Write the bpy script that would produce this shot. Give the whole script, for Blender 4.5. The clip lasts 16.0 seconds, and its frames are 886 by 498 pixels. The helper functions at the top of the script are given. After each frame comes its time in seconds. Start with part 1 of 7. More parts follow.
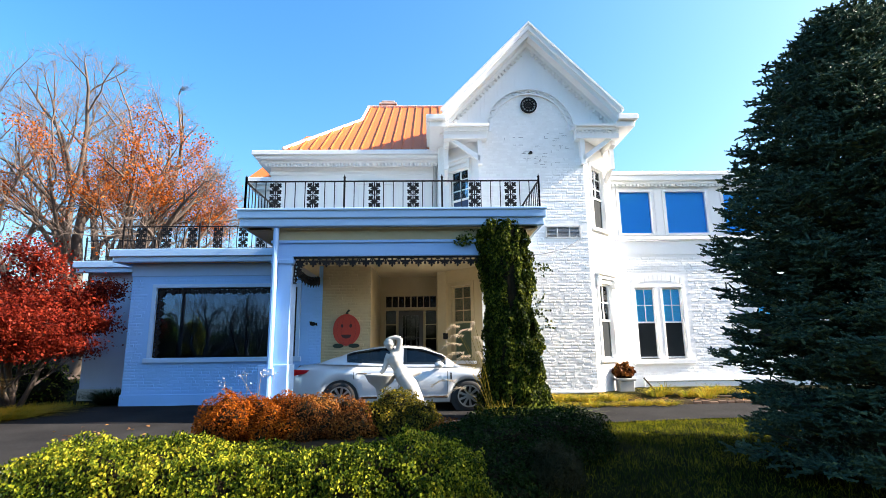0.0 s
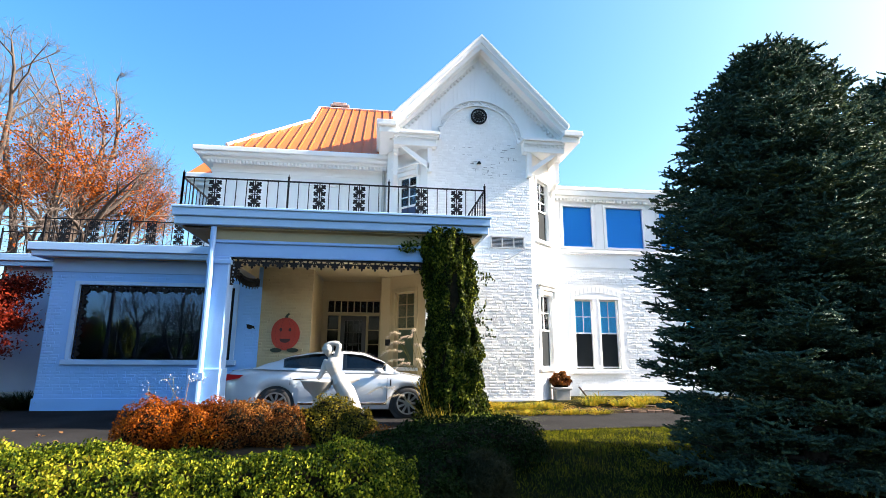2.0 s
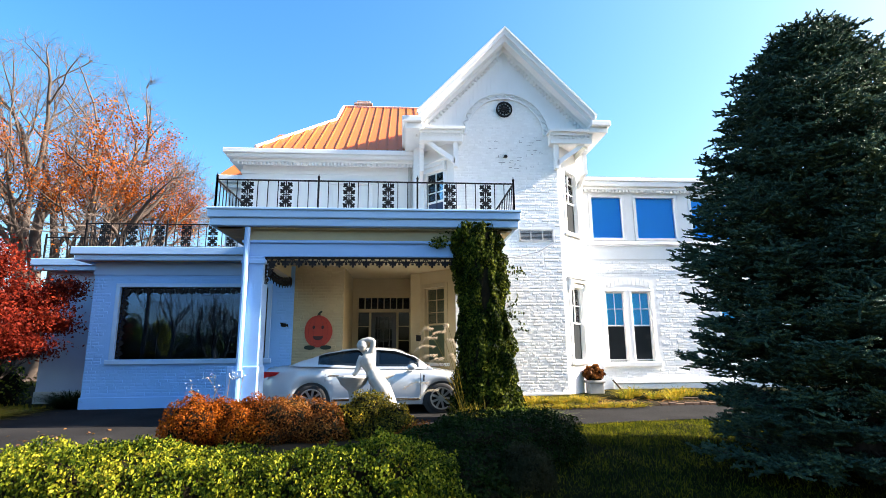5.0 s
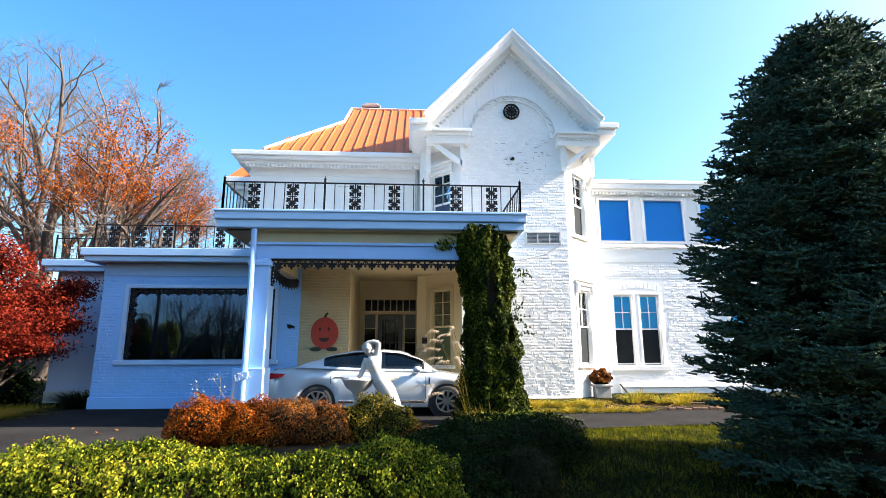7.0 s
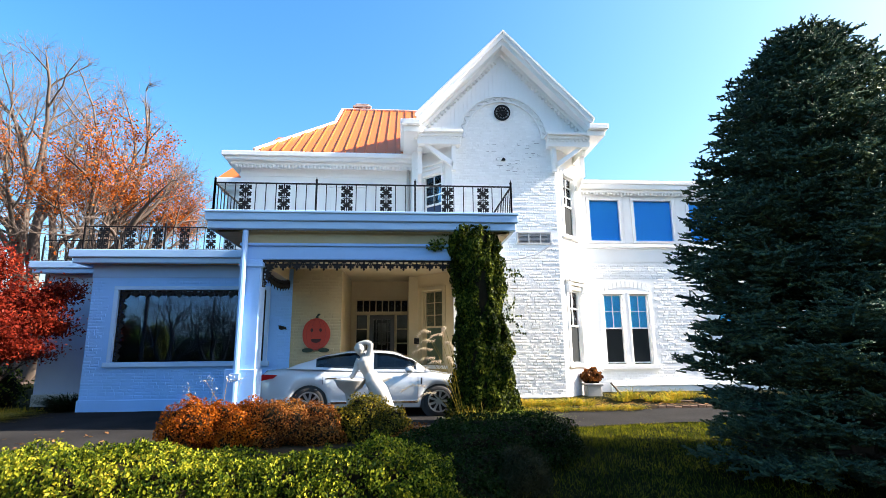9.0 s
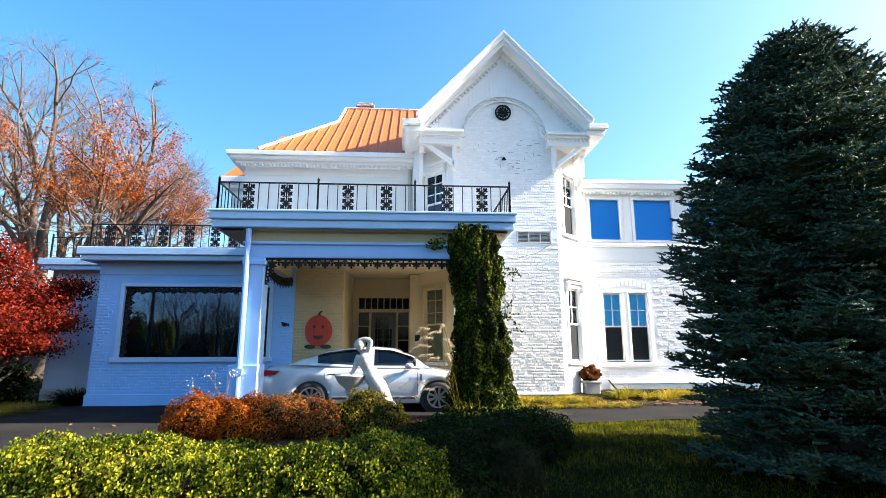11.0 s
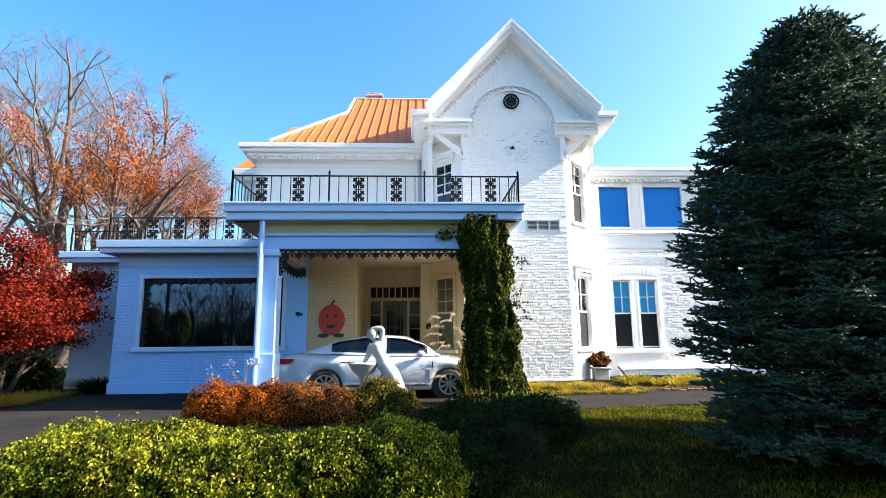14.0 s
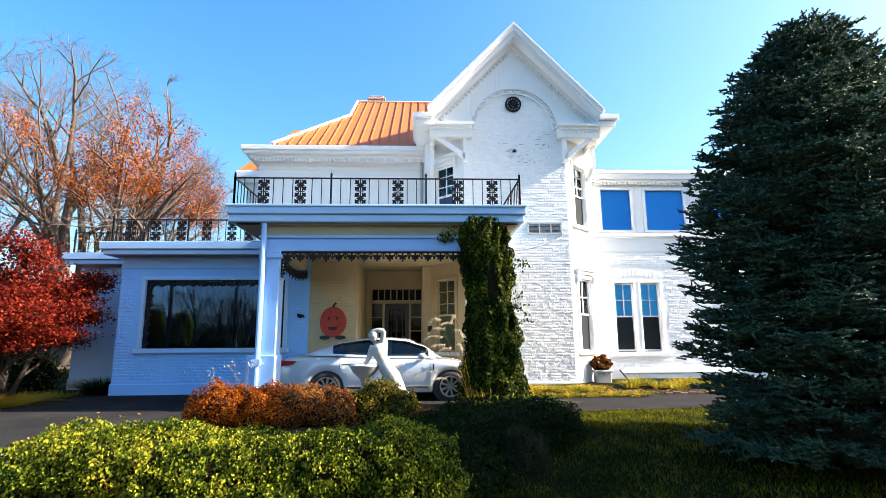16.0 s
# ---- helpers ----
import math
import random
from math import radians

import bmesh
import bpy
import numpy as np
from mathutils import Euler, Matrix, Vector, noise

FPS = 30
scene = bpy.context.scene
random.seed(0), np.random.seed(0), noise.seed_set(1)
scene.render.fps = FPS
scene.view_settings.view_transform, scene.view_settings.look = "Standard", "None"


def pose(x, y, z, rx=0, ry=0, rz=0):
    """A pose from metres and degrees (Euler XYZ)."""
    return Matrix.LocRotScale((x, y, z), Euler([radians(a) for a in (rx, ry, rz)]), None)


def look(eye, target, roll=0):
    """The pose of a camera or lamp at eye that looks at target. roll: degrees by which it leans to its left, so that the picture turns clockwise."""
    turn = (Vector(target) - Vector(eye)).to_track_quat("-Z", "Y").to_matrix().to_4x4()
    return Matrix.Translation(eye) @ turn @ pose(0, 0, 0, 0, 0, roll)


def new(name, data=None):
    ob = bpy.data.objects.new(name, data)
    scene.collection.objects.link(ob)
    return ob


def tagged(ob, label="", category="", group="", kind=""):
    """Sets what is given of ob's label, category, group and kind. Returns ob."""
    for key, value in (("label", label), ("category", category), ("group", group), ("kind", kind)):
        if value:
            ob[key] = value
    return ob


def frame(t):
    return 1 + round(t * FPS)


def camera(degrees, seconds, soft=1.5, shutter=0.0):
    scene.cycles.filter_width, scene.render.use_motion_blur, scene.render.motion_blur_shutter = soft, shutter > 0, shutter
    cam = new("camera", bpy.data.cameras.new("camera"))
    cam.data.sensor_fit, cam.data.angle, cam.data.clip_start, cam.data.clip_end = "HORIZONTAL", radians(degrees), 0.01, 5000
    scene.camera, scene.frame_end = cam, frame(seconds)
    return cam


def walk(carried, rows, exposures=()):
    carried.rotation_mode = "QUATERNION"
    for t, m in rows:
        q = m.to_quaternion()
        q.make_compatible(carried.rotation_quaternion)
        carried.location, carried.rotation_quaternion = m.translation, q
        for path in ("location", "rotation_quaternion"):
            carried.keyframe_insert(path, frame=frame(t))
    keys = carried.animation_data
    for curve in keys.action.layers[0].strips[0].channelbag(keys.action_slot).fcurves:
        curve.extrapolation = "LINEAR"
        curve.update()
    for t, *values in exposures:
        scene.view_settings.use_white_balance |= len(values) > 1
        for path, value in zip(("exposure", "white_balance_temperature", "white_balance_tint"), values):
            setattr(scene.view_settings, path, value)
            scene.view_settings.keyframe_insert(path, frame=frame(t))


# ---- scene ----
cam = camera(82.1, 16.0, soft=0.35)
PATH = [
    (0, (0.099, 0.572, 1.349), (0.144, 2.536, 1.726), -0.7),
    (0.5, (0.112, 0.558, 1.349), (0.182, 2.52, 1.728), -0.9),
    (1, (0.139, 0.539, 1.35), (0.257, 2.498, 1.734), -0.7),
    (1.5, (0.17, 0.522, 1.367), (0.364, 2.474, 1.757), -0.2),
    (2, (0.196, 0.564, 1.357), (0.439, 2.508, 1.758), 0.4),
    (2.5, (0.226, 0.599, 1.357), (0.486, 2.54, 1.76), 0.6),
    (3, (0.23, 0.598, 1.359), (0.493, 2.54, 1.76), 0.7),
    (3.5, (0.179, 0.597, 1.36), (0.427, 2.544, 1.746), 0.4),
    (4, (0.112, 0.584, 1.361), (0.324, 2.536, 1.742), -0.2),
    (4.5, (0.065, 0.583, 1.35), (0.237, 2.539, 1.732), -0.6),
    (7, (0.12, 0.596, 1.366), (0.238, 2.554, 1.757), -0.1),
    (7.5, (0.129, 0.604, 1.366), (0.258, 2.56, 1.763), -0.1),
    (8, (0.121, 0.59, 1.367), (0.262, 2.546, 1.763), -0.6),
    (8.5, (0.103, 0.575, 1.362), (0.256, 2.53, 1.756), -0.5),
    (11, (0.205, 0.37, 1.349), (0.339, 2.328, 1.732), -0.2),
    (11.5, (0.295, 0.295, 1.332), (0.218, 2.263, 1.679), 0.2),
    (12, (0.299, 0.259, 1.324), (0.115, 2.232, 1.595), -0.9),
    (12.5, (0.246, 0.199, 1.357), (0.192, 2.178, 1.64), -1.3),
    (13, (0.186, 0.176, 1.354), (0.256, 2.155, 1.639), -1.2),
    (13.5, (0.187, 0.189, 1.359), (0.282, 2.163, 1.667), -1.1),
    (14, (0.206, 0.202, 1.363), (0.3, 2.171, 1.699), -0.6),
    (14.5, (0.211, 0.197, 1.364), (0.294, 2.164, 1.715), -0.4),
    (15, (0.213, 0.196, 1.357), (0.286, 2.161, 1.721), -0.5),
    (15.5, (0.221, 0.186, 1.359), (0.292, 2.152, 1.72), -0.4),
    (16, (0.23, 0.189, 1.353), (0.314, 2.157, 1.7), -0.4),
]
walk(cam, [(t, look(eye, target, roll)) for t, eye, target, roll in PATH],
     [(0.0, 2.42, 6700, 14), (16.0, 2.42, 6700, 14)])

# ---------------------------------------------------------------- light
SUN_EL, SUN_AZ = 32.0, 4.0            # degrees above the ground; degrees in front of the facade's line
sun_dir = Vector((math.cos(radians(SUN_EL)) * math.cos(radians(SUN_AZ)),
                  -math.cos(radians(SUN_EL)) * math.sin(radians(SUN_AZ)), math.sin(radians(SUN_EL))))
sun = new("sun", bpy.data.lights.new("sun", "SUN"))
sun.data.energy, sun.data.angle, sun.data.color = 3.8, radians(0.53), (1.0, 0.93, 0.82)
sun.matrix_world = look(sun_dir * 60, (0, 0, 0))
world = bpy.data.worlds.new("sky")
scene.world = world
world.use_nodes = True
wt = world.node_tree
sky = wt.nodes.new("ShaderNodeTexSky")
sky.sky_type, sky.sun_disc = "NISHITA", False
sky.sun_elevation, sky.sun_rotation = radians(SUN_EL), radians(90 + SUN_AZ)
sky.altitude, sky.air_density, sky.dust_density, sky.ozone_density = 100, 1.2, 2.6, 4.0
tone = wt.nodes.new("ShaderNodeHueSaturation")
tone.inputs["Hue"].default_value = 0.494
tone.inputs["Saturation"].default_value = 1.30
wt.links.new(sky.outputs[0], tone.inputs["Color"])
wt.links.new(tone.outputs[0], wt.nodes["Background"].inputs[0])
wt.nodes["Background"].inputs[1].default_value = 0.072


# ---------------------------------------------------------------- materials
def material(name, color, rough=0.6, second=None, scale=6.0, fine=60.0, mix=0.5, bump=0.2, fine_bump=0.5,
             metal=0.0, random_tint=0.0, island=False, spec=0.5, stretch=(1, 1, 1), translucent=0.0):
    """Two scales of noise between two colours, with relief, and a tint that differs from piece to piece."""
    m = bpy.data.materials.new(name)
    m.use_nodes = True
    t = m.node_tree
    b = t.nodes["Principled BSDF"]
    L = t.links.new
    if second is None:
        second = tuple(c * 0.8 for c in color)
    co = t.nodes.new("ShaderNodeTexCoord")
    mp = t.nodes.new("ShaderNodeMapping")
    mp.inputs["Scale"].default_value = stretch
    L(co.outputs["Object"], mp.inputs[0])
    n1, n2 = t.nodes.new("ShaderNodeTexNoise"), t.nodes.new("ShaderNodeTexNoise")
    n1.inputs["Scale"].default_value, n2.inputs["Scale"].default_value = scale, fine
    n1.inputs["Detail"].default_value, n2.inputs["Detail"].default_value = 5, 3
    L(mp.outputs[0], n1.inputs[0]), L(mp.outputs[0], n2.inputs[0])
    add = t.nodes.new("ShaderNodeMath")
    add.operation = "MULTIPLY_ADD"
    add.inputs[1].default_value = 0.35
    L(n2.outputs[0], add.inputs[0]), L(n1.outputs[0], add.inputs[2])
    rng = t.nodes.new("ShaderNodeMapRange")
    rng.inputs[1].default_value, rng.inputs[2].default_value = 0.4, 0.95
    rng.inputs[4].default_value = mix * 2
    rng.clamp = True
    L(add.outputs[0], rng.inputs[0])
    mx = t.nodes.new("ShaderNodeMix")
    mx.data_type = "RGBA"
    mx.inputs["A"].default_value, mx.inputs["B"].default_value = (*color, 1), (*second, 1)
    L(rng.outputs[0], mx.inputs["Factor"])
    out = mx.outputs["Result"]
    if random_tint:
        if island:
            ge = t.nodes.new("ShaderNodeNewGeometry")
            ran = ge.outputs["Random Per Island"]
        else:
            oi = t.nodes.new("ShaderNodeObjectInfo")
            ran = oi.outputs["Random"]
        hsv = t.nodes.new("ShaderNodeHueSaturation")
        r2 = t.nodes.new("ShaderNodeMapRange")
        r2.inputs[3].default_value, r2.inputs[4].default_value = 1 - random_tint, 1 + random_tint
        L(ran, r2.inputs[0]), L(r2.outputs[0], hsv.inputs["Value"])
        r3 = t.nodes.new("ShaderNodeMapRange")
        r3.inputs[3].default_value, r3.inputs[4].default_value = 0.5 - 0.03 * random_tint, 0.5 + 0.03 * random_tint
        L(ran, r3.inputs[0]), L(r3.outputs[0], hsv.inputs["Hue"])
        L(out, hsv.inputs["Color"])
        out = hsv.outputs[0]
    L(out, b.inputs["Base Color"])
    b.inputs["Roughness"].default_value, b.inputs["Metallic"].default_value = rough, metal
    b.inputs["Specular IOR Level"].default_value = spec
    if bump or fine_bump:
        bp = t.nodes.new("ShaderNodeBump")
        bp.inputs["Strength"].default_value = bump
        bp.inputs["Distance"].default_value = 0.02
        b2 = t.nodes.new("ShaderNodeBump")
        b2.inputs["Strength"].default_value = fine_bump
        b2.inputs["Distance"].default_value = 0.004
        L(n1.outputs[0], bp.inputs["Height"]), L(n2.outputs[0], b2.inputs["Height"])
        L(bp.outputs[0], b2.inputs["Normal"]), L(b2.outputs[0], b.inputs["Normal"])
    if translucent:
        tr, ms = t.nodes.new("ShaderNodeBsdfTranslucent"), t.nodes.new("ShaderNodeMixShader")
        ms.inputs[0].default_value = translucent
        L(out, tr.inputs[0]), L(b.outputs[0], ms.inputs[1]), L(tr.outputs[0], ms.inputs[2])
        L(ms.outputs[0], t.nodes["Material Output"].inputs[0])
    return m


def glass(name, tint=(0.93, 0.96, 0.97), ior=1.45, gloss=(1, 1, 1)):
    m = bpy.data.materials.new(name)
    m.use_nodes = True
    t = m.node_tree
    b = t.nodes["Principled BSDF"]
    t.nodes.remove(b)
    fr, tr, gl, ms = (t.nodes.new("ShaderNode" + k) for k in ("Fresnel", "BsdfTransparent", "BsdfGlossy", "MixShader"))
    fr.inputs[0].default_value = ior
    tr.inputs[0].default_value = (*tint, 1)
    gl.inputs["Roughness"].default_value = 0.0
    gl.inputs["Color"].default_value = (*gloss, 1)
    no, bp = t.nodes.new("ShaderNodeTexNoise"), t.nodes.new("ShaderNodeBump")
    no.inputs["Scale"].default_value, bp.inputs["Strength"].default_value, bp.inputs["Distance"].default_value = 1.2, 0.06, 0.02
    t.links.new(no.outputs[0], bp.inputs["Height"])
    t.links.new(bp.outputs[0], gl.inputs["Normal"])
    t.links.new(fr.outputs[0], ms.inputs[0]), t.links.new(tr.outputs[0], ms.inputs[1]), t.links.new(gl.outputs[0], ms.inputs[2])
    t.links.new(ms.outputs[0], t.nodes["Material Output"].inputs[0])
    return m


WHITE_BRICK = material("white painted brick", (0.86, 0.86, 0.85), 0.75, (0.77, 0.76, 0.73), 1.3, 45, 0.35, 0.3, 0.8)
BRICK_PIECE = material("painted brick piece", (0.87, 0.87, 0.86), 0.7, (0.78, 0.77, 0.74), 4, 70, 0.4, 0.25, 0.9, random_tint=0.04)
BRICK_MASS = material("painted brick courses", (0.87, 0.87, 0.86), 0.7, (0.78, 0.77, 0.74), 4, 70, 0.4, 0.25, 0.9, random_tint=0.05, island=True)
WHITE_WOOD = material("white painted wood", (0.87, 0.87, 0.86), 0.5, (0.80, 0.79, 0.76), 1.7, 30, 0.3, 0.08, 0.25)
# Both creams are deepened to hold the dim, warm light under the porch.
CREAM_WOOD = material("cream soffit boards dimmed for porch shade", (0.44, 0.36, 0.21), 0.6, (0.36, 0.28, 0.15), 1.5, 30, 0.4, 0.08, 0.25)
CREAM_WALL = material("cream brick dimmed for porch shade", (0.47, 0.38, 0.22), 0.7, (0.40, 0.31, 0.17), 1.5, 40, 0.4, 0.2, 0.6, random_tint=0.04, island=True)
BOARD = material("white gable boards", (0.87, 0.87, 0.87), 0.55, (0.81, 0.81, 0.80), 2, 35, 0.3, 0.05, 0.25)
ROOF_RED = material("orange standing-seam metal", (0.60, 0.145, 0.026), 0.5, (0.50, 0.115, 0.02), 0.8, 25, 0.4, 0.05, 0.08, metal=0.0)
IRON = material("black wrought iron", (0.009, 0.009, 0.010), 0.6, (0.018, 0.014, 0.012), 8, 80, 0.3, 0.1, 0.3, spec=0.15)
DARK_FILL = material("near-black window filler", (0.02, 0.018, 0.016), 0.9, None, 2, 20, 0.5, 0, 0)
GLASS = glass("window glass")
GLASS_DOOR = glass("old door glass", (0.6, 0.6, 0.58), 1.25)
# Blue gloss colours push what these panes mirror towards sky blue.
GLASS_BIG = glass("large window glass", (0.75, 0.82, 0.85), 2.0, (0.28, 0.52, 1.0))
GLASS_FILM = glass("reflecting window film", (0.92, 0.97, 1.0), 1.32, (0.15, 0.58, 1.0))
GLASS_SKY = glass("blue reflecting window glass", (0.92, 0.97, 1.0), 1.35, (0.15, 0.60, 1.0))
# Panel colours that paint in the sky mirrored by the wing's windows.
BLUE_REFLECTION = material("painted blue sky reflection", (0.025, 0.50, 0.98), 0.7, (0.02, 0.45, 0.94), 0.9, 20, 0.3, 0.0, 0.0)
CYAN_REFLECTION = material("painted pale blue sky reflection", (0.07, 0.72, 0.96), 0.6, (0.06, 0.66, 0.92), 1.5, 20, 0.3, 0.03, 0.1)
SCREEN = material("dark insect screen", (0.014, 0.018, 0.020), 0.8, None, 3, 90, 0.3, 0.0, 0.1, spec=0.15)
ASPHALT = material("asphalt", (0.014, 0.0135, 0.0135), 1.0, (0.030, 0.029, 0.028), 0.9, 120, 0.5, 0.15, 0.8, spec=0.04)
# Soil colour is near black to deepen the shade on the lawn.
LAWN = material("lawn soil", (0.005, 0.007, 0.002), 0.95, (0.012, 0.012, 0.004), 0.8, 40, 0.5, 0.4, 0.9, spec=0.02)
EARTH = material("dark earth", (0.022, 0.017, 0.011), 0.95, (0.045, 0.033, 0.02), 2, 40, 0.5, 0.5, 0.9, spec=0.03)
STONE = material("grey limestone", (0.42, 0.40, 0.35), 0.9, (0.17, 0.16, 0.14), 7, 50, 0.5, 0.6, 0.9, random_tint=0.25)
CONCRETE = material("pale concrete cap", (0.55, 0.54, 0.51), 0.8, (0.4, 0.39, 0.36), 3, 60, 0.5, 0.3, 0.8)
# Pale blue paints and gutter; their colours also carry the blue of the shade.
SHADED_PAINT = material("shade-tinted pale blue paint", (0.27, 0.47, 0.77), 0.6, (0.24, 0.42, 0.70), 1.5, 40, 0.35, 0.12, 0.5)
SHADED_BRICK = material("shade-tinted pale blue brick", (0.24, 0.50, 0.88), 0.7, (0.21, 0.45, 0.81), 1.5, 50, 0.35, 0.2, 0.7, random_tint=0.03, island=True)
# Side wing brick has the grey of its shade mixed into the colour.
SHADED_SIDE_BRICK = material("shade-tinted lavender-grey brick", (0.46, 0.53, 0.68), 0.75, (0.38, 0.44, 0.58), 1.5, 50, 0.35, 0.2, 0.7)
GUTTER = material("shade-tinted pale blue gutter", (0.36, 0.55, 0.78), 0.35, (0.32, 0.50, 0.72), 1.2, 20, 0.3, 0.03, 0.05)
PINK_BRICK = material("old red brick", (0.38, 0.16, 0.11), 0.8, (0.5, 0.42, 0.38), 6, 60, 0.5, 0.3, 0.8, random_tint=0.2)


# ---------------------------------------------------------------- builders
def empty(name, at=(0, 0, 0), label="", category="", group="", kind=""):
    e = new(name)
    e.location = at
    return tagged(e, label, category, group, kind)


def placed(ob):
    """Where an object stands in the world."""
    m = ob.matrix_basis.copy()
    return m if ob.parent is None else placed(ob.parent) @ ob.matrix_parent_inverse @ m


def finish(name, bm, mat, parent=None, label="", smooth=False):
    me = bpy.data.meshes.new(name)
    bm.normal_update()
    bm.to_mesh(me)
    bm.free()
    if smooth:
        me.shade_smooth()
    for m in (mat if isinstance(mat, (list, tuple)) else [mat]):
        me.materials.append(m)
    ob = new(name, me)
    if parent is not None:
        ob.parent = parent
        ob.matrix_parent_inverse = placed(parent).inverted()
    if label:
        ob["label"] = label
    return ob


part = finish


def raw(name, verts, faces, mat, parent=None, label="", smooth=False):
    """A mesh object straight from arrays, for the large masses of leaves and pieces."""
    me = bpy.data.meshes.new(name)
    me.from_pydata([tuple(v) for v in verts], [], [tuple(f) for f in faces])
    bm = bmesh.new()
    bm.from_mesh(me)
    bpy.data.meshes.remove(me)
    return finish(name, bm, mat, parent, label, smooth)


def box(bm, x0, x1, y0, y1, z0, z1, M=None, bevel=0.0):
    r = bmesh.ops.create_cube(bm, size=1.0)
    for v in r["verts"]:
        v.co = Vector(((x0 + x1) / 2 + v.co.x * (x1 - x0), (y0 + y1) / 2 + v.co.y * (y1 - y0), (z0 + z1) / 2 + v.co.z * (z1 - z0)))
    vs = r["verts"]
    if bevel:
        es = list({e for v in vs for e in v.link_edges})
        g = bmesh.ops.bevel(bm, geom=es, offset=bevel, segments=1, affect="EDGES")
        vs = list({v for v in g["verts"]} | {v for v in vs if v.is_valid})
    if M is not None:
        for v in vs:
            v.co = M @ v.co
    return vs


def boxes(*items, M=None, bevel=0.0):
    bm = bmesh.new()
    for it in items:
        box(bm, *it, M=M, bevel=bevel)
    return bm


def tube(bm, pts, radius, sides=8, cap=True):
    """A round bar along points; radius is a number or one for each point."""
    pts = [Vector(p) for p in pts]
    rings = []
    for i, p in enumerate(pts):
        d = (pts[min(i + 1, len(pts) - 1)] - pts[max(i - 1, 0)]).normalized()
        a = d.orthogonal().normalized() if i == 0 else (rings_a - d * rings_a.dot(d)).normalized()
        rings_a = a
        b = d.cross(a)
        r = radius[i] if isinstance(radius, (list, tuple)) else radius
        rings.append([bm.verts.new(p + (a * math.cos(2 * math.pi * k / sides) + b * math.sin(2 * math.pi * k / sides)) * r) for k in range(sides)])
    for r0, r1 in zip(rings, rings[1:]):
        for k in range(sides):
            bm.faces.new((r0[k], r0[(k + 1) % sides], r1[(k + 1) % sides], r1[k]))
    if cap and sides > 2:
        bm.faces.new(rings[0][::-1]), bm.faces.new(rings[-1])


def prism(bm, outline, y0, y1, M=None):
    """A flat outline in x and z, given thickness along y."""
    f = [bm.verts.new((x, y0, z)) for x, z in outline]
    b = [bm.verts.new((x, y1, z)) for x, z in outline]
    n = len(outline)
    bm.faces.new(f), bm.faces.new(b[::-1])
    for i in range(n):
        bm.faces.new((f[(i + 1) % n], f[i], b[i], b[(i + 1) % n]))
    if M is not None:
        for v in f + b:
            v.co = M @ v.co


def wall_frame(p0, p1):
    """The frame of an upright wall: x along it from p0 to p1, y into it, z up."""
    x = Vector((p1[0] - p0[0], p1[1] - p0[1], 0)).normalized()
    y = Vector((-x.y, x.x, 0))
    return Matrix(((x.x, y.x, 0, p0[0]), (x.y, y.y, 0, p0[1]), (0, 0, 1, 0), (0, 0, 0, 1)))


def wall(name, p0, p1, z0, z1, holes, parent, mat, thick=0.3, label=""):
    """A wall with openings (u0, u1, z0, z1) that go right through it."""
    M = wall_frame(p0, p1)
    w = math.hypot(p1[0] - p0[0], p1[1] - p0[1])
    us = sorted({0, w, *[h[0] for h in holes], *[h[1] for h in holes]})
    zs = sorted({z0, z1, *[h[2] for h in holes], *[h[3] for h in holes]})
    bm = bmesh.new()

    def quad(*c):
        bm.faces.new([bm.verts.new(M @ Vector(p)) for p in c])
    for a, b in zip(us, us[1:]):
        for c, d in zip(zs, zs[1:]):
            if any(h[0] <= a + 1e-6 and b <= h[1] + 1e-6 and h[2] <= c + 1e-6 and d <= h[3] + 1e-6 for h in holes):
                continue
            quad((a, 0, c), (b, 0, c), (b, 0, d), (a, 0, d))
            quad((b, thick, c), (a, thick, c), (a, thick, d), (b, thick, d))
    for a, b, c, d in holes:
        quad((a, 0, c), (a, 0, d), (a, thick, d), (a, thick, c))
        quad((b, 0, d), (b, 0, c), (b, thick, c), (b, thick, d))
        quad((a, 0, c), (a, thick, c), (b, thick, c), (b, 0, c))
        quad((a, 0, d), (b, 0, d), (b, thick, d), (a, thick, d))
    quad((0, 0, z1), (w, 0, z1), (w, thick, z1), (0, thick, z1))
    quad((0, 0, z0), (0, 0, z1), (0, thick, z1), (0, thick, z0))
    quad((w, 0, z1), (w, 0, z0), (w, thick, z0), (w, thick, z1))
    bmesh.ops.remove_doubles(bm, verts=bm.verts, dist=1e-5)
    return part(name, bm, mat, parent, label), M


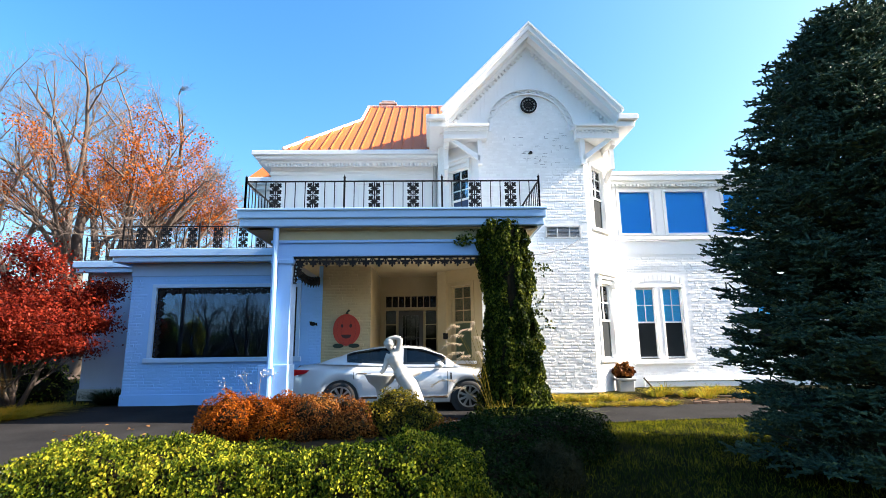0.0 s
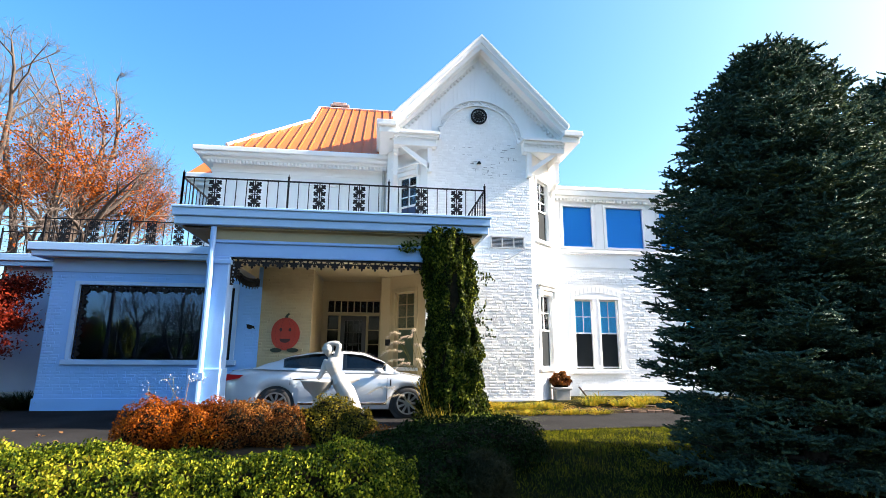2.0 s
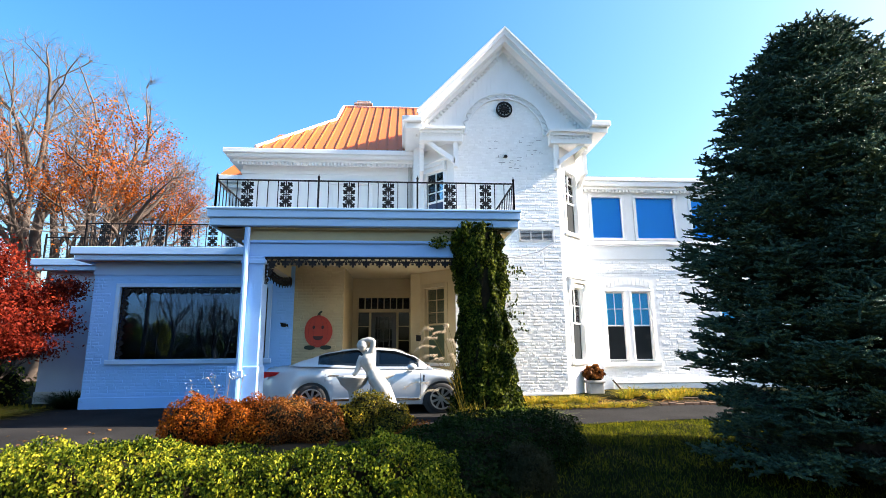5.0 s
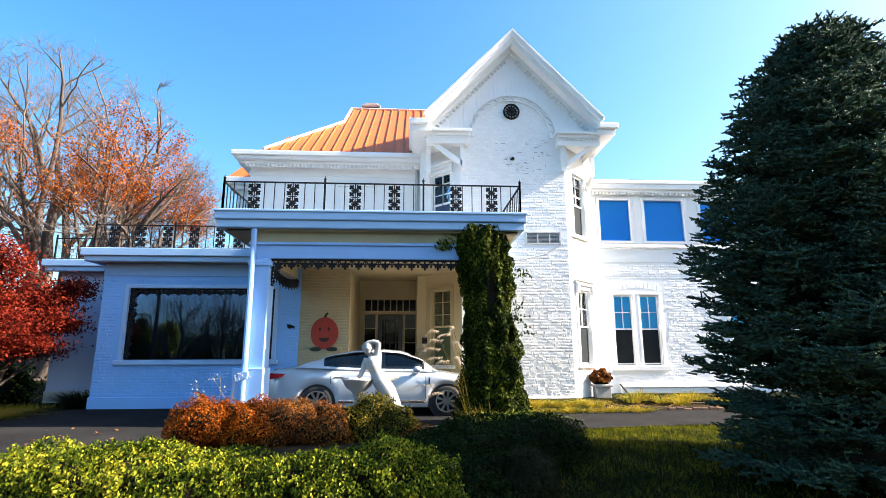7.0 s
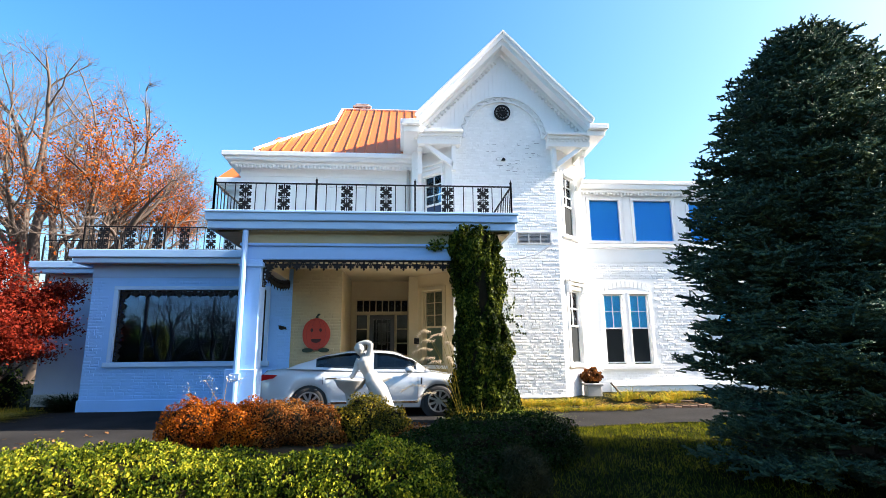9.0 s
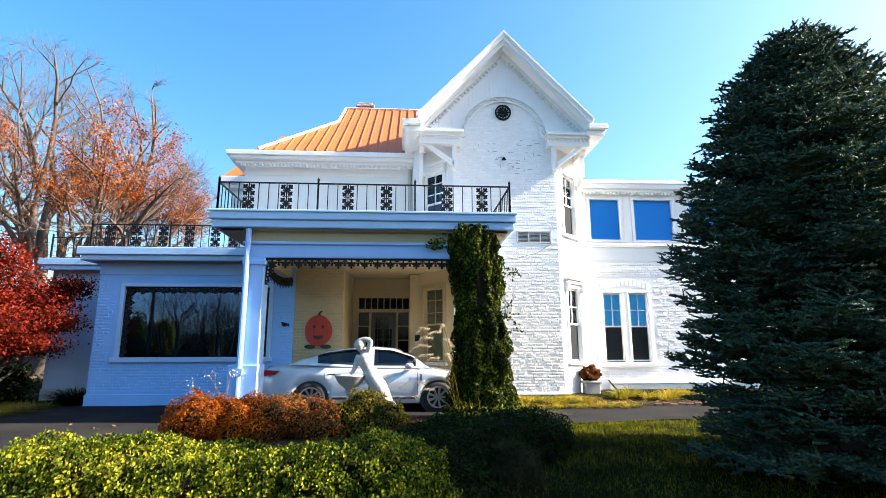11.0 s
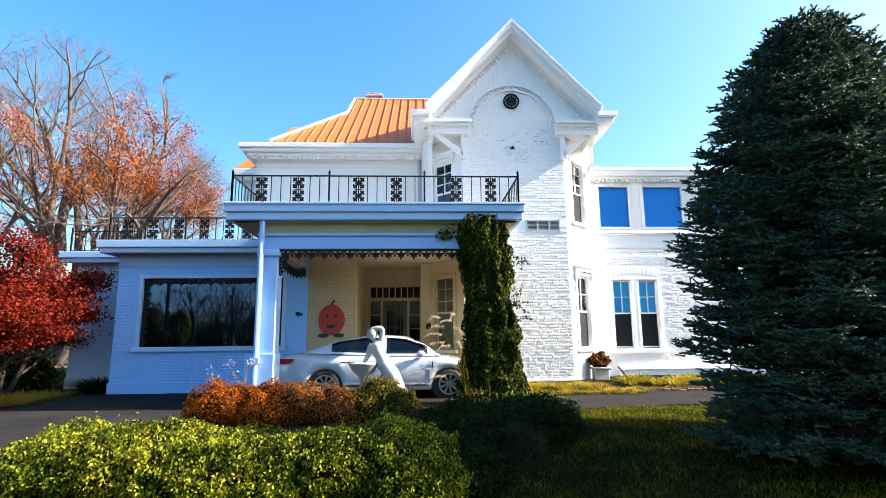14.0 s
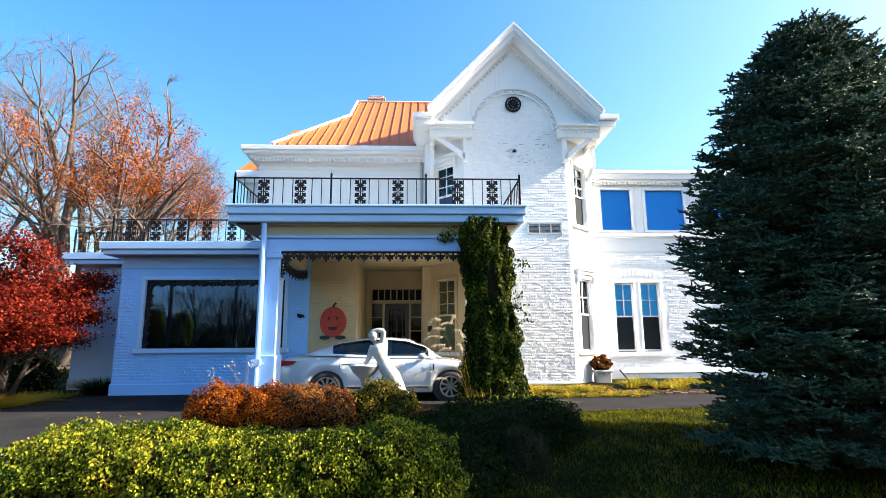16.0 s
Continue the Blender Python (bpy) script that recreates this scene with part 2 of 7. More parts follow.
def brick_field(M, w, z0, z1, holes, near=None, proud=0.012, length=0.205, course=0.075, seed=3, fade=None):
    """Bricks in running bond on a wall's face. Returns boxes (u0, u1, z0, z1, proud, tilt): those in `near` and the rest."""
    r = random.Random(seed)
    first, rest = [], []
    n = int((z1 - z0) / course)
    for i in range(n):
        z = z0 + i * course
        u = -length * (0.5 if i % 2 else 0.0) - r.uniform(0, 0.02)
        while u < w:
            L = length * r.choice((1.0, 1.0, 1.08, 0.9, 0.52))
            a, b = max(u + r.uniform(0.0, 0.008), 0.002), min(u + L - r.uniform(0.0, 0.008), w - 0.002)
            u += L
            if b - a < 0.03 or any(a < h[1] and b > h[0] and z < h[3] and z + course > h[2] for h in holes):
                continue
            item = (a, b, z + 0.001 + r.uniform(-0.003, 0.009), z + course - 0.002 + r.uniform(-0.009, 0.003), proud * r.uniform(0.15, 1.45) * (1.0 if fade is None else min(1.0, max(0.12, (fade - z) / 2.0))), r.uniform(-0.0045, 0.0045))
            c = ((a + b) / 2, z)
            (first if near and near[0] <= c[0] <= near[1] and near[2] <= c[1] <= near[3] and len(first) < 300 else rest).append(item)
    return first, rest


BRICK_FACES = [(0, 1, 2, 3), (4, 5, 1, 0), (5, 6, 2, 1), (6, 7, 3, 2), (7, 4, 0, 3)]


def brick_verts(M, it):
    a, b, c, d, p, t = it
    e = 0.009
    return [M @ Vector(v) for v in ((a + e, -p - t, c + e), (b - e, -p + t, c + e), (b - e, -p + t, d - e), (a + e, -p - t, d - e),
                                    (a, 0.001, c), (b, 0.001, c), (b, 0.001, d), (a, 0.001, d))]


def brick_mass(name, M, items, mat, parent):
    V, F = [], []
    for it in items:
        n = len(V)
        V += brick_verts(M, it)
        F += [tuple(n + k for k in f) for f in BRICK_FACES]
    ob = raw(name, V, F, mat, parent)
    ob["kind"] = "stuff"
    return ob


# ---------------------------------------------------------------- ground
def smooth(a, b, v):
    t = min(1.0, max(0.0, (v - a) / (b - a)))
    return t * t * (3 - 2 * t)


def ground_z(x, y):
    high = -0.02 + 0.06 * smooth(-3.0, -6.0, x) * smooth(9.0, 7.0, y) + 0.16 * smooth(11.6, 13.8, y) * smooth(0.0, 3.0, x)
    step = smooth(6.36, 6.50, y)
    slope = smooth(4.6, 9.9, y)
    k = smooth(0.2, 2.2, x)
    s = step * (1 - k) + slope * k
    return -0.42 * (1 - s) + high * s


def drape(name, xs, ys, lift, inside, mat, label, category, bumps=0.0):
    V, F, idx = [], [], {}
    for j, y in enumerate(ys):
        for i, x in enumerate(xs):
            far = max(abs(x) - 30, abs(y - 10) - 30, 0)
            b = bumps * noise.noise(Vector((x * 1.3, y * 1.3, 0))) if far == 0 else 0
            idx[i, j] = len(V)
            V.append((x, y, ground_z(x, y) + lift + b))
    for j in range(len(ys) - 1):
        for i in range(len(xs) - 1):
            if inside((xs[i] + xs[i + 1]) / 2, (ys[j] + ys[j + 1]) / 2):
                F.append((idx[i, j], idx[i + 1, j], idx[i + 1, j + 1], idx[i, j + 1]))
    ob = raw(name, V, F, mat, smooth=True)
    return tagged(ob, label, category, kind="structure")


def steps(*spans):
    out = []
    for a, b, d in spans:
        n = max(1, round((b - a) / d))
        out += [a + (b - a) * k / n for k in range(n)]
    return out + [spans[-1][1]]


GX = steps((-900, -100, 100), (-100, -30, 10), (-30, -12, 1.0), (-12, 12, 0.25), (12, 30, 1.0), (30, 100, 10), (100, 900, 100))
GY = steps((-900, -100, 100), (-100, -10, 10), (-10, 3, 0.6), (3, 6.36, 0.2), (6.36, 6.5, 0.07), (6.5, 14, 0.2), (14, 40, 2), (40, 120, 10), (120, 1500, 120))
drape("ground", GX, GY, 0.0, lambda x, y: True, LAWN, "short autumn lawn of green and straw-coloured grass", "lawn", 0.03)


def on_drive(x, y):
    if y < 6.5 or y > 13.75:
        return False
    near = 6.5 if x < -4.0 else (9.35 if x < 0.6 else 9.9 + 0.25 * smooth(3, 5, x))
    far = 10.95 + 0.2 * math.sin(x * 0.7) if x < -8.1 else (13.7 if x < 0.9 else 12.25)
    return near < y < far


drape("driveway", steps((-40, -12, 1.0), (-12, 14, 0.2), (14, 40, 1.0)), steps((6.5, 14, 0.1)), 0.025, on_drive, ASPHALT,
      "dark asphalt driveway with grey patches beside the house", "driveway", 0.006)
tagged(part("planting_bed", boxes((1.0, 13.2, 12.28, 15.5, -0.2, 0.08), (-4.0, 0.6, 6.5, 9.4, -0.3, 0.03), bevel=0.05), EARTH),
       "dark planting bed strewn with dry leaves", "planting bed", kind="structure")

# ---------------------------------------------------------------- the house
house = empty("house", (2.0, 16.0, 0.0), "white painted brick Victorian house with tower gable and orange roof", "house")
TL, TR, TF, CH = 1.42, 4.37, 14.01, 1.10      # tower front: left, right, its plane, depth of the chamfers
MAIN, WING, LEFT = 15.9, 15.58, 13.8          # planes of the main block, the right wing and the left wing


# A near-black box behind an opening stands in for the unlit space.
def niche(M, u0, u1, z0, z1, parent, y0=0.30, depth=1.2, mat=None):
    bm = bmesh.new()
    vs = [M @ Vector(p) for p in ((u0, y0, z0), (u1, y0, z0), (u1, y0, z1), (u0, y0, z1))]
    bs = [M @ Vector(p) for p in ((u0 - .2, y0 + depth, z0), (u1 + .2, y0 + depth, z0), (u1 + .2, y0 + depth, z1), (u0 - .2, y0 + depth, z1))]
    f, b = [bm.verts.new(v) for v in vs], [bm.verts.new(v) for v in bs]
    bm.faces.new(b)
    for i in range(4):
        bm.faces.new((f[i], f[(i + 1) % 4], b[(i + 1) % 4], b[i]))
    part("room", bm, mat or DARK_FILL, parent)


def sash_window(M, u0, u1, z0, z1, name="window", bars=(2, 1), shade=None, shade_to=0.5, casing=0.09, hood=False, sill=True, lower=None, label="", wood=None):
    """A double-hung window in an opening: frame, two sashes, panes, glazing bars, sill."""
    at = M @ Vector(((u0 + u1) / 2, 0, z0))
    w = empty(name, at - house.location)
    w.parent = house
    if label:
        w["label"] = label
    wood = wood or WHITE_WOOD
    c = casing
    part("casing", boxes((u0 - c, u0 + 0.02, -0.03, 0.14, z0, z1), (u1 - 0.02, u1 + c, -0.03, 0.14, z0, z1),
                         (u0 - c, u1 + c, -0.035, 0.14, z1 - 0.02, z1 + c), M=M, bevel=0.006), wood, w)
    zm = z0 + (z1 - z0) * 0.5
    s = 0.045
    for nm, a, b, y in (("upper_sash", zm - 0.02, z1 - 0.02, 0.07), ("lower_sash", z0 + 0.01, zm + 0.02, 0.11)):
        items = [(u0 + 0.02, u0 + 0.02 + s, y, y + 0.035, a, b), (u1 - 0.02 - s, u1 - 0.02, y, y + 0.035, a, b),
                 (u0 + 0.02 + s, u1 - 0.02 - s, y, y + 0.035, b - s, b), (u0 + 0.02 + s, u1 - 0.02 - s, y, y + 0.035, a, a + s)]
        nu, nz = bars if nm == "upper_sash" else (1, 1)
        for k in range(1, nu):
            x = u0 + (u1 - u0) * k / nu
            items.append((x - 0.011, x + 0.011, y + 0.005, y + 0.03, a + s, b - s))
        for k in range(1, nz):
            z = a + (b - a) * k / nz
            items.append((u0 + 0.065, u1 - 0.065, y + 0.006, y + 0.029, z - 0.011, z + 0.011))
        part(nm, boxes(*items, M=M), wood, w)
        p = part("pane", boxes((u0 + 0.03, u1 - 0.03, y + 0.015, y + 0.020, a + 0.02, b - 0.02), M=M), GLASS_SKY if shade is CYAN_REFLECTION and a > z0 + 0.3 * (z1 - z0) else GLASS, w)
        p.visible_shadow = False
    # On the wing this pale blue panel paints in mirrored sky.
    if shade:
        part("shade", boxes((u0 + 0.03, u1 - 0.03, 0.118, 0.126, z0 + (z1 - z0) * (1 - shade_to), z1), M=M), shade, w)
    if lower:
        part("screen", boxes((u0 + 0.06, u1 - 0.06, 0.095, 0.10, z0 + 0.05, zm), M=M), lower, w)
    if sill:
        part("sill", boxes((u0 - c - 0.04, u1 + c + 0.04, -0.09, 0.2, z0 - 0.09, z0 - 0.002), M=M, bevel=0.01), WHITE_WOOD, w)
    if hood:
        part("hood", boxes((u0 - c - 0.05, u1 + c + 0.05, -0.16, 0.0, z1 + 0.20, z1 + 0.27), (u0 - c - 0.01, u1 + c + 0.01, -0.10, 0.0, z1 + 0.10, z1 + 0.20),
                           (u0 - c - 0.02, u0 - 0.02, -0.12, 0.0, z1 - 0.12, z1 + 0.10), (u1 + 0.02, u1 + c + 0.02, -0.12, 0.0, z1 - 0.12, z1 + 0.10), M=M, bevel=0.012), WHITE_WOOD, w)
    niche(M, u0, u1, z0, z1, w)
    return w


def dentils(parent, p0, p1, y0, y1, drop, size=0.06, gap=0.06, M=None, name="dentil_moulding"):
    """Small blocks along a line from p0 to p1 (x, z)."""
    n = int(math.hypot(p1[0] - p0[0], p1[1] - p0[1]) / (size + gap))
    bm = bmesh.new()
    for k in range(n):
        f = (k + 0.5) / n
        x, z = p0[0] + (p1[0] - p0[0]) * f, p0[1] + (p1[1] - p0[1]) * f
        box(bm, x - size / 2, x + size / 2, y0, y1, z - drop, z, M=M)
    ob = part(name, bm, WHITE_WOOD, parent)
    ob["kind"] = "stuff"
    return ob


# tower
TW = TR - TL
tower, MT = wall("tower_wall", (TL, TF), (TR, TF), -0.2, 8.9, [(1.81, 2.70, 4.24, 4.51)], house, WHITE_BRICK)
BW = CH * math.sqrt(2)
WU, WL = (0.36, 1.12, 4.55, 6.38), (0.36, 1.12, 0.98, 3.02)
rb, MR = wall("tower_wall", (TR, TF), (TR + CH, TF + CH), -0.2, 7.4, [WU, WL], house, WHITE_BRICK)
lb, ML = wall("tower_wall", (TL - CH, TF + CH), (TL, TF), 3.7, 7.4, [(0.44, 1.20, 4.55, 6.38)], house, WHITE_BRICK)
# Below the porch roof the same wall takes the cream of the porch light.
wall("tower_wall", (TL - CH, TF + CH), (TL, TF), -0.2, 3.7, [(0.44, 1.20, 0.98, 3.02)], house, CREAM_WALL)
wall("tower_wall", (TR + CH, TF + CH), (TR + CH, WING + 2.5), -0.2, 7.6, [], house, WHITE_BRICK)
wall("tower_wall", (TL - CH, MAIN + 2.5), (TL - CH, TF + CH), 3.4, 7.6, [], house, WHITE_BRICK)
sash_window(MR, *WU, bars=(2, 3), lower=SCREEN, hood=False, label="white sash window in the sunlit side of the tower")
sash_window(MR, *WL, bars=(2, 2), lower=SCREEN, hood=True)
sash_window(ML, 0.44, 1.20, 4.55, 6.38, bars=(2, 3), hood=True, shade=material("dark blue curtain", (0.03, 0.06, 0.13), 0.8, None, 3, 30, 0.4, 0.1, 0.2), shade_to=1.0)
sash_window(ML, 0.44, 1.20, 0.98, 3.02, bars=(2, 3), hood=False, shade=material("green curtain", (0.06, 0.09, 0.05), 0.8, None, 3, 30, 0.4, 0.1, 0.2), shade_to=1.0, wood=CREAM_WOOD)

# tower gable
AX, AZ, EX, GF, SL = 2.895, 10.36, 2.46, 13.50, 1.05     # apex, half width of the rake, its front plane and slope
EO, EZ = 2.92, 7.62                                       # half width and height of the eave boxes


def rake(bm, y0, y1, top, depth, reach):
    """Both sloping boards of the gable, `top` below the outer line, `depth` high."""
    for s in (-1, 1):
        o = [(AX, AZ - top), (AX + s * reach, AZ - top - SL * reach), (AX + s * reach, AZ - top - depth - SL * reach), (AX, AZ - top - depth)]
        prism(bm, o if s < 0 else o[::-1], y0, y1)


bm = bmesh.new()
rake(bm, GF, GF + 0.10, 0.04, 0.16, EX + 0.02)
rake(bm, GF - 0.04, GF + 0.10, -0.03, 0.07, EX + 0.06)
part("rake_crown", bm, WHITE_WOOD, house)
bm = bmesh.new()
rake(bm, GF + 0.08, GF + 0.22, 0.17, 0.20, EX - 0.03)
part("rake_fascia", bm, WHITE_WOOD, house)
bm = bmesh.new()
rake(bm, GF + 0.20, TF + 0.02, 0.30, 0.06, EX - 0.03)
part("rake_soffit", bm, WHITE_WOOD, house)
bm = bmesh.new()
rake(bm, TF - 0.14, TF - 0.02, 0.34, 0.17, EX - 0.08)
part("rake_frieze", bm, WHITE_WOOD, house)
for s in (-1, 1):
    dentils(house, (AX + s * 0.12, AZ - 0.52 - SL * 0.12), (AX + s * (EX - 0.12), AZ - 0.52 - SL * (EX - 0.12)), TF - 0.13, TF - 0.03, 0.09, 0.055, 0.075)
bm = bmesh.new()
for s in (-1, 1):
    o = [(AX, AZ), (AX + s * EX, AZ - SL * EX), (AX + s * EX, AZ - 0.06 - SL * EX), (AX, AZ - 0.06)]
    prism(bm, o if s < 0 else o[::-1], GF + 0.101, 20.0)
part("gable_roof", bm, ROOF_RED, house, "orange standing-seam metal roof of the tower gable")
# boarded gable with the round-arched field
bm = bmesh.new()
RA, CZ = 1.27, 7.29
nb = 40
for k in range(nb):
    x0, x1 = AX - 2.5 + 5.0 * k / nb, AX - 2.5 + 5.0 * (k + 1) / nb - 0.003
    zt = AZ - 0.45 - SL * abs((x0 + x1) / 2 - AX)
    mid = abs((x0 + x1) / 2 - AX)
    zb = 7.3 if mid > RA else CZ + math.sqrt(RA * RA - mid * mid) - 0.03
    if zt > zb:
        box(bm, x0, x1, TF - 0.035, TF - 0.004, zb, zt)
part("gable_board", bm, BOARD, house, "upright white boards of the gable")["kind"] = "stuff"
bm = bmesh.new()
prism(bm, [(AX - 2.55, 7.2), (AX + 2.55, 7.2), (AX + 2.40, 7.45), (AX, AZ - 0.3), (AX - 2.40, 7.45)][::-1], TF + 0.003, TF + 0.25)
part("gable_wall", bm, WHITE_BRICK, house)
bm = bmesh.new()
na = 36
for ra, rb_, yy in ((RA + 0.04, RA - 0.02, 0.075), (RA - 0.13, RA - 0.17, 0.06)):
    for k in range(na):
        a0, a1 = math.pi * k / na, math.pi * (k + 1) / na
        prism(bm, [(AX + ra * math.cos(a0), CZ + ra * math.sin(a0)), (AX + rb_ * math.cos(a0), CZ + rb_ * math.sin(a0)),
                   (AX + rb_ * math.cos(a1), CZ + rb_ * math.sin(a1)), (AX + ra * math.cos(a1), CZ + ra * math.sin(a1))], TF - yy, TF - 0.002)
for k in range(30):                                  # zigzag ribs between the two rings
    a0, a1 = math.pi * k / 30, math.pi * (k + 1) / 30
    p, q = (RA - 0.02, RA - 0.13) if k % 2 else (RA - 0.13, RA - 0.02)
    A, B = Vector((AX + p * math.cos(a0), CZ + p * math.sin(a0))), Vector((AX + q * math.cos(a1), CZ + q * math.sin(a1)))
    n = (B - A).orthogonal().normalized() * 0.014
    prism(bm, [tuple(A + n), tuple(B + n), tuple(B - n), tuple(A - n)], TF - 0.055, TF - 0.002)
part("arch_moulding", bm, WHITE_WOOD, house, "round-arched white moulding with zigzag ribs")
# round vent
vent = part("round_vent", bmesh.new(), IRON, house, "round black iron vent with a flower pattern")
bm = bmesh.new()
VC = (AX, 8.07)
for r0, r1, yy in ((0.235, 0.195, 0.06), (0.135, 0.105, 0.05), (0.055, 0.0, 0.06)):
    for k in range(24):
        a0, a1 = 2 * math.pi * k / 24, 2 * math.pi * (k + 1) / 24
        pts = [(VC[0] + r0 * math.cos(a0), VC[1] + r0 * math.sin(a0)), (VC[0] + r1 * math.cos(a0), VC[1] + r1 * math.sin(a0)),
               (VC[0] + r1 * math.cos(a1), VC[1] + r1 * math.sin(a1)), (VC[0] + r0 * math.cos(a1), VC[1] + r0 * math.sin(a1))]
        prism(bm, pts if r1 else [pts[0], pts[1], pts[3]], TF - yy, TF - 0.004)
for k in range(12):
    a = 2 * math.pi * k / 12
    d, n = Vector((math.cos(a), math.sin(a))), Vector((-math.sin(a), math.cos(a)))
    c = Vector(VC)
    prism(bm, [tuple(c + d * 0.05 - n * 0.008), tuple(c + d * 0.155 - n * 0.020), tuple(c + d * 0.18), tuple(c + d * 0.155 + n * 0.020), tuple(c + d * 0.05 + n * 0.008)], TF - 0.05, TF - 0.004)
bm.to_mesh(vent.data)
bm.free()
part("vent_backing", boxes((VC[0] - 0.19, VC[0] + 0.19, TF - 0.02, TF - 0.003, VC[1] - 0.1, VC[1] + 0.1), (VC[0] - 0.1, VC[0] + 0.1, TF - 0.021, TF - 0.003, VC[1] - 0.19, VC[1] + 0.19)),
     material("pale louvre", (0.62, 0.62, 0.62), 0.7), house)
# eave boxes, cornice returns, brackets on both sides
for s in (-1, 1):
    xo = AX + s * EO
    a, b = sorted((xo, xo - s * 0.56))
    part("eave_crown", boxes((a, b, GF - 0.01, 19.5, EZ - 0.19, EZ - 0.03), bevel=0.02), WHITE_WOOD, house)
    a, b = sorted((xo - s * 0.08, xo - s * 0.60))
    part("eave_fascia", boxes((a, b, GF + 0.10, 19.4, EZ - 0.36, EZ - 0.195), bevel=0.01), WHITE_WOOD, house)
    a, b = sorted((AX + s * 1.24, AX + s * 2.44))
    part("cornice_return", boxes((a - 0.05, b + 0.05, 13.62, TF - 0.002, 7.29, 7.36), (a, b, 13.70, TF - 0.002, 7.20, 7.29), bevel=0.008), WHITE_WOOD, house)
    dentils(house, (a, 7.20), (b, 7.20), 13.72, 13.80, 0.07, 0.05, 0.06)
    part("bracket_beam", boxes((a, b, 13.76, TF - 0.002, 6.98, 7.20), bevel=0.01), WHITE_WOOD, house)
    a, b = sorted((AX + s * 1.47, AX + s * 2.42))
    part("soffit", boxes((a, b, TF + 0.0, MAIN, 7.06, 7.18)), WHITE_WOOD, house)
    part("side_beam", boxes((AX + s * 2.36 - 0.07, AX + s * 2.36 + 0.07, TF + 0.0, MAIN, 6.86, 7.055), bevel=0.01), WHITE_WOOD, house)
    # brace from the tower's corner up to the beam, and a hanging post
    bm = bmesh.new()
    x0, x1 = AX + s * 1.47, AX + s * 2.1
    o = [(x0 - s * 0.02, 6.35), (x0 - s * 0.02, 6.52), (x1, 6.98), (x1 + s * 0.16, 6.98)]
    prism(bm, o if s > 0 else o[::-1], 13.84, 13.96)
    box(bm, min(x0 - s * 0.1, x0 + s * 0.02), max(x0 - s * 0.1, x0 + s * 0.02), 13.84, TF - 0.003, 6.28, 6.98)
    part("bracket", bm, WHITE_WOOD, house)
    bm = bmesh.new()
    box(bm, AX + s * 2.36 - 0.06, AX + s * 2.36 + 0.06, 14.2, 14.34, 6.25, 6.86)
    M2 = wall_frame((AX + s * 2.36, 14.3), (AX + s * 2.36, 15.3))
    prism(bm, [(0.0, 6.3), (0.75, 5.9), (0.85, 5.98), (0.04, 6.45)], -0.05, 0.05, M=M2)
    part("bracket", bm, WHITE_WOOD, house)

# right wing
WX = 13.4
HOLES = [(5.86, 6.88, 4.62, 6.0), (7.29, 8.60, 4.62, 6.0), (9.10, 10.4, 4.62, 6.0), (10.9, 12.2, 4.62, 6.0)]
LOWW = (6.08, 7.62, 0.92, 3.20)
LOW2 = (9.7, 11.24, 0.92, 3.20)
x0w = TR + CH
shift = lambda h: (h[0] - x0w, h[1] - x0w, h[2], h[3])
wingw, MW = wall("wing_wall", (x0w, WING), (WX, WING), -0.2, 6.3, [shift(h) for h in HOLES + [LOWW, LOW2]], house, WHITE_BRICK)
wall("wing_wall", (WX, WING + 0.3), (WX, 24.0), -0.2, 6.3, [], house, WHITE_BRICK)
I = Matrix.Translation((0, WING, 0))
for h in HOLES:
    w = empty("window", Vector(((h[0] + h[1]) / 2, WING, h[2])) - house.location)
    w.parent = house
    w["label"] = "wide white-framed window with sky reflection painted on a blue panel"
    c = 0.07
    part("frame", boxes((h[0] - c, h[0] + 0.03, -0.05, 0.1, h[2] - 0.03, h[3]), (h[1] - 0.03, h[1] + c, -0.05, 0.1, h[2] - 0.03, h[3]),
                        (h[0] - c, h[1] + c, -0.055, 0.1, h[3] - 0.03, h[3] + 0.06), (h[0] + 0.03, h[1] - 0.03, -0.04, 0.1, h[2] - 0.03, h[2] + 0.05), M=I, bevel=0.006), WHITE_WOOD, w)
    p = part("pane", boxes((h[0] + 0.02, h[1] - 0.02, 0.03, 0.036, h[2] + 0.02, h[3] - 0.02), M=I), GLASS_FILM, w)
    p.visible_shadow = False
    # Blue panel stands in for sky mirrored in the pane.
    part("shade", boxes((h[0] + 0.02, h[1] - 0.02, 0.10, 0.11, h[2], h[3]), M=I), BLUE_REFLECTION, w)
    niche(I, h[0], h[1], h[2], h[3], w)
for a, b in ((x0w + 0.06, 5.78), (6.96, 7.21), (8.68, 9.02), (10.48, 10.82), (12.28, WX)):
    part("pilaster", boxes((a, b, WING - 0.035, WING - 0.002, 4.60, 6.10), bevel=0.006), WHITE_WOOD, house)
part("wing_band", boxes((x0w + 0.02, WX, WING - 0.075, WING - 0.002, 4.46, 4.545), (x0w + 0.02, WX, WING - 0.03, WING - 0.002, 4.40, 4.46), bevel=0.01), WHITE_WOOD, house)
part("wing_panel", boxes((x0w + 0.02, WX, WING - 0.02, WING - 0.002, 4.0, 4.40)), WHITE_WOOD, house)
for b in ((x0w - 0.05, WX + 0.3, 15.31, WING + 0.2, 6.44, 6.56), (x0w, WX + 0.2, 15.34, WING + 0.2, 6.28, 6.44), (x0w, WX + 0.1, 15.42, WING + 0.2, 6.18, 6.28)):
    part("wing_cornice", boxes(b, bevel=0.015), WHITE_WOOD, house)
dentils(house, (x0w + 0.05, 6.18), (WX, 6.18), 15.41, 15.47, 0.07, 0.05, 0.06)
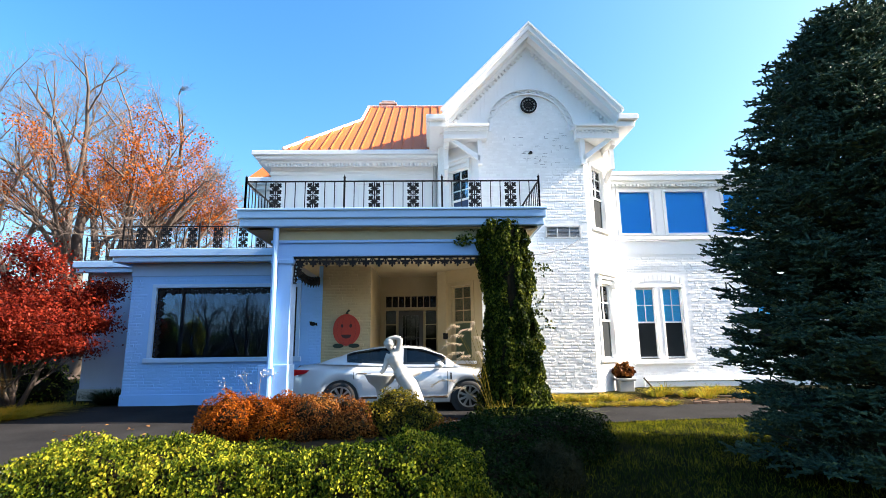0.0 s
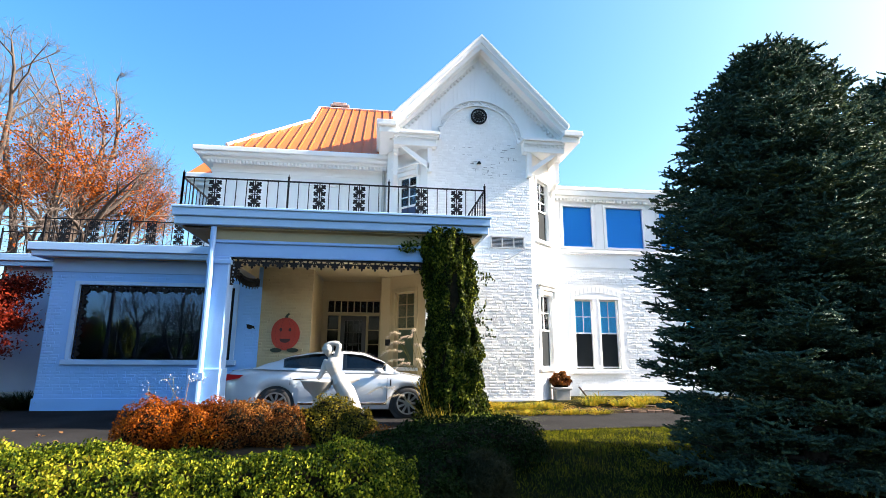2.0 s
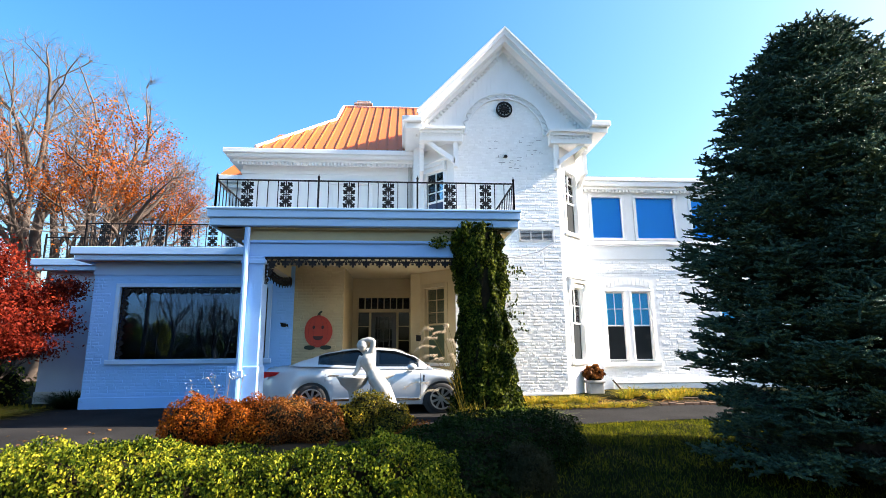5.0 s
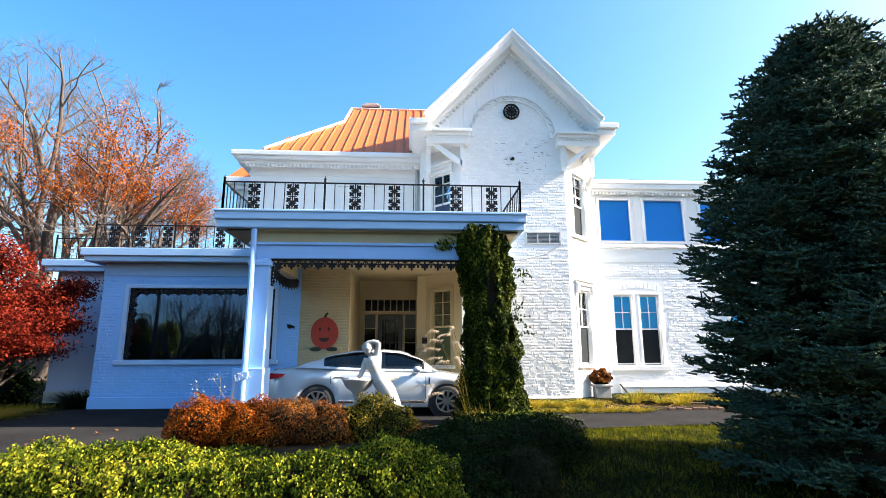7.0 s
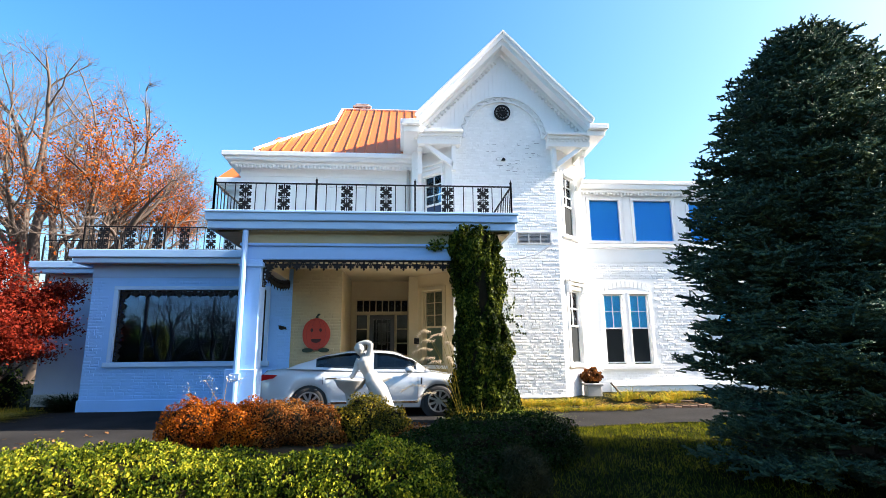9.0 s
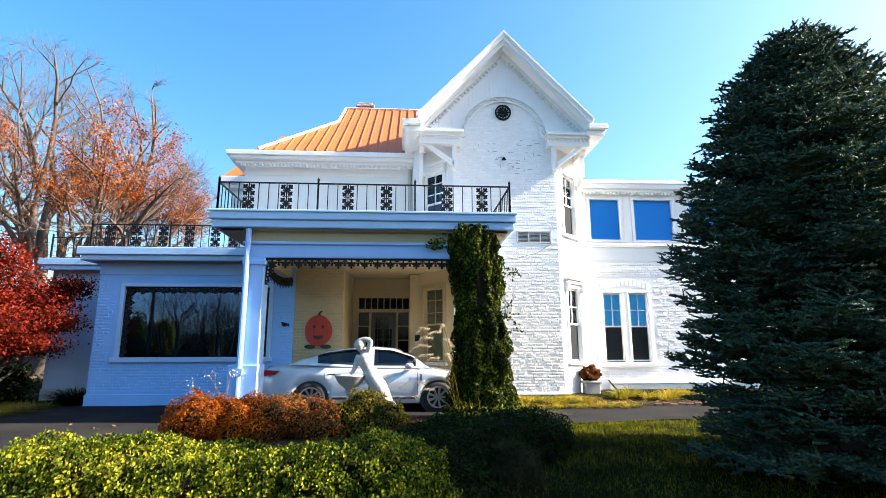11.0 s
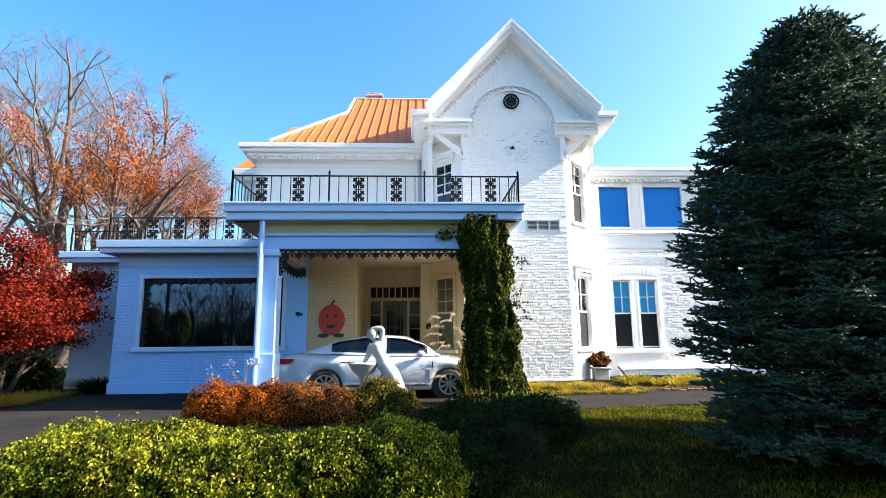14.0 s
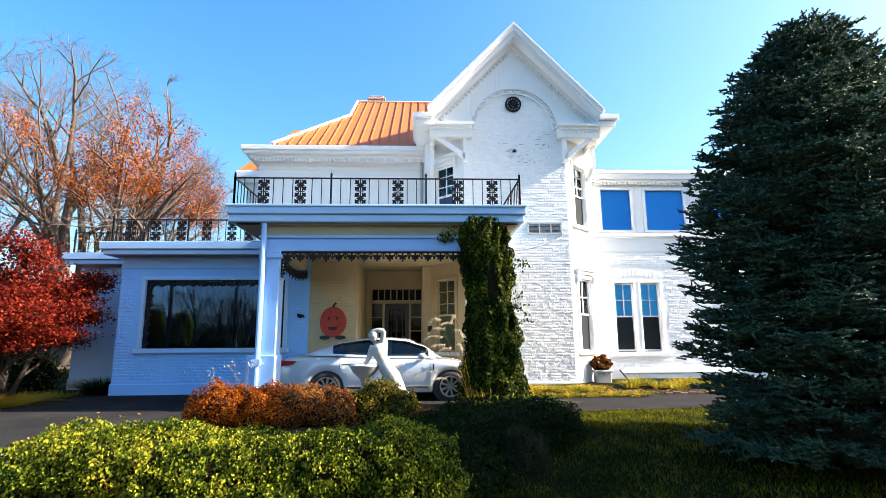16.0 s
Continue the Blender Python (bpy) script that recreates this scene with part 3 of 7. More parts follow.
part("wing_roof", boxes((x0w, WX + 0.3, 15.4, 24.0, 6.50, 6.60)), material("grey flat roofing", (0.18, 0.18, 0.18), 0.9), house)
part("foundation_ledge", boxes((6.2, WX, WING - 0.14, WING - 0.002, -0.2, 0.30), (6.2, WX, WING - 0.17, WING - 0.002, 0.30, 0.35), bevel=0.015), WHITE_BRICK, house)
for LW in (LOWW, LOW2):
    um = (LW[0] + LW[1]) / 2
    for u0, u1 in ((LW[0] + 0.05, um - 0.09), (um + 0.09, LW[1] - 0.05)):
        sash_window(I, u0, u1, LW[2] + 0.02, 3.02, bars=(2, 2), shade=CYAN_REFLECTION, shade_to=0.5, lower=SCREEN, casing=0.05, sill=False,
                    label="tall white sash window, painted pale blue sky reflection over dark screen")
    bm = boxes((um - 0.09, um + 0.09, -0.02, 0.12, LW[2], 3.06), (LW[0] - 0.03, LW[0] + 0.06, -0.015, 0.12, LW[2], 3.06), (LW[1] - 0.06, LW[1] + 0.03, -0.015, 0.12, LW[2], 3.06), M=I)
    arc = [(LW[0] - 0.02 + (LW[1] - LW[0] + 0.04) * k / 12, 3.06 + 0.15 * (1 - ((k - 6) / 6) ** 2)) for k in range(13)]
    prism(bm, [(LW[0] - 0.02, 3.0), *arc, (LW[1] + 0.02, 3.0)][::-1], -0.012, 0.15, M=I)
    part("window_arch", bm, WHITE_WOOD, house)
    bm = bmesh.new()
    for k in range(12):                              # brick arch over the window
        x0, x1 = arc[k][0], arc[k + 1][0]
        z0, z1 = arc[k][1] + 0.005, arc[k + 1][1] + 0.005
        prism(bm, [(x0 + .006, z0), (x1 - .006, z1), (x1 - .006, z1 + 0.2), (x0 + .006, z0 + 0.2)][::-1], -0.02, 0.0, M=I)
    prism(bm, [(LW[0], 3.2), *[(a, max(3.06, b)) for a, b in arc][1:-1], (LW[1], 3.2)], 0.0, 0.1, M=I)
    part("brick_arch", bm, BRICK_MASS, house)
    part("stone_sill", boxes((LW[0] - 0.12, LW[1] + 0.12, WING - 0.10, WING + 0.2, LW[2] - 0.14, LW[2] - 0.002), bevel=0.012), WHITE_WOOD, house)

# main block
MX0 = -4.92
mainw, MM = wall("main_wall", (MX0, MAIN), (TL - CH, MAIN), 3.6, 7.05, [], house, WHITE_WOOD)
wall("main_wall", (MX0, 24.0), (MX0, MAIN + 0.3), 0, 7.05, [], house, WHITE_WOOD)
part("cornice", boxes((-5.34, TL - CH + 0.1, 15.28, MAIN - 0.002, 7.14, 7.28), (-5.25, TL - CH + 0.1, 15.36, MAIN - 0.002, 7.04, 7.14), (-5.12, TL - CH + 0.1, 15.52, MAIN - 0.002, 6.94, 7.04), (-5.34, MX0 + 0.05, MAIN, 24, 7.10, 7.28), bevel=0.015), WHITE_WOOD, house)
part("frieze", boxes((MX0 - 0.03, TL - CH, MAIN - 0.03, MAIN - 0.002, 6.68, 6.80), bevel=0.006), WHITE_WOOD, house)
dentils(house, (MX0 - 0.1, 6.94), (TL - CH, 6.94), 15.55, 15.63, 0.07, 0.05, 0.06)
w = empty("window", Vector((-1.54, MAIN, 4.4)) - house.location)
w.parent = house
w["label"] = "boarded-up window painted white"
part("casing", boxes((-2.16, -2.0, MAIN - 0.05, MAIN - 0.002, 4.4, 6.36), (-1.08, -0.92, MAIN - 0.05, MAIN - 0.002, 4.4, 6.36), (-2.22, -0.86, MAIN - 0.09, MAIN - 0.002, 6.36, 6.48), bevel=0.01), WHITE_WOOD, w)
part("board", boxes((-2.0, -1.56, MAIN - 0.02, MAIN - 0.002, 4.4, 6.36), (-1.52, -1.08, MAIN - 0.02, MAIN - 0.002, 4.4, 6.36), bevel=0.01), WHITE_WOOD, w)
# roof of the main block: hip below, small gable above, standing seams
RY, RZ, EY, EZM = 20.4, 11.2, 15.33, 7.30
RS = (RZ - EZM) / (RY - EY)
zr = lambda y: EZM + (y - EY) * RS
bm = bmesh.new()
KX, KY = -2.48, 18.45
v = [bm.verts.new(p) for p in ((-4.40, EY, EZM), (2.6, EY, EZM), (2.6, RY, RZ), (KX, RY, RZ), (KX, KY, zr(KY)))]
bm.faces.new(v)
w1, w2, w3 = bm.verts.new((-4.40, 24.0, EZM)), bm.verts.new((KX, RY + (RY - KY), zr(KY))), bm.verts.new((KX, RY, RZ))
bm.faces.new((v[0], v[4], w2, w1)), bm.faces.new((v[4], v[3], w3, w2))
part("main_roof", bm, ROOF_RED, house, "orange standing-seam metal hip roof")
def hip_y(x):
    return KY if x >= KX else EY + (KY - EY) * (x + 4.40) / (KX + 4.40)


for k in range(21):
    x = -4.2 + 0.31 * k
    top = RY if x > KX else hip_y(x)
    bm = bmesh.new()
    p, q = Vector((x, EY, EZM)), Vector((x, top, zr(top)))
    up = Vector((0, -RS, 1)).normalized() * 0.045
    side = Vector((0.014, 0, 0))
    c = [bm.verts.new(t) for t in (p - side, p + side, p + side + up, p - side + up, q - side, q + side, q + side + up, q - side + up)]
    for f in ((0, 1, 2, 3), (5, 4, 7, 6), (3, 2, 6, 7), (1, 5, 6, 2), (4, 0, 3, 7)):
        bm.faces.new([c[i] for i in f])
    part("roof_seam", bm, ROOF_RED, house)
bm = bmesh.new()
tube(bm, [(-4.40, EY, EZM + 0.03), (KX, KY, zr(KY) + 0.03), (KX, RY, RZ + 0.03)], 0.06, 6)
tube(bm, [(KX, RY, RZ + 0.02), (2.6, RY, RZ + 0.02)], 0.06, 6)
part("ridge_cap", bm, material("pale metal trim", (0.75, 0.5, 0.42), 0.5), house)
ch = part("chimney", boxes((-2.06, -1.40, 21.0, 21.6, 10.0, 11.62), (-2.12, -1.34, 20.95, 21.66, 11.62, 11.72), (-2.02, -1.44, 21.05, 21.56, 11.72, 11.85), bevel=0.015), PINK_BRICK, house, "old pinkish brick chimney")
# lower block behind it
part("rear_wall", boxes((-6.3, MX0 - 0.302, 18.8, 24, 0, 7.25)), WHITE_WOOD, house)
part("rear_cornice", boxes((-6.62, -5.35, 18.4, 24, 7.24, 7.50), (-6.5, -5.36, 18.55, 24, 7.08, 7.24), bevel=0.02), WHITE_WOOD, house)
bm = bmesh.new()
v = [bm.verts.new(p) for p in ((-6.55, 18.45, 7.51), (-4.9, 18.45, 7.51), (-4.9, 21.5, 10.4), (-5.3, 21.5, 10.4), (-6.55, 24.5, 7.51))]
bm.faces.new((v[0], v[1], v[2], v[3])), bm.faces.new((v[0], v[3], v[4]))
part("rear_roof", bm, ROOF_RED, house, "orange metal roof of the rear block")

# left wing with the picture window
PX0, PX1, PF = -3.76, 2.42, 10.45
LX0, LX1 = -7.63, -1.48
PW = (-7.00, -3.36, 1.15, 2.94)
# One wall in two colours: blue shade left, warm porch light right.
SPLIT = -2.73
leftw, MLW = wall("left_wing_wall", (LX0, LEFT), (SPLIT, LEFT), -0.1, 3.7, [(PW[0] - LX0, PW[1] - LX0, PW[2], PW[3])], house, SHADED_BRICK)
wall("left_wing_wall", (LX0, 17.0), (LX0, LEFT + 0.3), -0.1, 3.7, [], house, SHADED_BRICK)
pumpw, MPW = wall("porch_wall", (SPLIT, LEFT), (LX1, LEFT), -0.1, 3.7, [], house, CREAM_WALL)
part("plinth", boxes((LX0 - 0.02, SPLIT, LEFT - 0.05, LEFT - 0.002, -0.1, 0.27), bevel=0.012), SHADED_BRICK, house)
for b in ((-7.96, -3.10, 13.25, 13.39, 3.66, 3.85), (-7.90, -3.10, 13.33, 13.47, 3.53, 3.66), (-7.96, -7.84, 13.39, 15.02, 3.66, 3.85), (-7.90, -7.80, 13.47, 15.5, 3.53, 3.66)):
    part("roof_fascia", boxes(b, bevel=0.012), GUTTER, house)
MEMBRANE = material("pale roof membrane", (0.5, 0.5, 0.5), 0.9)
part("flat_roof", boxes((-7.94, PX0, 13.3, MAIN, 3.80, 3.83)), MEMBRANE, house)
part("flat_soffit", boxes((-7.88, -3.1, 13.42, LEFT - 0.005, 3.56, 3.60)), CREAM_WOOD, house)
part("frieze", boxes((LX0 - 0.02, SPLIT - 0.1, LEFT - 0.03, LEFT - 0.002, 3.22, 3.54), bevel=0.008), SHADED_PAINT, house)
w = empty("window", Vector((-5.2, LEFT, PW[2])) - house.location)
w.parent = house
w["label"] = "large picture window edged with black iron lace"
picture_window = w
J = Matrix.Translation((0, LEFT, 0))
for b in ((PW[0] - 0.08, PW[0] + 0.02, -0.04, 0.12, PW[2], PW[3]), (PW[1] - 0.02, PW[1] + 0.08, -0.04, 0.12, PW[2], PW[3]), (PW[0] - 0.08, PW[1] + 0.08, -0.045, 0.12, PW[3] - 0.02, PW[3] + 0.07)):
    part("frame", boxes(b, M=J, bevel=0.008), GUTTER, w)
part("sill", boxes((PW[0] - 0.14, PW[1] + 0.14, -0.10, 0.2, PW[2] - 0.12, PW[2] - 0.002), M=J, bevel=0.012), GUTTER, w)
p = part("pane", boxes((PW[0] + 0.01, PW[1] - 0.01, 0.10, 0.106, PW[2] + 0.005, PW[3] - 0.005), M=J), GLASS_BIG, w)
p.visible_shadow = False
# Added strip for a dark upright line in the glass; no mullion stands here.
part("mullion", boxes((-6.14, -6.07, 0.12, 0.16, PW[2], PW[3]), M=J), DARK_FILL, w)
niche(J, PW[0], PW[1], PW[2], PW[3], w, depth=1.4)
# far left part, set back
SX, SY = -9.80, 15.5
wall("side_wing_wall", (SX, SY), (LX0 - 0.002, SY), -0.1, 3.7, [], house, SHADED_SIDE_BRICK)
wall("side_wing_wall", (SX, 22.0), (SX, SY + 0.3), -0.1, 3.7, [], house, SHADED_SIDE_BRICK)
part("plinth", boxes((SX - 0.02, LX0 - 0.003, SY - 0.04, SY - 0.002, -0.1, 0.3), bevel=0.012), CONCRETE, house)
for b in ((-10.08, -7.97, 15.02, 15.16, 3.67, 3.86), (-10.02, -7.97, 15.10, 15.24, 3.54, 3.67), (-10.08, -9.96, 15.16, 22, 3.67, 3.86)):
    part("roof_fascia", boxes(b, bevel=0.012), GUTTER, house)
part("flat_roof", boxes((-10.06, -7.9, 15.1, 22, 3.81, 3.84)), MEMBRANE, house)
part("flat_soffit", boxes((-10.0, -7.9, 15.18, 15.495, 3.57, 3.61)), CREAM_WOOD, house)

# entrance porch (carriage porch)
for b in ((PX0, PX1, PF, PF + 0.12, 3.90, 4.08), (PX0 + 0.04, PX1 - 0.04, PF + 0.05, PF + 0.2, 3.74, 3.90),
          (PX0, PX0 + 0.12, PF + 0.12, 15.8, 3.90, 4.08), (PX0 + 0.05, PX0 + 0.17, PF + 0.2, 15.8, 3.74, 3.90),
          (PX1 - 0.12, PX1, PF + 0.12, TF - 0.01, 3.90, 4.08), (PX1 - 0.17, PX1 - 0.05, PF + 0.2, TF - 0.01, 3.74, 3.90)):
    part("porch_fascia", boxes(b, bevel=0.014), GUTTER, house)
part("gutter_lip", boxes((PX0 - 0.015, PX1 + 0.015, PF - 0.03, PF + 0.03, 4.05, 4.10), bevel=0.01), GUTTER, house)
part("porch_roof", boxes((PX0 + 0.1, PX1 - 0.1, PF + 0.1, TF - 0.004, 4.0, 4.06), (PX0 + 0.1, TL - CH - 0.01, TF, MAIN - 0.004, 4.0, 4.06)), MEMBRANE, house)
bm = bmesh.new()
for k in range(44):                                  # boards of the eaves' underside
    x = PX0 + 0.2 + (PX1 - PX0 - 0.4) * k / 44
    box(bm, x, x + (PX1 - PX0 - 0.4) / 44 - 0.012, PF + 0.18, 10.62, 3.70, 3.735)
for k in range(26):
    y = 10.62 + 4.0 * k / 26
    box(bm, PX0 + 0.16, -3.12, y, y + 4.0 / 26 - 0.012, 3.70, 3.735)
    if y < 13.8:
        box(bm, 2.0, PX1 - 0.16, y, y + 4.0 / 26 - 0.012, 3.70, 3.735)
part("eave_soffit", bm, CREAM_WOOD, house)["kind"] = "stuff"
for b, m in (((-3.09, 2.0, 10.70, 10.98, 3.16, 3.43), SHADED_PAINT), ((-3.13, 2.04, 10.66, 10.98, 3.43, 3.49), SHADED_PAINT), ((-3.09, 2.0, 10.72, 10.98, 3.49, 3.735), CREAM_WOOD),
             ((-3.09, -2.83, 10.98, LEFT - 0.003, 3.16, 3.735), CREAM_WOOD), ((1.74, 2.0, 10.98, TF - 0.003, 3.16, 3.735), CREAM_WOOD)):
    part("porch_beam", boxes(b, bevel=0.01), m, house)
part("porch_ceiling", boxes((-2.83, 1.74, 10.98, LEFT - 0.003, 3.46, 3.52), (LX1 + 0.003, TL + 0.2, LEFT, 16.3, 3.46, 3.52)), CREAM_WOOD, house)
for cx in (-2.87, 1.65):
    col = part("porch_column", boxes((cx - 0.19, cx + 0.19, 10.64, 11.02, 0.0, 3.16), (cx - 0.23, cx + 0.23, 10.60, 11.06, 3.0, 3.10), bevel=0.015), SHADED_PAINT, house)
part("column_base", boxes((-3.23, -2.66, 10.57, 11.06, 0.0, 1.05), bevel=0.012), SHADED_PAINT, house)
# The pipe's blue paint colour darkens it as if shaded by the porch.
bm = bmesh.new()
tube(bm, [(-3.0, 10.56, 3.72), (-3.0, 10.56, 0.98)], 0.055, 10)
tube(bm, [(-3.0, 10.53, 0.92), (-3.0, 10.53, 0.05)], 0.05, 10)
box(bm, -3.08, -2.92, 10.47, 10.6, 0.86, 0.98)
part("downpipe", bm, SHADED_PAINT, house)
# recess with the entrance door
DY = 16.15
wall("recess_wall", (LX1, LEFT + 0.3), (LX1, DY), 0, 3.46, [], house, CREAM_WOOD)
DH = (-1.37, 0.28, 0.32, 2.94)
doorw, MD = wall("recess_wall", (LX1, DY), (0.9, DY), 0, 3.46, [(DH[0] - LX1, DH[1] - LX1, DH[2], DH[3])], house, CREAM_WOOD)
wall("recess_wall", (TL - CH, DY), (TL - CH, TF + CH), 0, 3.46, [], house, CREAM_WOOD)
part("porch_step", boxes((LX1, TL - CH, 14.4, DY + 0.2, 0.0, 0.30), bevel=0.02), CONCRETE, house)
part("corner_post", boxes((0.24, 0.66, 14.93, 15.10, 0.1, 3.45), bevel=0.015), CREAM_WOOD, house)
part("meter_box", boxes((0.40, 0.54, 14.88, 14.93, 1.55, 1.72), bevel=0.01), IRON, house, "small dark box on the porch post")

# ---------------------------------------------------------------- fixtures of the house
def shared(name, me, parent, M, label=""):
    """One more object on the same mesh, as a part."""
    ob = new(name, me)
    ob.parent = parent
    ob.matrix_parent_inverse = placed(parent).inverted()
    ob.matrix_basis = M
    if label:
        ob["label"] = label
    return ob


def mesh_of(bm, mat, name="piece"):
    me = bpy.data.meshes.new(name)
    bm.normal_update()
    bm.to_mesh(me)
    bm.free()
    me.materials.append(mat)
    return me


# entrance door with side lights and transom
door = empty("door", Vector((-0.55, DY, 0.32)) - house.location)
door.parent = house
door["label"] = "dark glazed entrance door with side lights and transom"
D = Matrix.Translation((0, DY, 0))
ZT = 2.49
for b in ((DH[0], DH[0] + 0.06, 0.0, 0.16, 0.32, 2.94), (DH[1] - 0.06, DH[1], 0.0, 0.16, 0.32, 2.94), (DH[0] + 0.06, DH[1] - 0.06, 0.0, 0.16, 2.88, 2.94),
          (DH[0] + 0.06, DH[1] - 0.06, -0.02, 0.16, ZT - 0.05, ZT + 0.05), (-0.99, -0.92, 0.0, 0.14, 0.32, ZT - 0.05), (-0.17, -0.10, 0.0, 0.14, 0.32, ZT - 0.05)):
    part("door_frame", boxes(b, M=D, bevel=0.006), CREAM_WOOD, door)
for k in range(1, 8):
    x = DH[0] + 0.06 + (DH[1] - DH[0] - 0.12) * k / 8
    part("glazing_bar", boxes((x - 0.014, x + 0.014, 0.03, 0.08, ZT + 0.05, 2.88), M=D), CREAM_WOOD, door)
for x0, x1 in ((-1.31, -0.99), (-0.10, 0.22)):
    for k in range(1, 4):
        z = 0.75 + (ZT - 0.8) * k / 4
        part("glazing_bar", boxes((x0, x1, 0.03, 0.08, z - 0.013, z + 0.013), M=D), CREAM_WOOD, door)
    part("panel", boxes((x0, x1, 0.02, 0.09, 0.33, 0.75), M=D, bevel=0.01), CREAM_WOOD, door)
DARK_DOOR = material("dark stained door wood", (0.02, 0.014, 0.01), 0.35, (0.035, 0.022, 0.014), 3, 40, 0.5, 0.1, 0.3)
part("door_leaf", boxes((-0.92, -0.80, 0.05, 0.10, 0.33, ZT - 0.06), (-0.29, -0.17, 0.05, 0.10, 0.33, ZT - 0.06), (-0.80, -0.29, 0.05, 0.10, 2.30, ZT - 0.06), (-0.80, -0.29, 0.05, 0.10, 0.33, 0.9), M=D), DARK_DOOR, door)
LACE = material("white lace curtain", (0.34, 0.34, 0.33), 0.8, (0.15, 0.15, 0.15), 9, 60, 0.5, 0.1, 0.3)
part("lace_panel", boxes((-0.67, -0.42, 0.118, 0.123, 1.55, 2.2), M=D), LACE, door)
for x in (-0.72, -0.545, -0.37):
    part("grille_bar", boxes((x - 0.012, x + 0.012, 0.06, 0.085, 0.9, 2.3), M=D), DARK_DOOR, door)
for z in (1.62, 1.95):
    part("grille_bar", boxes((-0.80, -0.29, 0.06, 0.085, z - 0.012, z + 0.012), M=D), DARK_DOOR, door)
p = part("pane", boxes((DH[0] + 0.02, DH[1] - 0.02, 0.105, 0.110, 0.34, 2.92), M=D), GLASS_DOOR, door)
p.visible_shadow = False
niche(D, DH[0], DH[1], DH[2], DH[3], door, y0=0.3, depth=1.0)

# grille in the tower wall
grille = part("wall_vent", boxes((1.79, 2.72, -0.02, 0.04, 4.20, 4.24), (1.79, 2.72, -0.02, 0.04, 4.51, 4.55), (1.77, 1.81, -0.02, 0.04, 4.20, 4.55), (2.70, 2.74, -0.02, 0.04, 4.20, 4.55), (2.09, 2.12, -0.015, 0.04, 4.24, 4.51), (2.42, 2.45, -0.015, 0.04, 4.24, 4.51), M=MT),
              material("grey vent frame", (0.55, 0.55, 0.54), 0.6), house, "grey louvred vent in the brick wall")
for k in range(7):
    z = 4.255 + 0.037 * k
    part("slat", boxes((1.81, 2.70, 0.0, 0.03, z, z + 0.022), M=MT), material("grey slat", (0.34, 0.34, 0.34), 0.7) if k == 0 else bpy.data.materials["grey slat"], grille)
niche(MT, 1.81, 2.70, 4.24, 4.51, grille, depth=0.2)
# wires and pipes on the walls
bm = bmesh.new()
tube(bm, [MT @ Vector((2.72, -0.03, 4.18)), MT @ Vector((2.3, -0.05, 3.92)), MT @ Vector((1.75, -0.05, 3.78)), MT @ Vector((1.2, -0.04, 3.72))], 0.012, 5)
part("cable", bm, material("grey cable", (0.45, 0.45, 0.47), 0.6), house)
bm = bmesh.new()
tube(bm, [(x0w + 0.1, 15.49, 4.44), (6.4, 15.49, 4.40), (7.3, 15.47, 4.43), (8.1, 15.48, 4.47), (9.0, 15.48, 4.38), (10.2, 15.49, 4.43)], 0.014, 5)
part("cable", bm, bpy.data.materials["grey cable"], house)
# Small added fixture for a dark triangular mark on the tower.
bm = bmesh.new()
prism(bm, [(1.40, 6.62), (1.52, 6.62), (1.49, 6.68), (1.45, 6.69)], -0.07, -0.004, M=MT)
part("wall_bracket", bm, IRON, house, "small dark fixture on the tower wall")
part("tower_base", boxes((0.02, TW + 0.04, -0.05, -0.002, -0.1, 0.19), M=MT, bevel=0.012), WHITE_BRICK, house)
# Raised discs added for the small dark dots on the side wing.
for u, z in ((0.55, 2.62), (0.75, 2.50), (1.5, 2.78), (1.55, 1.0), (0.9, 2.95)):
    bm = bmesh.new()
    disc_at = wall_frame((SX, SY), (LX0, SY))
    prism(bm, [(u + 0.035 * math.cos(k * math.pi / 4), z + 0.028 * math.sin(k * math.pi / 4)) for k in range(8)][::-1], -0.02, -0.002, M=disc_at)
    part("tie_bolt", bm, IRON, house)
bm = bmesh.new()
tube(bm, [(TR + CH + 0.06, 15.5, 6.3), (TR + CH + 0.05, 15.5, 0.3)], 0.045, 8)
part("downpipe", bm, GUTTER, house)
bm = bmesh.new()
tube(bm, [(TL - CH - 0.1, MAIN - 0.06, 7.0), (TL - CH - 0.1, MAIN - 0.06, 4.0)], 0.05, 8)
part("downpipe", bm, material("grey downpipe", (0.5, 0.5, 0.48), 0.5), house)

# scalloped iron lace: one rosette of five fat petals under a bar, with scrolls to the next, repeated
def petal(bm, c, a, length, width, y0=-0.008, y1=0.008):
    d, n = Vector((math.cos(a), math.sin(a))), Vector((-math.sin(a), math.cos(a)))
    c = Vector(c)
    prism(bm, [tuple(c + d * length * f + n * width * q) for f, q in
               ((0.05, -0.2), (0.45, -0.8), (0.72, -1.0), (0.92, -0.65), (1.0, 0.0), (0.92, 0.65), (0.72, 1.0), (0.45, 0.8), (0.05, 0.2))], y0, y1)


def ring(bm, c, r0, r1, a0=0.0, a1=2 * math.pi, n=12, y0=-0.008, y1=0.008):
    for k in range(n):
        p, q = a0 + (a1 - a0) * k / n, a0 + (a1 - a0) * (k + 1) / n
        prism(bm, [(c[0] + r0 * math.cos(p), c[1] + r0 * math.sin(p)), (c[0] + r1 * math.cos(p), c[1] + r1 * math.sin(p)),
                   (c[0] + r1 * math.cos(q), c[1] + r1 * math.sin(q)), (c[0] + r0 * math.cos(q), c[1] + r0 * math.sin(q))], y0, y1)


bm = bmesh.new()
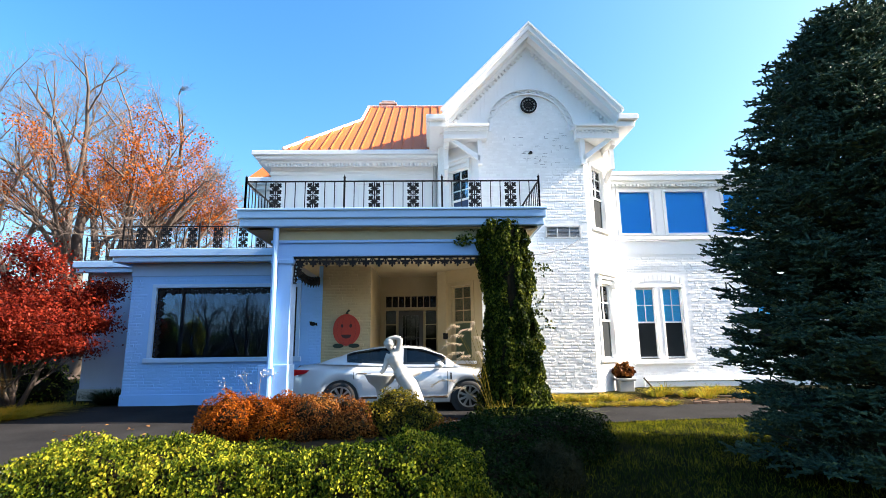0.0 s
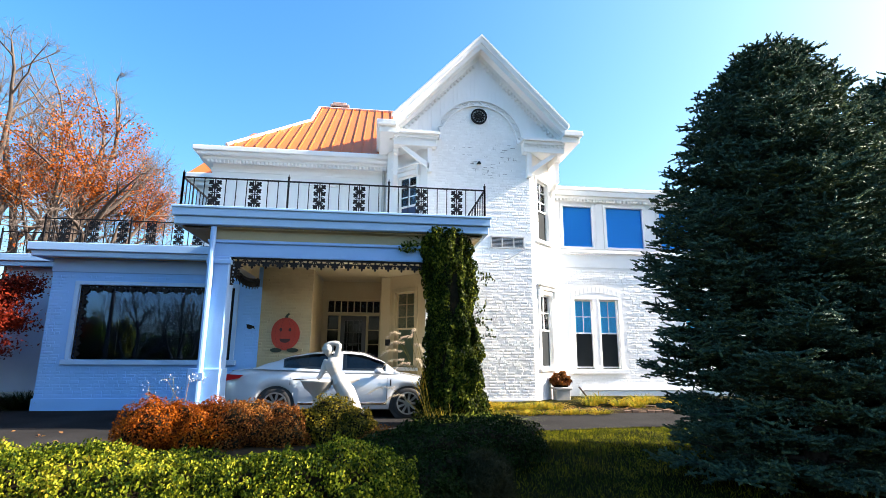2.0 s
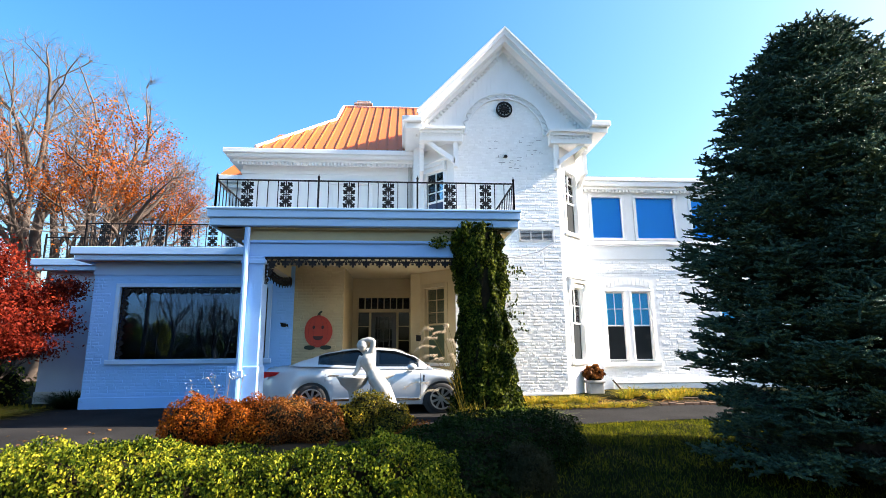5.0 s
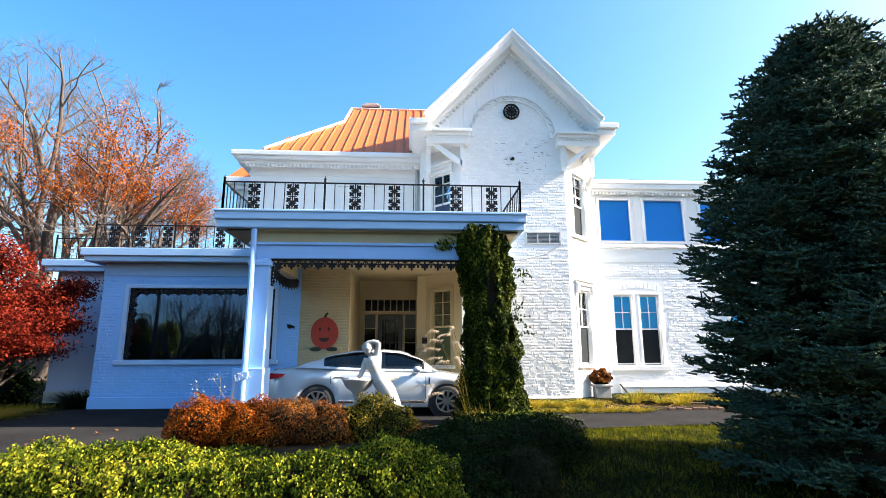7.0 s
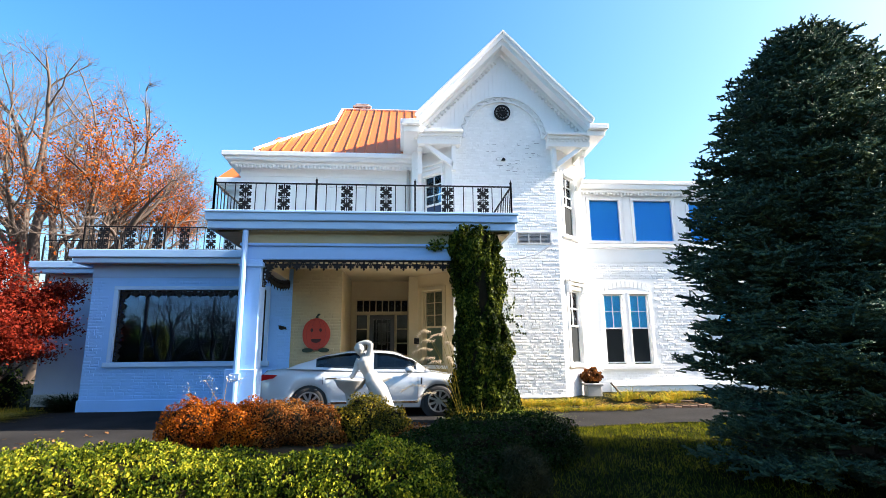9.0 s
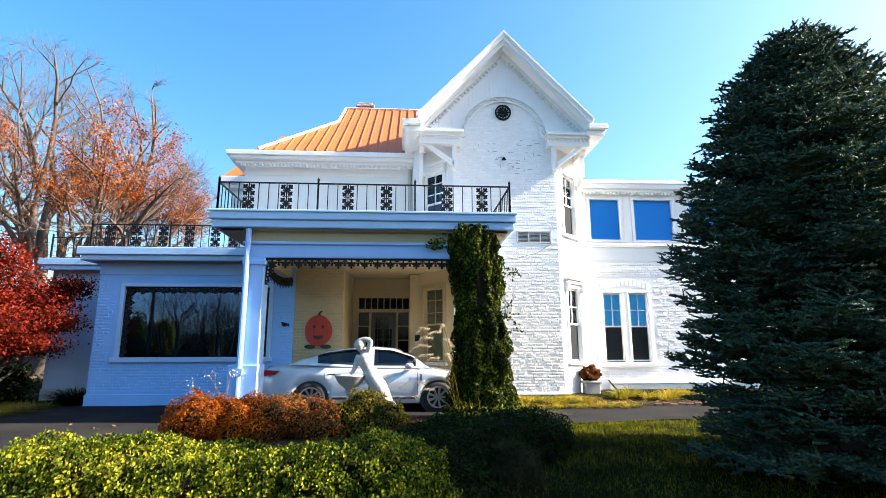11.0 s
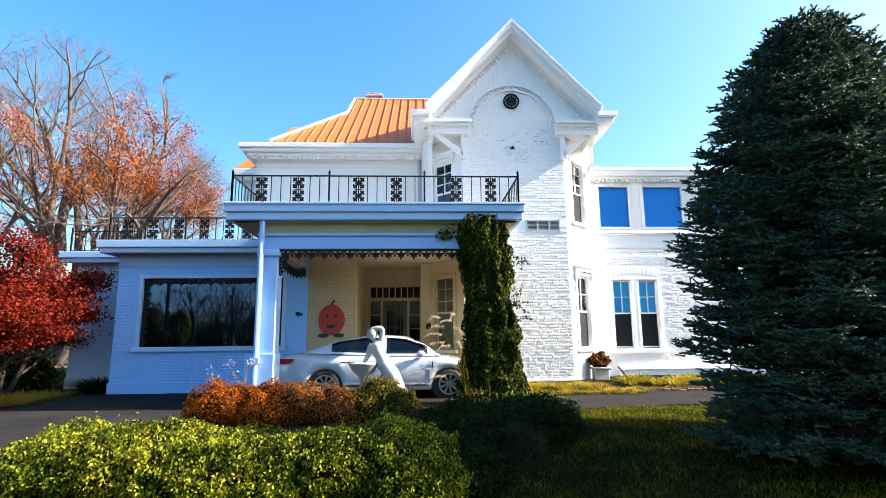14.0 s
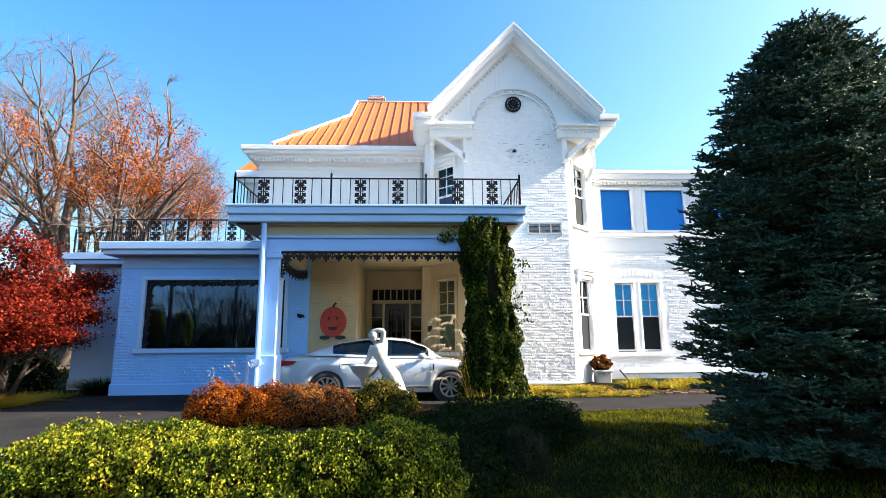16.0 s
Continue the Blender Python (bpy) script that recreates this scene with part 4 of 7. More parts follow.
prism(bm, [(-0.131, -0.030), (0.131, -0.030), (0.131, 0.004), (-0.131, 0.004)][::-1], -0.010, 0.010)
for a in (-170, -130, -90, -50, -10):
    petal(bm, (0, -0.075), radians(a), 0.115 if a == -90 else 0.094, 0.023)
petal(bm, (0, -0.07), radians(90), 0.05, 0.02)
ring(bm, (0, -0.075), 0.026, 0.0, n=10, y0=-0.014, y1=0.014)
for q in (-1, 1):
    ring(bm, (q * 0.112, -0.062), 0.034, 0.014, n=10)
    petal(bm, (q * 0.12, -0.08), radians(-90), 0.06, 0.014)
LACE_ME = mesh_of(bm, IRON, "lace_piece")
trim = empty("iron_trim", (-0.85, 10.78, 3.0), "black scalloped iron lace hanging under the porch beam", "trim")
n = 16
for k in range(n):
    x = -2.55 + (1.42 + 2.55) * k / (n - 1)
    shared("lace_piece", LACE_ME, trim, Matrix.Translation((x, 10.74, 3.155)) @ Matrix.Diagonal((1.01, 1, 1.12, 1)))
for k in range(10):                                   # sloping lace from the column back to the wall
    f = k / 9
    shared("lace_piece", LACE_ME, trim, Matrix.Translation((-2.81, 11.15 + 2.5 * f, 3.15 - 0.14 * math.sin(f * 3.1))) @ Matrix.Rotation(radians(90), 4, "Z") @ Matrix.Diagonal((1.06, 1, 1.3, 1)))
for k in range(3):                                    # corner piece below the beam's end
    shared("lace_piece", LACE_ME, trim, Matrix.Translation((-2.665, 10.74, 2.98 - 0.14 * k)) @ Matrix.Rotation(radians(-90), 4, "Y") @ Matrix.Diagonal((0.62, 1, 1.15 - 0.35 * k, 1)))
n = 14
for k in range(n):                                    # lace along the top of the picture window, and down its sides
    x = PW[0] + 0.14 + (PW[1] - PW[0] - 0.28) * k / (n - 1)
    shared("lace_piece", LACE_ME, picture_window, Matrix.Translation((x, LEFT + 0.06, PW[3] - 0.006)) @ Matrix.Diagonal((1.0, 1, 1.05, 1)))
for k in range(7):
    z = PW[2] + 0.14 + (PW[3] - PW[2] - 0.32) * k / 6
    shared("lace_piece", LACE_ME, picture_window, Matrix.Translation((PW[0] + 0.006, LEFT + 0.064, z)) @ Matrix.Rotation(radians(-90), 4, "Y") @ Matrix.Diagonal((0.94, 1, 1.05, 1)))
    shared("lace_piece", LACE_ME, picture_window, Matrix.Translation((PW[1] - 0.006, LEFT + 0.064, z)) @ Matrix.Rotation(radians(90), 4, "Y") @ Matrix.Diagonal((0.94, 1, 1.05, 1)))

# balcony railings
bm = bmesh.new()
box(bm, -0.008, 0.008, -0.008, 0.008, 0.06, 0.63)
BALUSTER = mesh_of(bm, IRON, "baluster")
bm = bmesh.new()
box(bm, -0.018, 0.018, -0.018, 0.018, 0.0, 0.70)
bmesh.ops.create_uvsphere(bm, u_segments=8, v_segments=6, radius=0.028, matrix=Matrix.Translation((0, 0, 0.72)))
tube(bm, [(0, 0, 0.70), (0, 0, 0.79)], [0.02, 0.003], 6)
POST = mesh_of(bm, IRON, "post")
bm = bmesh.new()
for zc in (0.205, 0.485):                             # cast panel: two crosses of lobed leaves, bound by a bar
    for k in range(4):
        a = math.pi / 4 + math.pi / 2 * k
        petal(bm, (0, zc), a, 0.160, 0.030)
        for q in (-1, 1):
            petal(bm, (0.075 * math.cos(a), zc + 0.075 * math.sin(a)), a + q * 0.95, 0.072, 0.020)
        petal(bm, (0, zc), a + math.pi / 4, 0.085, 0.018)
    ring(bm, (0, zc), 0.034, 0.0, n=10, y0=-0.014, y1=0.014)
box(bm, -0.085, 0.085, -0.007, 0.007, 0.337, 0.353)
box(bm, -0.011, 0.011, -0.006, 0.006, 0.06, 0.63)
ORNAMENT = mesh_of(bm, IRON, "ornament")


def railing(name, base, runs, label, ornaments=(), post_at=None):
    """An iron railing along straight runs (p0, p1, bays) at height base."""
    th = empty(name, (runs[0][0][0], runs[0][0][1], base), label, "railing", "iron balcony railings")
    for i, (p0, p1, bays) in enumerate(runs):
        M0 = wall_frame(p0, p1)
        w = math.hypot(p1[0] - p0[0], p1[1] - p0[1])
        at = lambda u: Matrix.Translation(M0 @ Vector((u, 0, base))) @ M0.to_3x3().to_4x4()
        part("top_rail", boxes((0, w, -0.016, 0.016, base + 0.625, base + 0.65), M=M0), IRON, th)
        part("bottom_rail", boxes((0, w, -0.01, 0.01, base + 0.055, base + 0.072), M=M0), IRON, th)
        for k in range(bays + 1):
            shared("post", POST, th, at(w * k / bays))
        n = max(1, round(w / 0.197))
        orn = ornaments if i == 0 else ()
        for k in range(1, n):
            u = w * k / n
            if all(abs(u - o) > 0.06 for o in orn):
                shared("baluster", BALUSTER, th, at(u))
        for o in orn:
            shared("ornament", ORNAMENT, th, at(o))
    return th


RX = -3.67
railing("iron_railing", 4.065, [((RX, 10.60), (2.32, 10.60), 3), ((RX, 13.7), (RX, 10.60), 1), ((2.32, 10.60), (2.32, 13.9), 1)],
        "black wrought iron railing with leaf panels on the porch roof", [o - RX for o in (-3.07, -2.31, -1.06, -0.27, 0.99, 1.73)])
railing("iron_railing", 3.835, [((-7.80, 13.50), (-3.95, 13.50), 2), ((-7.80, 15.2), (-7.80, 13.50), 1)],
        "black wrought iron railing with leaf panels on the flat roof", [0.45, 1.1, 1.75, 2.4, 3.05, 3.5])
railing("iron_railing", 3.845, [((-9.90, 15.25), (-7.95, 15.25), 1)], "black wrought iron railing on the set-back flat roof")

# painted wooden pumpkin and small bird on the wall
PUMP = material("red-orange pumpkin paint", (0.50, 0.045, 0.018), 0.6, (0.34, 0.03, 0.012), 4, 40, 0.4, 0.05, 0.2)
PLINE = material("dark brown paint", (0.06, 0.012, 0.008), 0.6)
PGREEN = material("dark green paint", (0.015, 0.03, 0.012), 0.6)
pumpkin = empty("pumpkin_sign", (-2.09, LEFT - 0.03, 1.42), "flat red wooden pumpkin with a painted smiling face", "decoration")
PM = Matrix.Translation((-2.09, LEFT - 0.012, 1.80))


def disc(bm, cx, cz, rx, rz, y0, y1, n=28, M=None, wob=0.0):
    prism(bm, [(cx + rx * math.cos(2 * math.pi * k / n) * (1 + wob * math.cos(6 * math.pi * k / n)), cz + rz * math.sin(2 * math.pi * k / n)) for k in range(n)][::-1], y0, y1, M=M)


bm = bmesh.new()
disc(bm, 0, 0, 0.345, 0.40, -0.03, 0.0, M=PM, wob=0.02)
part("body", bm, PUMP, pumpkin)
for rx in (0.12, 0.24):
    bm = bmesh.new()
    for s in (-1, 1):
        pts = [(s * rx * math.sin(math.pi * k / 12), 0.38 * math.cos(math.pi * k / 12)) for k in range(13)]
        for a, b in zip(pts, pts[1:]):
            tube(bm, [PM @ Vector((a[0], -0.031, a[1])), PM @ Vector((b[0], -0.031, b[1]))], 0.005, 4, cap=False)
    part("rib_line", bm, material("rib paint", (0.28, 0.02, 0.01), 0.6), pumpkin)
bm = bmesh.new()
for s in (-1, 1):
    disc(bm, s * 0.11, 0.10, 0.035, 0.045, -0.038, -0.031, 12, M=PM)
part("eyes", bm, PLINE, pumpkin)
bm = bmesh.new()
prism(bm, [(0.13 * math.cos(math.pi * k / 10), -0.12 - 0.10 * math.sin(math.pi * k / 10)) for k in range(11)], -0.038, -0.031, M=PM)
part("mouth", bm, PLINE, pumpkin)
bm = bmesh.new()
prism(bm, [(-0.05, 0.37), (0.05, 0.37), (0.035, 0.44), (0.09, 0.49), (0.05, 0.52), (-0.01, 0.46)][::-1], -0.028, -0.002, M=PM)
part("stem", bm, PGREEN, pumpkin)
for s in (-1, 1):
    bm = bmesh.new()
    disc(bm, s * 0.2, -0.40, 0.14, 0.055, -0.04, -0.002, 14, M=PM)
    part("leaf", bm, PGREEN, pumpkin)
bm = bmesh.new()
BM = Matrix.Translation((-2.95, LEFT - 0.02, 1.96))
disc(bm, 0, 0, 0.075, 0.05, -0.03, 0, 12, M=BM)
prism(bm, [(0.04, 0.0), (0.12, -0.06), (0.10, 0.03)], -0.02, -0.01, M=BM)
prism(bm, [(-0.05, 0.0), (-0.10, 0.06), (-0.02, 0.06)], -0.02, -0.01, M=BM)
tagged(part("wall_bird", bm, IRON), "small dark metal bird fixed to the white wall", "decoration")

# ---------------------------------------------------------------- car
PAINT = material("silver white car paint", (0.56, 0.59, 0.62), 0.26, (0.53, 0.56, 0.59), 2, 90, 0.2, 0.0, 0.01, metal=0.2)
PAINT.node_tree.nodes["Principled BSDF"].inputs["Coat Weight"].default_value = 0.8
TYRE = material("tyre rubber", (0.012, 0.012, 0.012), 0.8, (0.03, 0.03, 0.03), 10, 90, 0.4, 0.1, 0.4)
RIM = material("alloy", (0.45, 0.46, 0.47), 0.3, None, 5, 60, 0.2, 0, 0.05, metal=0.9)
CARGLASS = glass("tinted car glass", (0.20, 0.23, 0.25), 1.5)
CHROME = material("chrome", (0.75, 0.75, 0.76), 0.15, None, 5, 60, 0.1, 0, 0, metal=1.0)
REDLAMP = material("red tail lamp", (0.45, 0.012, 0.012), 0.15, (0.35, 0.01, 0.01), 9, 60, 0.3, 0, 0)
CLEARLAMP = material("headlamp", (0.7, 0.62, 0.5), 0.12, (0.5, 0.5, 0.5), 9, 60, 0.5, 0, 0)
BLACKTRIM = material("black trim", (0.015, 0.015, 0.016), 0.5)
CX, CY, CZ0 = -0.56, 12.66, 0.0
car = empty("car", (CX, CY, CZ0), "silver-white four-door sedan parked under the porch", "car")
CM = Matrix.Translation((CX, CY, CZ0)) @ Matrix.Diagonal((1, 1, 0.955, 1))
RA_X, FA_X, WR = -1.30, 1.43, 0.33


def lerp_table(tab, x):
    for (a, va), (b, vb) in zip(tab, tab[1:]):
        if x <= b:
            f = (x - a) / (b - a)
            f = f * f * (3 - 2 * f) * 0.5 + f * 0.5
            return va + (vb - va) * f
    return tab[-1][1]


HALF = [(-2.42, 0.60), (-2.36, 0.74), (-2.15, 0.85), (-1.6, 0.90), (0, 0.915), (1.4, 0.905), (1.95, 0.85), (2.25, 0.72), (2.40, 0.50)]
BELT = [(-2.42, 0.78), (-2.3, 0.93), (-1.8, 0.985), (-0.8, 0.955), (0.4, 0.925), (1.05, 0.91), (1.8, 0.83), (2.2, 0.73), (2.40, 0.62)]
DECK = [(-2.42, 0.84), (-2.3, 1.035), (-1.9, 1.075), (-1.3, 1.06), (0, 1.0), (0.9, 0.99), (1.3, 0.96), (1.8, 0.885), (2.2, 0.78), (2.40, 0.66)]


def arch_low(x):
    z = 0.21 + 0.06 * smooth(2.1, 2.4, x) + 0.1 * smooth(-2.2, -2.42, x)
    for ax in (RA_X, FA_X):
        r = 0.385
        if abs(x - ax) < r:
            z = max(z, 0.31 + math.sqrt(r * r - (x - ax) ** 2))
    return z


bm = bmesh.new()
xs = sorted(set([-2.42 + 4.82 * k / 70 for k in range(71)] + [a + s * 0.384 for a in (RA_X, FA_X) for s in (-1, 1)]))
grid = []
for x in xs:
    hw, zb, zd, zl = lerp_table(HALF, x), lerp_table(BELT, x), lerp_table(DECK, x), arch_low(x)
    section = []
    for f, bulge in ((0, -0.05), (0.12, -0.015), (0.35, 0.0), (0.6, 0.004), (0.72, -0.004), (0.9, -0.02), (1.0, -0.05)):
        section.append((hw + bulge, zl + (zb - zl) * f))
    section += [(hw - 0.10, zb + (zd - zb) * 0.45), (hw * 0.62, zb + (zd - zb) * 0.85), (hw * 0.3, zd - 0.004), (0, zd)]
    full = [(-y, z) for y, z in section] + [(y, z) for y, z in section[-2::-1]]
    grid.append([bm.verts.new(CM @ Vector((x, y, z))) for y, z in full])
for g0, g1 in zip(grid, grid[1:]):
    for k in range(len(g0) - 1):
        bm.faces.new((g0[k], g0[k + 1], g1[k + 1], g1[k]))
bm.faces.new(grid[0]), bm.faces.new(grid[-1][::-1])
body = part("body", bm, PAINT, car, smooth=True)
# cabin: roof skin, pillars and glass
ROOF = [(-1.80, 1.07), (-1.45, 1.20), (-1.0, 1.36), (-0.5, 1.44), (0.0, 1.45), (0.4, 1.42), (0.8, 1.29), (1.25, 0.985)]
bm = bmesh.new()
grid = []
for k in range(31):
    x = -1.80 + 3.05 * k / 30
    zr_, zb = lerp_table(ROOF, x), lerp_table(DECK, x) - 0.02
    h = max(zr_ - zb, 0.0)
    w0 = 0.84 if -1.6 < x < 1.1 else 0.80
    wt_ = w0 - 0.40 * h
    row = [(w0 - 0.01, zb), (w0 - 0.02 - 0.03 * h, zb + 0.05 * min(1.0, h * 4)), (wt_ + 0.03, zb + h * 0.89), (wt_ + 0.01, zb + h * 0.95), (wt_ - 0.06, zb + h * 0.985), (wt_ * 0.6, zr_ + 0.005), (0, zr_ + 0.012)]
    full = [(-y, z) for y, z in row] + [(y, z) for y, z in row[-2::-1]]
    grid.append([bm.verts.new(CM @ Vector((x, y, z))) for y, z in full])
for g0, g1 in zip(grid, grid[1:]):
    for k in range(len(g0) - 1):
        bm.faces.new((g0[k], g0[k + 1], g1[k + 1], g1[k]))
bm.normal_update()
f_list = list(bm.faces)
bm.faces.index_update()
for f in f_list:
    c = f.calc_center_median() - Vector((CX, CY, CZ0))
    strip = f.index % 12
    if strip in (1, 10) and -1.22 < c.x < 0.90 and not -0.13 < c.x < 0.0:
        f.material_index = 1
    elif 3 <= strip <= 8 and (c.x > 0.60 or c.x < -1.08):
        f.material_index = 1
cabin = part("cabin", bm, [PAINT, CARGLASS], car, smooth=True)
part("interior", boxes((-1.3, 0.9, -0.7, 0.7, 0.5, 0.98), (-0.35, -0.15, -0.6, -0.1, 0.9, 1.22), (-0.35, -0.15, 0.1, 0.6, 0.9, 1.22), (-1.2, -1.05, -0.6, 0.6, 0.9, 1.15), M=CM, bevel=0.04), BLACKTRIM, car)
for s in (-1, 1):
    for ax in (RA_X, FA_X):
        wy = s * 0.80
        wheel = empty("wheel", CM @ Vector((ax, wy, WR)) - car.location)
        wheel.parent = car
        W = CM @ Matrix.Translation((ax, wy, WR))
        bm = bmesh.new()
        prof = [(0.235, -0.10), (0.30, -0.108), (0.325, -0.085), (0.33, 0.0), (0.325, 0.085), (0.30, 0.108), (0.235, 0.10)]
        rings = [[bm.verts.new(W @ Vector((r * math.cos(2 * math.pi * k / 28), y, r * math.sin(2 * math.pi * k / 28)))) for k in range(28)] for r, y in prof]
        for r0, r1 in zip(rings, rings[1:]):
            for k in range(28):
                bm.faces.new((r0[k], r0[(k + 1) % 28], r1[(k + 1) % 28], r1[k]))
        part("tyre", bm, TYRE, wheel, smooth=True)
        bm = bmesh.new()
        for y0, r0, r1 in ((s * 0.105, 0.24, 0.212),):
            for k in range(28):
                a0, a1 = 2 * math.pi * k / 28, 2 * math.pi * (k + 1) / 28
                prism(bm, [(r0 * math.cos(a0), r0 * math.sin(a0)), (r1 * math.cos(a0), r1 * math.sin(a0)), (r1 * math.cos(a1), r1 * math.sin(a1)), (r0 * math.cos(a1), r0 * math.sin(a1))], y0 - 0.02, y0, M=W)
        for k in range(9):
            a = 2 * math.pi * k / 9
            d, n = Vector((math.cos(a), math.sin(a))), Vector((-math.sin(a), math.cos(a)))
            prism(bm, [tuple(d * 0.03 - n * 0.02), tuple(d * 0.215 - n * 0.026), tuple(d * 0.215 + n * 0.026), tuple(d * 0.03 + n * 0.02)], s * 0.085 - 0.012, s * 0.085 + 0.012, M=W)
        disc(bm, 0, 0, 0.055, 0.055, s * 0.095 - 0.015, s * 0.095 + 0.015, 16, M=W)
        part("rim", bm, RIM, wheel)
        bm = bmesh.new()
        disc(bm, 0, 0, 0.235, 0.235, -0.06, 0.06, 24, M=W)
        part("brake_drum", bm, BLACKTRIM, wheel)
        bm = bmesh.new()
        disc(bm, 0, 0, 0.40, 0.40, -0.12 - s * 0.06, 0.1 - s * 0.08, 24, M=W)
        part("wheel_well", bm, BLACKTRIM, car)
    bm = bmesh.new()                                  # mirror, handles, sill strip, lamps
    bmesh.ops.create_uvsphere(bm, u_segments=12, v_segments=8, radius=1.0, matrix=CM @ Matrix.Translation((0.80, s * 0.98, 1.02)) @ Matrix.Diagonal((0.10, 0.085, 0.075, 1)))
    box(bm, 0.78, 0.86, s * 0.90 - 0.06, s * 0.90 + 0.06, 0.95, 0.99, M=CM)
    part("mirror", bm, PAINT, car, smooth=True)
    for hx in (-0.85, 0.05):
        bm = bmesh.new()
        tube(bm, [CM @ Vector((hx - 0.11, s * 0.915, 0.835)), CM @ Vector((hx - 0.08, s * 0.94, 0.84)), CM @ Vector((hx + 0.08, s * 0.94, 0.84)), CM @ Vector((hx + 0.11, s * 0.915, 0.835))], 0.016, 6)
        part("door_handle", bm, CHROME, car)
    part("sill_strip", boxes((-0.85, 0.98, s * 0.905 - 0.018, s * 0.905 + 0.018, 0.30, 0.35), M=CM, bevel=0.01), CHROME, car)
    for dx in (-1.02, -0.07, 0.98):
        part("door_gap", boxes((dx - 0.005, dx + 0.005, s * 0.913 - 0.006, s * 0.913 + 0.004, 0.36 if dx > -1 else 0.72, 0.88), M=CM), BLACKTRIM, car)
    bm = bmesh.new()
    prism(bm, [(-2.36, 0.80), (-2.06, 0.86), (-1.98, 0.93), (-2.30, 0.945)][::-1], s * 0.845 - 0.05, s * 0.845 + 0.01, M=CM @ Matrix.Translation((0.01, -0.0, 0)))
    part("tail_lamp", bm, REDLAMP, car)
    bm = bmesh.new()
    prism(bm, [(1.93, 0.70), (2.26, 0.60), (2.28, 0.66), (1.95, 0.77)], s * 0.78 - 0.07, s * 0.78 + 0.025, M=CM)
    part("headlamp", bm, CLEARLAMP, car)
    part("fender_vent", boxes((1.04, 1.07, s * 0.908 - 0.01, s * 0.908 + 0.006, 0.70, 0.84), M=CM), BLACKTRIM, car)
part("grille", boxes((2.36, 2.41, -0.42, 0.42, 0.40, 0.62), M=CM, bevel=0.02), CHROME, car)
part("undertray", boxes((-2.2, 2.2, -0.78, 0.78, 0.18, 0.24), M=CM), BLACKTRIM, car)

# ---------------------------------------------------------------- plants: builders
def fast(name, V, F, mat, parent=None, label="", smooth=False):
    """A mesh object from number arrays, all faces with the same count of corners."""
    V, F = np.asarray(V, dtype=np.float32), np.asarray(F, dtype=np.int32)
    me = bpy.data.meshes.new(name)
    n, k = F.shape
    me.vertices.add(len(V))
    me.vertices.foreach_set("co", V.ravel())
    me.loops.add(n * k)
    me.loops.foreach_set("vertex_index", F.ravel())
    me.polygons.add(n)
    me.polygons.foreach_set("loop_start", np.arange(0, n * k, k, dtype=np.int32))
    me.polygons.foreach_set("loop_total", np.full(n, k, dtype=np.int32))
    me.update(calc_edges=True)
    if smooth:
        me.shade_smooth()
    me.materials.append(mat)
    ob = new(name, me)
    if parent is not None:
        ob.parent = parent
        ob.matrix_parent_inverse = placed(parent).inverted()
    if label:
        ob["label"] = label
    return ob


def leaf_material(name, colors, rough=0.45, through_light=0.35, bright=1.0):
    """Leaves whose colour differs from leaf to leaf along a ramp."""
    m = bpy.data.materials.new(name)
    m.use_nodes = True
    t = m.node_tree
    L = t.links.new
    b = t.nodes["Principled BSDF"]
    ge, ra = t.nodes.new("ShaderNodeNewGeometry"), t.nodes.new("ShaderNodeValToRGB")
    co, no = t.nodes.new("ShaderNodeTexCoord"), t.nodes.new("ShaderNodeTexNoise")
    no.inputs["Scale"].default_value, no.inputs["Detail"].default_value = 1.6, 3
    L(co.outputs["Object"], no.inputs[0])
    ad = t.nodes.new("ShaderNodeMath")
    ad.operation = "MULTIPLY_ADD"
    ad.inputs[1].default_value = 0.62
    sc = t.nodes.new("ShaderNodeMapRange")
    sc.inputs[1].default_value, sc.inputs[2].default_value, sc.inputs[3].default_value, sc.inputs[4].default_value = 0.3, 0.7, 0.0, 0.38
    L(no.outputs[0], sc.inputs[0])
    L(ge.outputs["Random Per Island"], ad.inputs[0]), L(sc.outputs[0], ad.inputs[2])
    L(ad.outputs[0], ra.inputs[0])
    els = ra.color_ramp.elements
    while len(els) < len(colors):
        els.new(0.5)
    for i, c in enumerate(colors):
        els[i].position = i / (len(colors) - 1)
        els[i].color = (*[v * bright for v in c], 1)
    L(ra.outputs[0], b.inputs["Base Color"])
    b.inputs["Roughness"].default_value = rough
    b.inputs["Specular IOR Level"].default_value = 0.05
    tr, ms = t.nodes.new("ShaderNodeBsdfTranslucent"), t.nodes.new("ShaderNodeMixShader")
    ms.inputs[0].default_value = through_light
    L(ra.outputs[0], tr.inputs[0]), L(b.outputs[0], ms.inputs[1]), L(tr.outputs[0], ms.inputs[2])
    L(ms.outputs[0], t.nodes["Material Output"].inputs[0])
    return m


IVY = (np.array([(0, -0.5, 0), (0.42, -0.25, 0.06), (0.30, 0.18, 0.05), (0, 0.62, -0.05), (-0.30, 0.18, 0.05), (-0.42, -0.25, 0.06), (0, 0, -0.03)]),
       np.array([(0, 1, 6), (1, 2, 6), (2, 3, 6), (3, 4, 6), (4, 5, 6), (5, 0, 6)]))
LEAF = (np.array([(0, -0.5, 0), (0.36, -0.12, 0.10), (0.24, 0.25, 0.06), (0, 0.6, -0.06), (-0.24, 0.25, 0.06), (-0.36, -0.12, 0.10)]), np.array([(0, 1, 2, 3), (0, 3, 4, 5)]))
